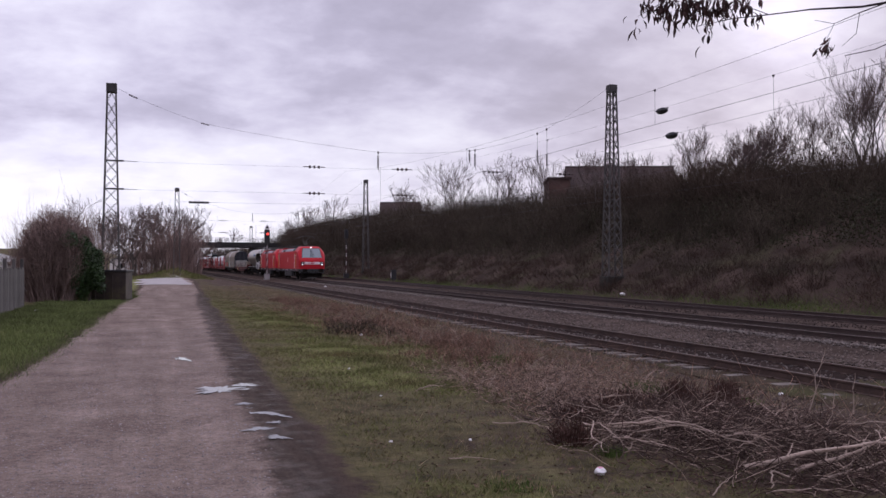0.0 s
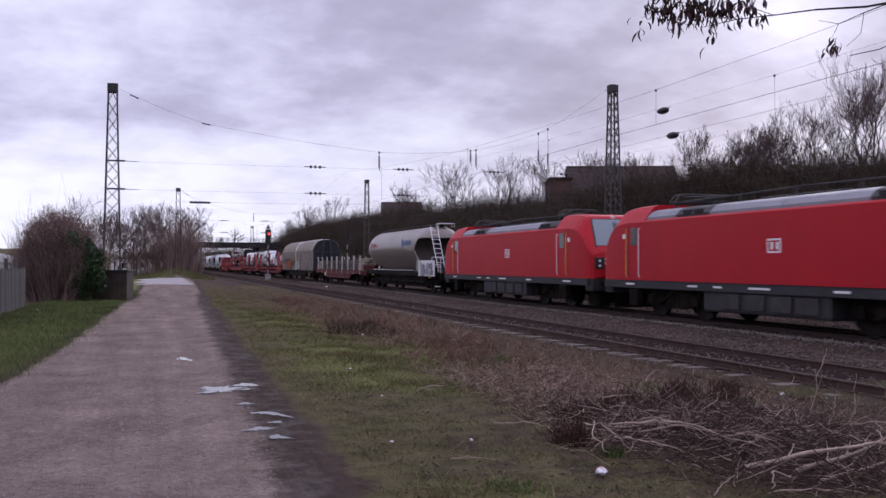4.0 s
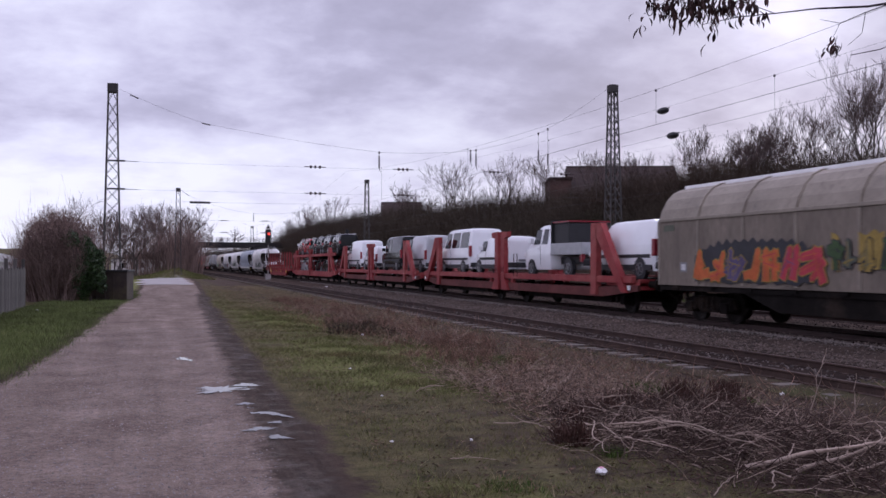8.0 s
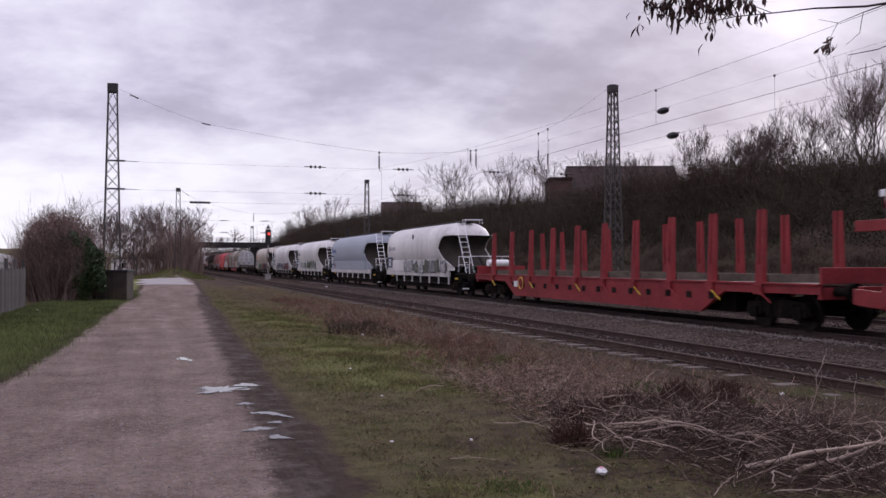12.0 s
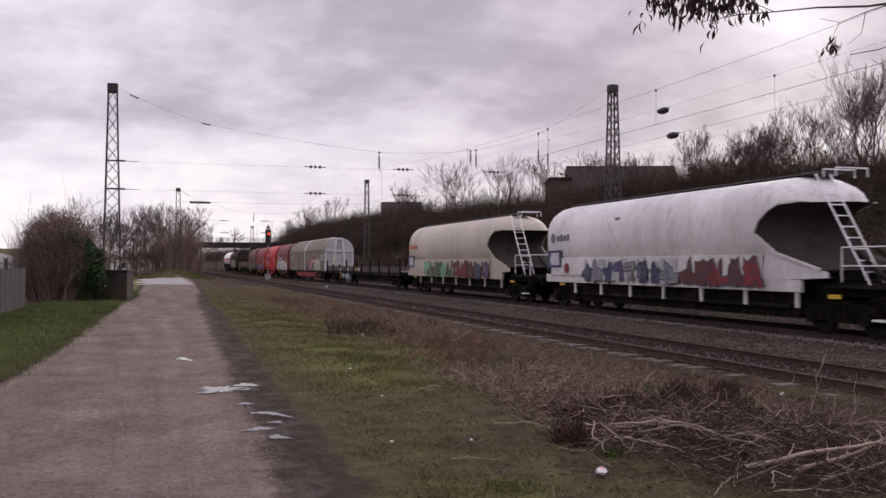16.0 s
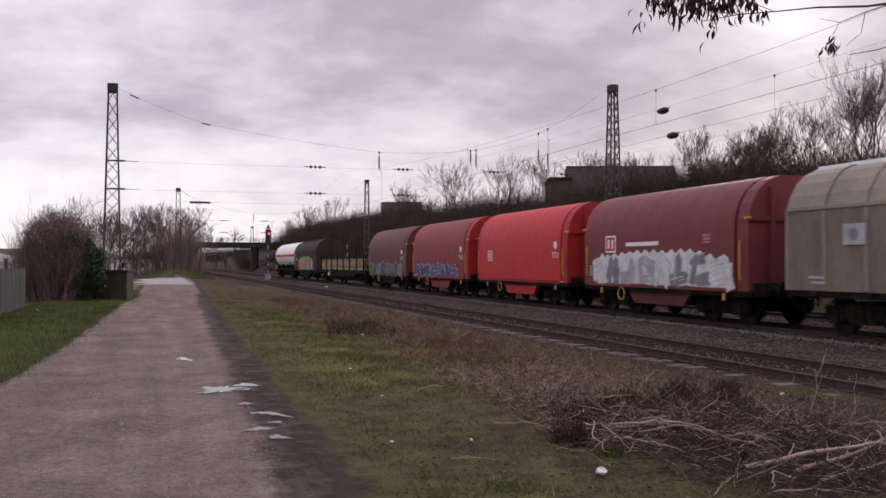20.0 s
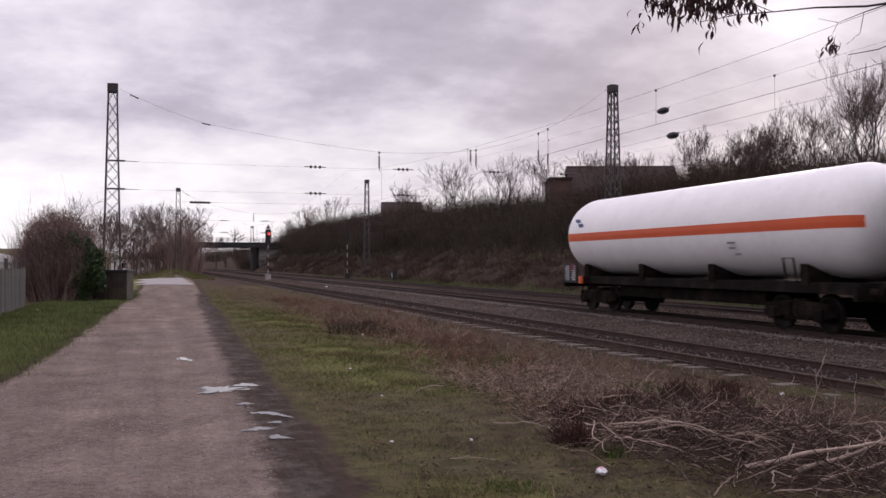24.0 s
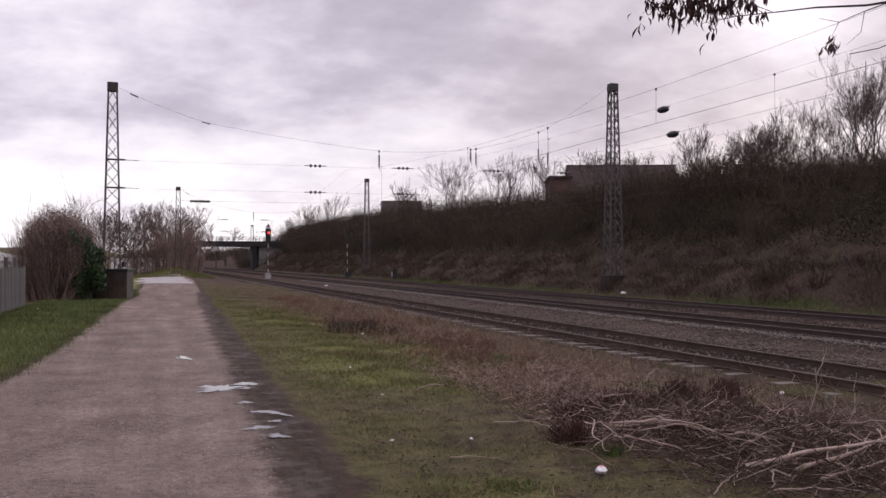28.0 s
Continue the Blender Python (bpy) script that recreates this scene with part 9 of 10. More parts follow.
def rod(points, radii, n=6):
    """One continuous bent rod."""
    V, F = [], []
    for i, (p, r) in enumerate(zip(points, radii)):
        d = (points[min(i + 1, len(points) - 1)] - points[max(i - 1, 0)]).normalized()
        s = d.cross(Vector((0.3, 0.2, 1))).normalized()
        u = s.cross(d)
        V.extend(tuple(p + (s * math.cos(2 * math.pi * k / n) + u * math.sin(2 * math.pi * k / n)) * r) for k in range(n))
    for i in range(len(points) - 1):
        F.extend((i * n + k, i * n + (k + 1) % n, (i + 1) * n + (k + 1) % n, (i + 1) * n + k) for k in range(n))
    return V, F


def laid_stick(label, x0, y0, h0, x1, y1, h1, r, seed, bow=0.06, material=None):
    """A cut branch between two spots, each at a height above the ground, bowed and knotty."""
    r = r * 0.68
    rnd = random.Random(seed)
    p, q = Vector((x0, y0, float(ground_z(x0, y0)) + h0)), Vector((x1, y1, float(ground_z(x1, y1)) + h1))
    ln = (q - p).length
    side = Vector((rnd.gauss(0, 0.5), rnd.gauss(0, 0.5), rnd.uniform(-0.4, 0.9))).normalized()
    pts, jog = [], Vector((0, 0, 0))
    for k in range(13):
        f = k / 12
        jog = jog * 0.7 + Vector((rnd.gauss(0, 1), rnd.gauss(0, 1), rnd.gauss(0, 0.7))) * ln * (0.014 if r < 0.016 else 0.006)
        pts.append((q - p) * f + side * ln * bow * math.sin(math.pi * f) + jog)
    v, f = rod(pts, [r * (1 - 0.05 * k) * rnd.uniform(0.88, 1.12) for k in range(13)], 7)
    t = raw("cut_branch", v, f, material or MAT_STICK)
    t.location = p
    for k in (3, 5, 7, 9, 11)[:2 + int(ln * 2.5)]:
        d = (pts[k] - pts[k - 1]).normalized()
        e = (d + Vector((rnd.gauss(0, 0.5), rnd.gauss(0, 0.5), rnd.uniform(-0.05, 0.4)))).normalized()
        m = rnd.uniform(0.10, 0.26) * min(ln, 1.2)
        v, f = rod([pts[k], pts[k] + e * m * 0.5, pts[k] + (e + Vector((rnd.gauss(0, 0.25), rnd.gauss(0, 0.25), 0.05))) * m], [r * 0.4, r * 0.3, r * 0.15], 5)
        raw("side_twig", v, f, material or MAT_STICK, t)
    return tagged(t, label, "branch", "cut branches on the verge")


MAT_PALESTICK = mat("dry_sticks", (0.30, 0.232, 0.188), 0.85, var=0.3, scale=1.5, fine=14, bump=0.2, spec=0.15, island=0.3)
for k, a in enumerate(((4.88, 6.73, 0.12, 6.44, 6.63, 0.27, 0.036), (5.25, 6.57, 0.12, 6.62, 6.82, 0.30, 0.030), (5.45, 6.5, 0.05, 6.7, 6.6, 0.14, 0.026))):
    laid_stick("thick pale cut branch lying on the brushwood", *a, 1 + k, 0.03, MAT_PALESTICK)
for k, a in enumerate(((4.4, 8.18, 0.24, 5.3, 7.09, 0.20, 0.018), (4.33, 8.05, 0.13, 4.56, 7.18, 0.13, 0.014), (4.86, 8.51, 0.22, 5.07, 7.41, 0.20, 0.014), (5.03, 7.5, 0.22, 5.77, 6.85, 0.14, 0.013), (4.15, 8.37, 0.2, 4.16, 7.48, 0.1, 0.011), (4.5, 8.3, 0.20, 5.5, 7.3, 0.24, 0.012), (4.6, 8.0, 0.18, 5.9, 7.2, 0.16, 0.012))):
    laid_stick("long bent stick across the brushwood", *a, 11 + k, 0.10, MAT_PALESTICK)
for k, a in enumerate(((3.59, 9.41, 0.05, 3.95, 8.44, 0.08, 0.011), (4.01, 7.94, 0.02, 4.5, 8.3, 0.15, 0.010), (4.72, 6.21, 0.03, 5.5, 6.0, 0.03, 0.011), (4.25, 6.3, 0.03, 4.76, 6.61, 0.1, 0.009), (5.5, 8.25, 0.1, 5.47, 8.02, 0.25, 0.010), (2.67, 8.16, 0.02, 3.05, 7.97, 0.02, 0.009), (4.77, 10.01, 0.1, 4.81, 9.76, 0.05, 0.010), (6.62, 12.07, 0.05, 6.63, 11.11, 0.05, 0.010), (5.4, 7.67, 0.1, 5.59, 7.67, 0.2, 0.010), (6.04, 10.15, 0.3, 6.22, 10.04, 0.1, 0.008), (3.6, 12.4, 0.03, 4.2, 12.7, 0.04, 0.009))):
    laid_stick("thin bent stick lying on the verge", *a, 31 + k, 0.08, MAT_PALESTICK)
for k, a in enumerate(((5.31, 11.74, 0.02, 5.73, 11.68, 0.5, 0.014), (7.27, 8.86, 0.0, 7.54, 8.86, 0.96, 0.012), (8.55, 9.55, 0.02, 8.62, 9.59, 0.50, 0.012), (8.3, 9.6, 0.02, 8.0, 9.7, 0.36, 0.010), (7.96, 8.88, 0.02, 7.82, 9.12, 0.32, 0.008), (5.57, 8.53, 0.03, 5.74, 8.7, 0.32, 0.009), (6.5, 8.9, 0.02, 6.55, 8.95, 0.22, 0.011), (7.3, 8.6, 0.02, 7.5, 8.5, 0.3, 0.007), (4.6, 6.5, 0.02, 4.7, 6.55, 0.25, 0.007))):
    laid_stick("thin dry stalk standing on the verge", *a, 51 + k, 0.06, MAT_PALESTICK)


rnd = random.Random(77)
for k in range(64):
    if k < 40:
        x, y, _ = pile_at(rnd)
        h0, h1 = rnd.uniform(0.03, 0.30), rnd.uniform(0.03, 0.32)
    else:
        x, y = rnd.gauss(5.6, 0.8), rnd.gauss(12.0, 1.4)
        h0, h1 = rnd.uniform(0.0, 0.06), rnd.uniform(0.02, 0.30)
    a, ln = rnd.uniform(0, 6.283), rnd.uniform(0.3, 1.0)
    laid_stick(("thin bent stick lying on the verge", "crooked pale twig on the heap of brushwood")[k < 40], x, y, h0, x + ln * math.cos(a), y + ln * math.sin(a), h1, rnd.uniform(0.007, 0.015), 500 + k, rnd.uniform(0.05, 0.16), (MAT_PALESTICK, MAT_STICK)[k % 2])


def debris_at(rnd):
    while True:
        x, y = rnd.gauss(5.7, 0.85), rnd.gauss(12.2, 1.6)
        if 4.1 < x < 8.2 and 8.8 < y < 16.5:
            return x, y, rnd.uniform(0, 0.09)


v, f = twigs(rods(2600, debris_at, (0.08, 0.6), (0.002, 0.006), (-0.15, 0.9), 61, 0.4), 3)
tagged(raw("twig_debris", v, f, mat("shredded_twigs", (0.24, 0.172, 0.135), 0.9, var=0.3, scale=1.5, fine=14, bump=0.1, spec=0.1, island=0.8)), "pale shredded twigs strewn behind the brushwood", "brushwood", kind="stuff")
# stubs of a cut-back shrub
MAT_STUB = mat("wet_stub_wood", (0.070, 0.038, 0.030), 0.9, var=0.35, scale=2, fine=14, bump=0.2, spec=0.1, island=0.4)
for i, (x, y, tall) in enumerate(((4.04, 8.39, 0.22), (5.19, 9.9, 0.20), (5.46, 9.96, 0.24), (5.8, 10.14, 0.24), (5.95, 9.95, 0.22), (6.37, 10.21, 0.36), (6.18, 9.57, 0.34), (6.48, 9.41, 0.42), (6.95, 9.9, 0.42), (6.7, 9.6, 0.40), (4.75, 9.71, 0.2), (6.36, 10.12, 0.40), (6.33, 9.3, 0.34), (5.6, 10.3, 0.26))):
    rnd = random.Random(400 + i)
    rows = []
    for _ in range(240):
        a, k = rnd.uniform(0, 6.28), 0.15 * rnd.random() ** 0.6
        hgt = (0.25 + 0.9 * rnd.random() ** 1.6) * tall
        q = (k * 1.3 * math.cos(a) + rnd.gauss(0, 0.04), k * 1.3 * math.sin(a) + rnd.gauss(0, 0.04), hgt * 0.6)
        rows.append((k * math.cos(a), k * math.sin(a), -0.05, *q, 0.006, 0.005))
        rows.append((*q, q[0] + rnd.gauss(0, 0.04), q[1] + rnd.gauss(0, 0.04), hgt, 0.005, 0.003))
    v, f = twigs(rows, 5)
    st = raw("shrub_stub", v, f, MAT_STUB)
    st.location = (x, y, float(ground_z(x, y)))
    tagged(st, "dark stub of a cut-back shrub on the verge", "stub", "cut shrub stubs")


# tufts of fresh grass that stand out
MAT_TUFT = mat("tuft_grass", (0.070, 0.105, 0.026), 0.8, var=0.3, scale=2, fine=8, bump=0, spec=0.15, island=0.4)
for i, (x, y, r, hh) in enumerate(((6.8, 11.8, 0.22, 0.20), (6.95, 11.5, 0.15, 0.15), (4.15, 7.75, 0.10, 0.09), (6.2, 16.3, 0.4, 0.16), (6.6, 16.7, 0.35, 0.14), (7.9, 10.9, 0.16, 0.10), (2.75, 6.9, 0.28, 0.05))):
    rs2 = np.random.RandomState(700 + i)
    np.random.seed(700 + i)
    k = 420
    px, py = rs2.normal(0, r * 0.5, k), rs2.normal(0, r * 0.5, k)
    ln = hh * rs2.uniform(0.4, 1.1, k)
    v, f = slivers(np.stack([px, py, np.full(k, -0.02), px + rs2.normal(0, 0.4, k) * ln, py + rs2.normal(0, 0.4, k) * ln, ln, np.full(k, 0.006), np.zeros(k)], 1))
    tf = raw("grass_tuft", v, f, MAT_TUFT)
    tf.location = (x, y, float(ground_z(x, y)))
    tagged(tf, "fresh green grass tuft among the dead twigs", "grass tuft", kind="stuff")


# ---- stones ----
def stones(name, label, count, place, lo, hi, material, seed):
    rs = np.random.RandomState(seed)
    P = place(rs, count)
    k = len(P)
    s = rs.uniform(lo, hi, (k, 1))
    base = np.array([(1, 0, 0), (-1, 0, 0), (0, 1, 0), (0, -1, 0), (0, 0, 0.8), (0, 0, -0.6)])
    V = base[None] * s[:, None] * rs.uniform(0.6, 1.3, (k, 6, 1)) + rs.normal(0, 0.16, (k, 6, 3)) * s[:, None]
    V = V + P[:, None, :]
    F = np.array([(0, 2, 4), (2, 1, 4), (1, 3, 4), (3, 0, 4), (2, 0, 5), (1, 2, 5), (3, 1, 5), (0, 3, 5)])
    faces = (F[None] + (np.arange(k) * 6)[:, None, None]).reshape(-1, 3)
    return tagged(raw(name, V.reshape(-1, 3), faces, material), label, "stones", kind="stuff")


def shoulder(rs, n):
    x, y = rs.uniform(13.0, 16.2, n), 4 + 75 * rs.rand(n) ** 1.7
    z = ground_z(x, y) + bed_lift(x, y) + 0.005
    return np.stack([x, y, z], 1)


MAT_STONE = mat("ballast_stone", (0.108, 0.083, 0.071), 0.9, var=0.3, scale=2, fine=20, bump=0.2, spec=0.2, island=0.5)
stones("ballast_stones", "loose crushed ballast stones on the bed's shoulder", 26000, shoulder, 0.018, 0.045, MAT_STONE, 1)


def edge_line(rs, n):
    y = 6 + 90 * rs.rand(n) ** 1.5
    x = 15.1 + rs.normal(0, 0.10, n)
    return np.stack([x, y, ground_z(x, y) + bed_lift(x, y) + 0.02], 1)


stones("ballast_crest", "pale stones along the crest of the ballast", 7000, edge_line, 0.02, 0.045, mat("pale_stone", (0.150, 0.128, 0.115), 0.9, var=0.25, scale=2, bump=0.2, spec=0.2, island=0.4), 2)


def between(rs, n):
    x, y = rs.uniform(15.8, 24.4, n), 8 + 60 * rs.rand(n) ** 1.5
    return np.stack([x, y, ground_z(x, y) + bed_lift(x, y) + 0.004], 1)


stones("track_stones", "dark rust-stained ballast stones between the rails", 16000, between, 0.02, 0.045, mat("stained_stone", (0.034, 0.025, 0.021), 0.9, var=0.3, scale=2, bump=0.2, spec=0.15, island=0.5), 3)


def lane_stones(rs, n):
    y = 4.5 + 22 * rs.rand(n) ** 1.8
    t = rs.rand(n)
    x = lane_left(y) + (lane_right(y) - lane_left(y)) * t
    keep = rs.rand(n) < 1.2 - 1.4 * mud_cover(x, y)
    return np.stack([x, y, ground_z(x, y) + lane_lift(x, y) - 0.002], 1)[keep]


stones("lane_gravel", "loose small stones on the gravel lane", 24000, lane_stones, 0.004, 0.015, mat("lane_stone", (0.21, 0.185, 0.18), 0.9, var=0.2, scale=2, bump=0.1, spec=0.2, island=0.4), 4)


def siding_stones(rs, n):
    x, y = rs.uniform(9.2, 12.6, n), 3 + 45 * rs.rand(n) ** 1.5
    return np.stack([x, y, ground_z(x, y) + np.where(np.abs(x - 10.7) < 0.7, 0.095, 0.05)], 1)


stones("siding_stones", "scattered old stones round the siding", 5000, siding_stones, 0.015, 0.04, mat("old_stone", (0.12, 0.10, 0.09), 0.9, var=0.3, scale=2, bump=0.2, spec=0.15, island=0.6), 5)

# ---- litter ----
MAT_PAPER = mat("crumpled_paper", (0.72, 0.70, 0.70), 0.8, var=0.12, scale=8, fine=40, bump=0.2)
MAT_PINK = mat("pink_carton", (0.62, 0.30, 0.38), 0.6, var=0.15, scale=8, bump=0.1)


def scrap(x, y, s, seed, label, z=0.0, material=None):
    rnd = random.Random(seed)
    bm = B()
    bmesh.ops.create_icosphere(bm, subdivisions=2, radius=1.0)
    for q in bm.verts:
        q.co = Vector((q.co.x * s * (1 + rnd.uniform(-0.3, 0.3)), q.co.y * s * 0.7 * (1 + rnd.uniform(-0.3, 0.3)), q.co.z * s * 0.55 * (1 + rnd.uniform(-0.3, 0.3))))
    o = obj("paper_scrap", bm, material or MAT_PAPER)
    o.matrix_world = pose(x, y, float(ground_z(x, y)) + s * 0.35 + z, 0, 0, rnd.uniform(0, 180))
    return tagged(o, label, "litter", "litter on the verge")


cup = scrap(3.70, 7.11, 0.055, 1, "crumpled white and pink carton lying on the soil", 0.02)
bmc = B()
bmesh.ops.create_icosphere(bmc, subdivisions=2, radius=0.042)
pk = part("pink_side", bmc, MAT_PINK, cup)
pk.location = (0.01, -0.03, -0.005)
for i, (x, y, s) in enumerate(((2.35, 9.05, 0.022), (3.15, 8.9, 0.022), (1.75, 8.15, 0.018), (6.85, 10.9, 0.03), (8.9, 11.4, 0.05), (9.1, 11.3, 0.04), (4.0, 13.0, 0.022), (1.9, 10.8, 0.015), (3.3, 15.6, 0.025), (-4.05, 37.5, 0.09), (3.0, 12.1, 0.018), (14.4, 78.0, 0.12), (5.3, 23.5, 0.05))):
    scrap(x, y, s, 10 + i, "small white scrap of paper lying on the ground")
scrap(26.2, 47.5, 0.16, 40, "white plastic scrap below the mast", 0.05)

# ---- things beside the lane ----
MAT_FENCE = mat("weathered_fence", (0.082, 0.074, 0.07), 0.9, var=0.3, scale=2, fine=18, bump=0.3, objrand=0.35, stretch=(1, 1, 0.3))
fn = thing("board_fence", "weathered grey board fence beside the lane", "fence")
first = part("board", box(B(), -0.015, 0.015, -0.12, 0.12, 0.0, 1.66, 0.006), MAT_FENCE, fn)
for i in range(58):
    y = 26.0 + 0.27 * i
    x = -5.35 + 0.01 * y
    m = pose(x, y, float(ground_z(x, y)) - 0.04 + 0.05 * math.sin(i * 2.3), 0.6 * math.sin(i * 4.1), 0, 0.5 * math.sin(i))
    if i:
        again("board", first.data, fn, m)
    else:
        first.matrix_local = m
for i in range(8):
    y = 26.0 + 2.2 * i
    x = -5.42 + 0.01 * y
    part("fence_post", box(B(), x - 0.06, x + 0.06, y - 0.06, y + 0.06, -0.3, 1.95), MAT_FENCE, fn)
for z in (0.4, 1.35):
    part("fence_rail", beam(B(), (-5.14, 26, z), (-4.98, 41.6, z), 0.05, 0.09), MAT_FENCE, fn)

MAT_BIN = mat("dark_container_paint", (0.034, 0.024, 0.020), 0.75, var=0.3, scale=2, fine=14, bump=0.2, col2=(0.055, 0.042, 0.024), amount=0.4)
ct = thing("container", "dark low steel container with a pale painted mark", "container")
ct.matrix_world = pose(-1.75, 47.9, float(ground_z(-1.75, 47.9)), 0, 0, -14)
part("body", box(B(), -0.85, 0.85, -0.6, 0.6, 0.02, 1.42, 0.03), MAT_BIN, ct)
part("lid", box(B(), -0.9, 0.9, -0.66, 0.66, 1.42, 1.51, 0.02), MAT_BLACK, ct, "black lid")
for x in (-0.6, -0.2, 0.2, 0.6):
    part("rib", box(B(), x - 0.035, x + 0.035, -0.64, -0.6, 0.05, 1.2), MAT_BIN, ct)
part("painted_mark", plate(B(), [(0.28, 0.72), (0.42, 0.70), (0.46, 0.86), (0.40, 1.02), (0.30, 0.96)], (-0.648, -0.642)), SP["silver"], ct)
mk = ct.children[-1]
for q in mk.data.vertices:
    q.co = Vector((q.co.y, q.co.x, q.co.z))
part("skid", box(B(), -0.85, 0.85, -0.5, -0.4, -0.05, 0.03), MAT_BLACK, ct)

# parked white van and low pale sheds behind the fence and the trees
def shed(x, y, w, d, h, turn, wall, roofm, label, wins=3):
    s = thing("shed", label, "shed", "low sheds")
    s.matrix_world = pose(x, y, 0, 0, 0, turn)
    part("wall", box(B(), -w / 2, w / 2, -d / 2, d / 2, -0.2, h), wall, s)
    bm = B()
    loft(bm, [(-d / 2 - 0.2, [(-w / 2 - 0.2, h), (0, h + w * 0.12), (w / 2 + 0.2, h)]), (d / 2 + 0.2, [(-w / 2 - 0.2, h), (0, h + w * 0.12), (w / 2 + 0.2, h)])])
    part("roof", bm, roofm, s)
    for i in range(wins):
        xx = -w / 2 + (i + 0.5) * w / wins
        wn = part("window", box(B(), xx - 0.4, xx + 0.4, -d / 2 - 0.03, -d / 2 + 0.02, h * 0.4, h * 0.75), MAT_GLASS, s)
        part("sill", box(B(), xx - 0.45, xx + 0.45, -d / 2 - 0.08, -d / 2, h * 0.36, h * 0.4), MAT_WHITE, wn)


MAT_RENDER = mat("pale_render", (0.55, 0.52, 0.50), 0.85, var=0.12, scale=0.8, fine=10, bump=0.1)
MAT_TILE = mat("dark_roof_tiles", (0.036, 0.021, 0.018), 0.85, var=0.25, scale=1.2, fine=12, bump=0.3)
MAT_BRICK = mat("brown_brick_wall", (0.085, 0.048, 0.040), 0.9, var=0.25, scale=1.5, fine=16, bump=0.3)
shed(-2.0, 178.0, 9.0, 5.0, 2.6, 10, MAT_RENDER, MAT_TILE, "pale low shed seen behind bare trees")
shed(-11.6, 67.0, 7.6, 5.0, 1.9, 18, MAT_RENDER, MAT_WHITE, "pale low shed behind the board fence")
pole = thing("pole", "thin grey pole behind the fence", "pole")
pole.matrix_world = pose(-24.5, 133.0, 0)
part("shaft", tube(B(), (0, 0, -0.3), (0, 0, 8.6), 0.14, 0.09, 10), MAT_STEEL, pole)
part("cap", tube(B(), (0, 0, 8.6), (0, 0, 8.75), 0.12, 0.05, 10), MAT_DARK_STEEL, pole)


# ---- houses on top of the bank ----
def house(x, y, turn, L, D, eave, ridge, label, annex=None):
    hs = thing("house", label, "house", "houses on the bank")
    hs.matrix_world = pose(x, y, 0, 0, 0, turn)
    base = float(ground_z(x, y)) - 0.5
    part("wall", box(B(), -L / 2, L / 2, -D / 2, D / 2, base, eave), MAT_BRICK, hs, "dark brick walls")
    bm = B()
    for s in (-1, 1):
        vs = [(-L / 2 - 0.3, s * (D / 2 + 0.45), eave - 0.3), (L / 2 + 0.3, s * (D / 2 + 0.45), eave - 0.3), (L / 2 + 0.3, 0, ridge), (-L / 2 - 0.3, 0, ridge)]
        lo = [(a, b, c - 0.18) for a, b, c in vs]
        q = [bm.verts.new(c) for c in vs + lo]
        for fc in ((0, 1, 2, 3), (7, 6, 5, 4), (0, 4, 5, 1), (1, 5, 6, 2), (2, 6, 7, 3), (3, 7, 4, 0)):
            bm.faces.new([q[i] for i in fc])
    rf = part("roof", bm, MAT_TILE, hs, "dark tiled gable roof")
    for s in (-1, 1):
        part("gable", plate(B(), [(-D / 2, eave), (D / 2, eave), (0, ridge - 0.2)], (s * L / 2 - 0.1, s * L / 2 + 0.02)), MAT_BRICK, hs)
    part("ridge_tiles", tube(B(), (-L / 2 - 0.3, 0, ridge), (L / 2 + 0.3, 0, ridge), 0.1, 0.1, 8), MAT_TILE, rf)
    part("gutter", tube(B(), (-L / 2 - 0.3, -D / 2 - 0.5, eave - 0.32), (L / 2 + 0.3, -D / 2 - 0.5, eave - 0.32), 0.07, 0.07, 8), MAT_STEEL, hs)
    for i in range(int(L // 3)):
        xx = -L / 2 + 1.5 + 3 * i
        wn = part("window", box(B(), xx - 0.5, xx + 0.5, -D / 2 - 0.03, -D / 2 + 0.02, eave - 1.9, eave - 0.7), MAT_GLASS, hs)
        part("window_frame", box(B(), xx - 0.56, xx + 0.56, -D / 2 - 0.02, -D / 2 + 0.01, eave - 1.96, eave - 0.64), MAT_WHITE, wn)
    if annex:
        lx, w, top = annex
        part("annex", box(B(), lx, lx + w, -D / 2 + 0.4, D / 2 - 0.4, base, top), MAT_BRICK, hs, "lower flat-roofed annex")
        part("annex_roof", box(B(), lx - 0.15, lx + w + 0.15, -D / 2 + 0.2, D / 2 - 0.2, top, top + 0.25), MAT_TILE, hs)


house(50.6, 92.5, -19.5, 11.6, 8.0, 9.6, 12.75, "dark brown house with a tiled roof above the thicket", (-8.2, 2.3, 11.0))
house(53.0, 196.0, -17.0, 8.4, 8.0, 12.4, 15.4, "far dark house roof above the thicket")

# ---- overhanging branch with withered leaves close to the eye ----
MAT_DEADLEAF = mat("withered_leaf", (0.05, 0.026, 0.024), 0.8, var=0.35, scale=20, fine=80, bump=0.1, spec=0.2, island=0.5)
MAT_NEARBARK = mat("near_bark", (0.05, 0.04, 0.042), 0.85, var=0.3, scale=20, fine=90, bump=0.2, spec=0.15)


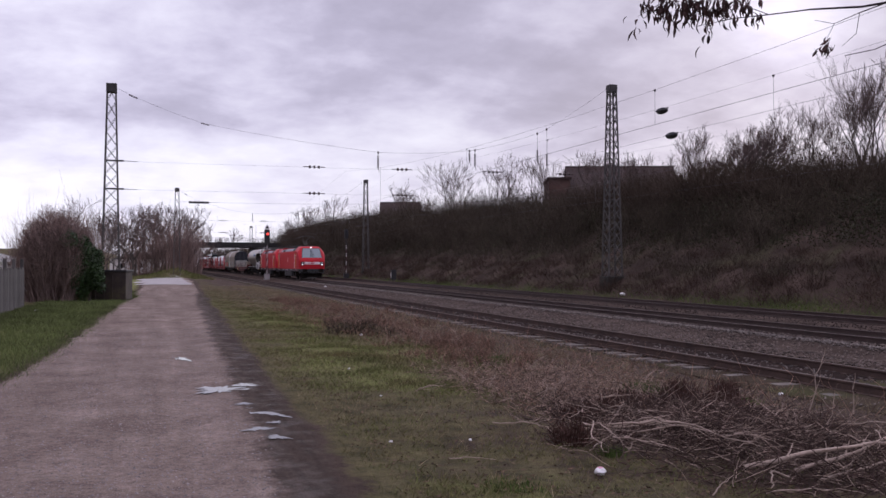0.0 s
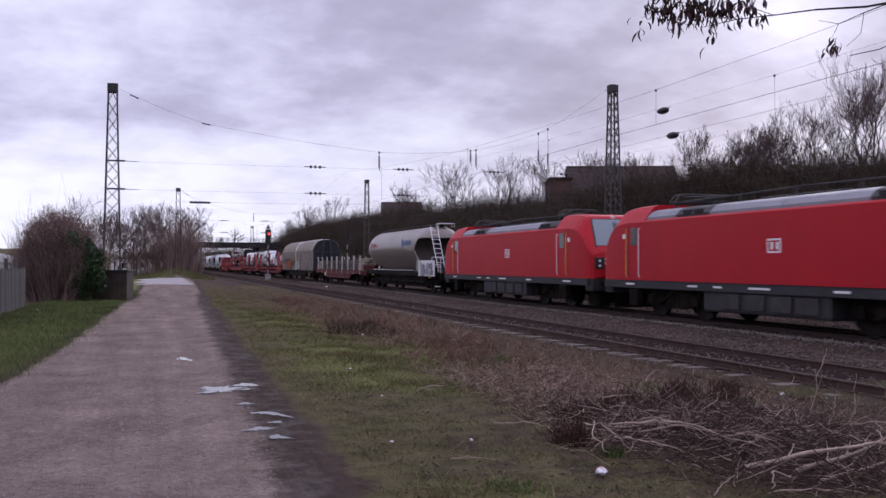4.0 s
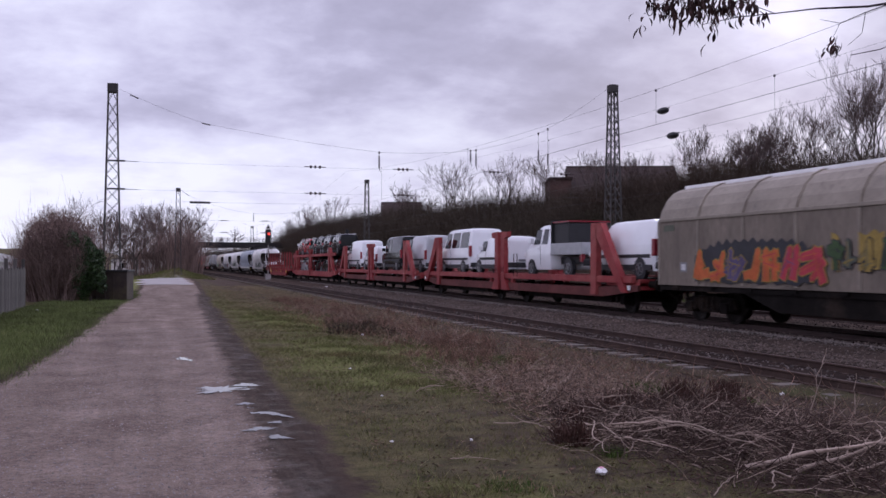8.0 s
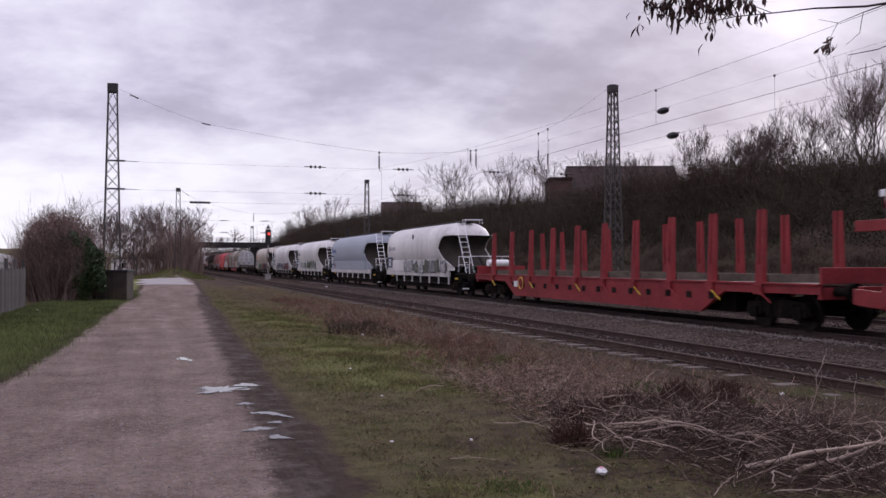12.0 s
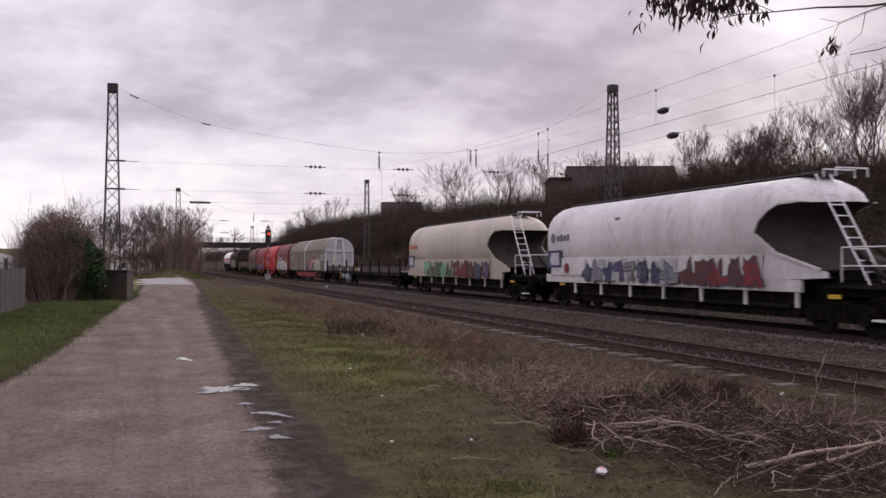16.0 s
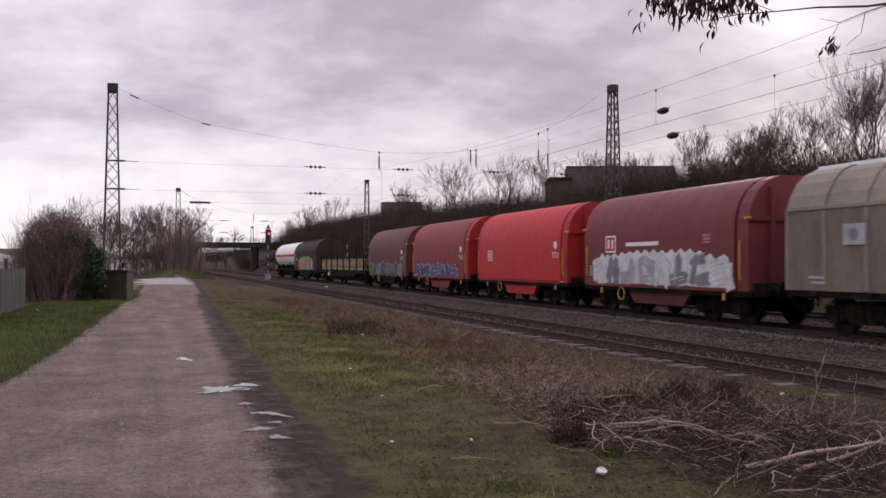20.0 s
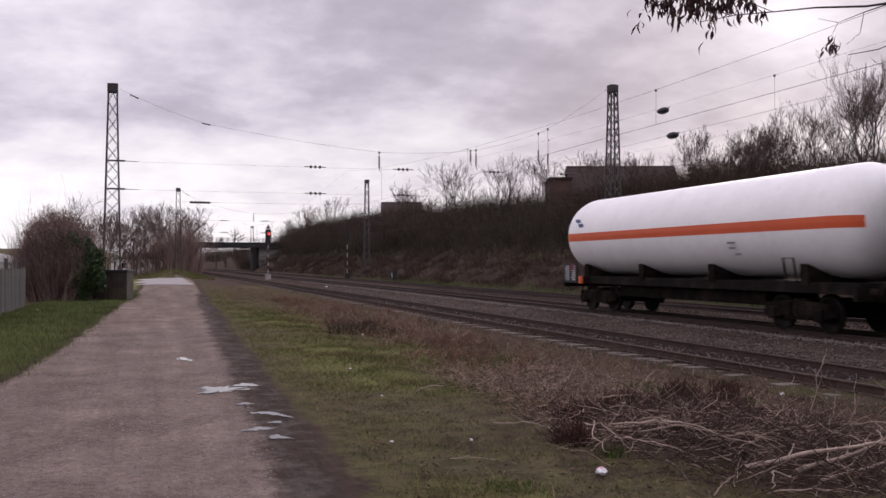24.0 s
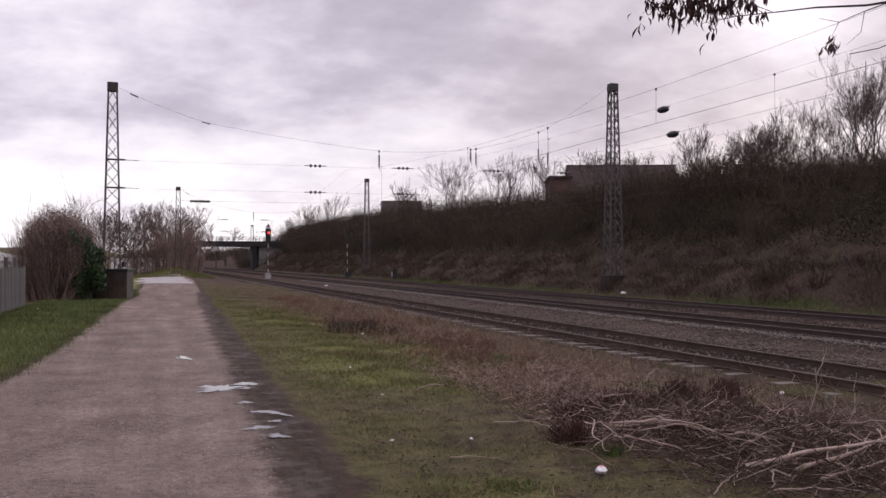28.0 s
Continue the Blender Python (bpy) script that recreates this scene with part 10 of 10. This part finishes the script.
def withered_leaves(spots, seed):
    """Rolled hanging leaves: narrow folded blades below each spot (x, z, count, spread)."""
    rnd = random.Random(seed)
    V, F = [], []
    for x, z, count, sx, sz in spots:
        for _ in range(count):
            px, py, pz = x + rnd.gauss(0, sx), rnd.gauss(0, 0.06), z + rnd.gauss(0, sz)
            ln, w = rnd.uniform(0.035, 0.08), rnd.uniform(0.005, 0.010)
            tilt, az = rnd.gauss(0.0, 0.35), rnd.uniform(0, 6.283)
            d = Vector((math.sin(tilt) * 0.8, 0.3 * math.sin(az), -math.cos(tilt))).normalized()
            s = d.cross(Vector((math.cos(az), math.sin(az), 0.1))).normalized()
            n = s.cross(d)
            b = len(V)
            p = Vector((px, py, pz))
            prof = ((0.0, 0.15), (0.25, 0.8), (0.55, 1.0), (0.85, 0.55), (1.0, 0.05))
            for f, k in prof:
                c = p + d * ln * f + n * 0.012 * math.sin(3 * f)
                V.extend([c - s * w * k + n * w * 0.7 * k, c, c + s * w * k + n * w * 0.7 * k])
            for i in range(4):
                o = b + 3 * i
                F.extend([(o, o + 1, o + 4, o + 3), (o + 1, o + 2, o + 5, o + 4)])
    return [tuple(q) for q in V], F


# the bough's own space: x to the right across the view, z up, 5 m from the eye
bough = thing("tree_bough", "thin bare bough with hanging withered brown leaves", "bough")
bough.matrix_world = pose(3.157, 4.241, 3.06, 0, 0, TURN)
rows = [(0.95, 0.05, 0.16, 0.62, 0.02, 0.10, 0.013, 0.012), (0.62, 0.02, 0.10, 0.33, 0.0, 0.082, 0.012, 0.009), (0.33, 0, 0.082, 0.10, 0, 0.055, 0.008, 0.006), (0.10, 0, 0.055, -0.10, 0, 0.035, 0.006, 0.005), (-0.10, 0, 0.035, -0.30, 0.01, -0.005, 0.005, 0.003), (-0.10, 0, 0.035, -0.26, 0, 0.09, 0.004, 0.003), (-0.26, 0, 0.09, -0.48, 0, 0.13, 0.003, 0.003), (0.1, 0, 0.055, -0.08, 0.02, 0.13, 0.004, 0.003),
        (-0.48, 0, 0.13, -0.62, 0, 0.05, 0.003, 0.002), (0.95, 0.1, 0.20, 0.62, 0.05, 0.075, 0.007, 0.006), (0.62, 0.05, 0.075, 0.47, 0.03, 0.01, 0.005, 0.003), (0.47, 0.03, 0.01, 0.43, 0.03, -0.07, 0.003, 0.002), (0.62, 0.05, 0.075, 0.60, 0.05, -0.04, 0.004, 0.003), (0.60, 0.05, -0.04, 0.52, 0.05, -0.11, 0.003, 0.002), (0.95, 0.08, -0.02, 0.70, 0.05, -0.13, 0.006, 0.005), (0.70, 0.05, -0.13, 0.53, 0.04, -0.165, 0.005, 0.004), (0.47, 0.03, 0.01, 0.36, 0.03, 0.03, 0.003, 0.002)]
rows = [r[:6] + (r[6] * 0.55, r[7] * 0.55) for r in rows]
v, f = twigs(rows, 6)
raw("twig_work", v, f, MAT_NEARBARK, bough)
V, F = withered_leaves(((-0.47, 0.14, 90, 0.07, 0.04), (-0.40, 0.06, 60, 0.06, 0.03), (-0.27, 0.11, 95, 0.075, 0.04), (-0.11, 0.12, 70, 0.06, 0.03), (0.02, 0.05, 10, 0.03, 0.02), (-0.12, 0.03, 8, 0.05, 0.02)), 3)
raw("leaves", V, F, MAT_DEADLEAF, bough, "cluster of withered leaves")["kind"] = "stuff"
V, F = withered_leaves(((-0.62, 0.0, 5, 0.012, 0.012), (-0.235, -0.03, 6, 0.012, 0.03), (-0.6, 0.1, 3, 0.03, 0.02)), 4)
raw("leaf_tuft", V, F, MAT_DEADLEAF, bough)["kind"] = "stuff"
V, F = withered_leaves(((0.0, -0.055, 11, 0.012, 0.012), (0.035, -0.03, 3, 0.008, 0.01), (0.0, 0.0, 3, 0.004, 0.01)), 5)
swing = raw("hanging_tuft", V, F, MAT_DEADLEAF, bough, "withered leaves swinging on a thread")


def motions():
    for ob, q, dx, dz in RIDERS:
        walk(ob, [(0.0, pose(TRAIN_X + dx, HEAD_Y + q, dz)), (14.0, pose(TRAIN_X + dx, HEAD_Y + q - 14 * SPEED, dz)), (28.0, pose(TRAIN_X + dx, HEAD_Y + q - 28 * SPEED, dz))])
    # the bough stirs in the wind: sideways and upward shift in centimetres
    sway = [(0.0, -2.2, -0.4), (1.0, -1.0, -1.2), (2.0, -0.2, -0.8), (3.0, -0.6, -1.5), (5.5, 0.0, -0.4), (6.5, 0.0, -1.6), (7.5, 0.2, 0.8), (9.0, 0.4, 0.6), (10.0, -0.2, 0.2), (11.0, -0.3, 0.6), (12.0, -1.0, 1.2), (14.5, 0.4, 2.2), (16.0, 0.2, 2.6), (17.0, 0.1, 1.4), (18.0, 0.2, 0.2), (19.0, -0.4, 0.8), (20.0, 0.0, 2.8), (21.0, -0.4, 0.8), (23.5, -0.8, 2.8), (25.0, 0.0, 1.6), (26.5, 0.3, 2.4), (28.0, -0.3, 0.6)]
    walk(bough, [(t, pose(3.157 + 0.0095 * a, 4.241 - 0.003 * a, 3.06 + 0.006 * b, 0, 0.5 * b - 0.3, TURN)) for t, a, b in sway])
    swung = [(0.0, -2.5), (1.5, -0.5), (3.0, 0.3), (5.5, 1.0), (6.0, -0.8), (6.5, 0.8), (7.0, 0.0), (8.0, 0.0), (9.0, 0.3), (10.0, -0.6), (10.6, -1.4), (11.0, -4.2), (11.5, -4.2), (12.0, -4.0), (12.5, -1.6), (14.5, 0.4), (15.5, 0.2), (17.0, 0.0), (18.0, 1.0), (19.0, -2.4), (19.5, -0.4), (20.5, -1.4), (21.5, -0.4), (23.5, 0.5), (25.0, 1.6), (26.5, 0.4), (28.0, -1.0)]
    walk(swing, [(t, pose(0.43, 0.03, -0.07, 0, -4.5 * a, 0)) for t, a in swung])


motions()
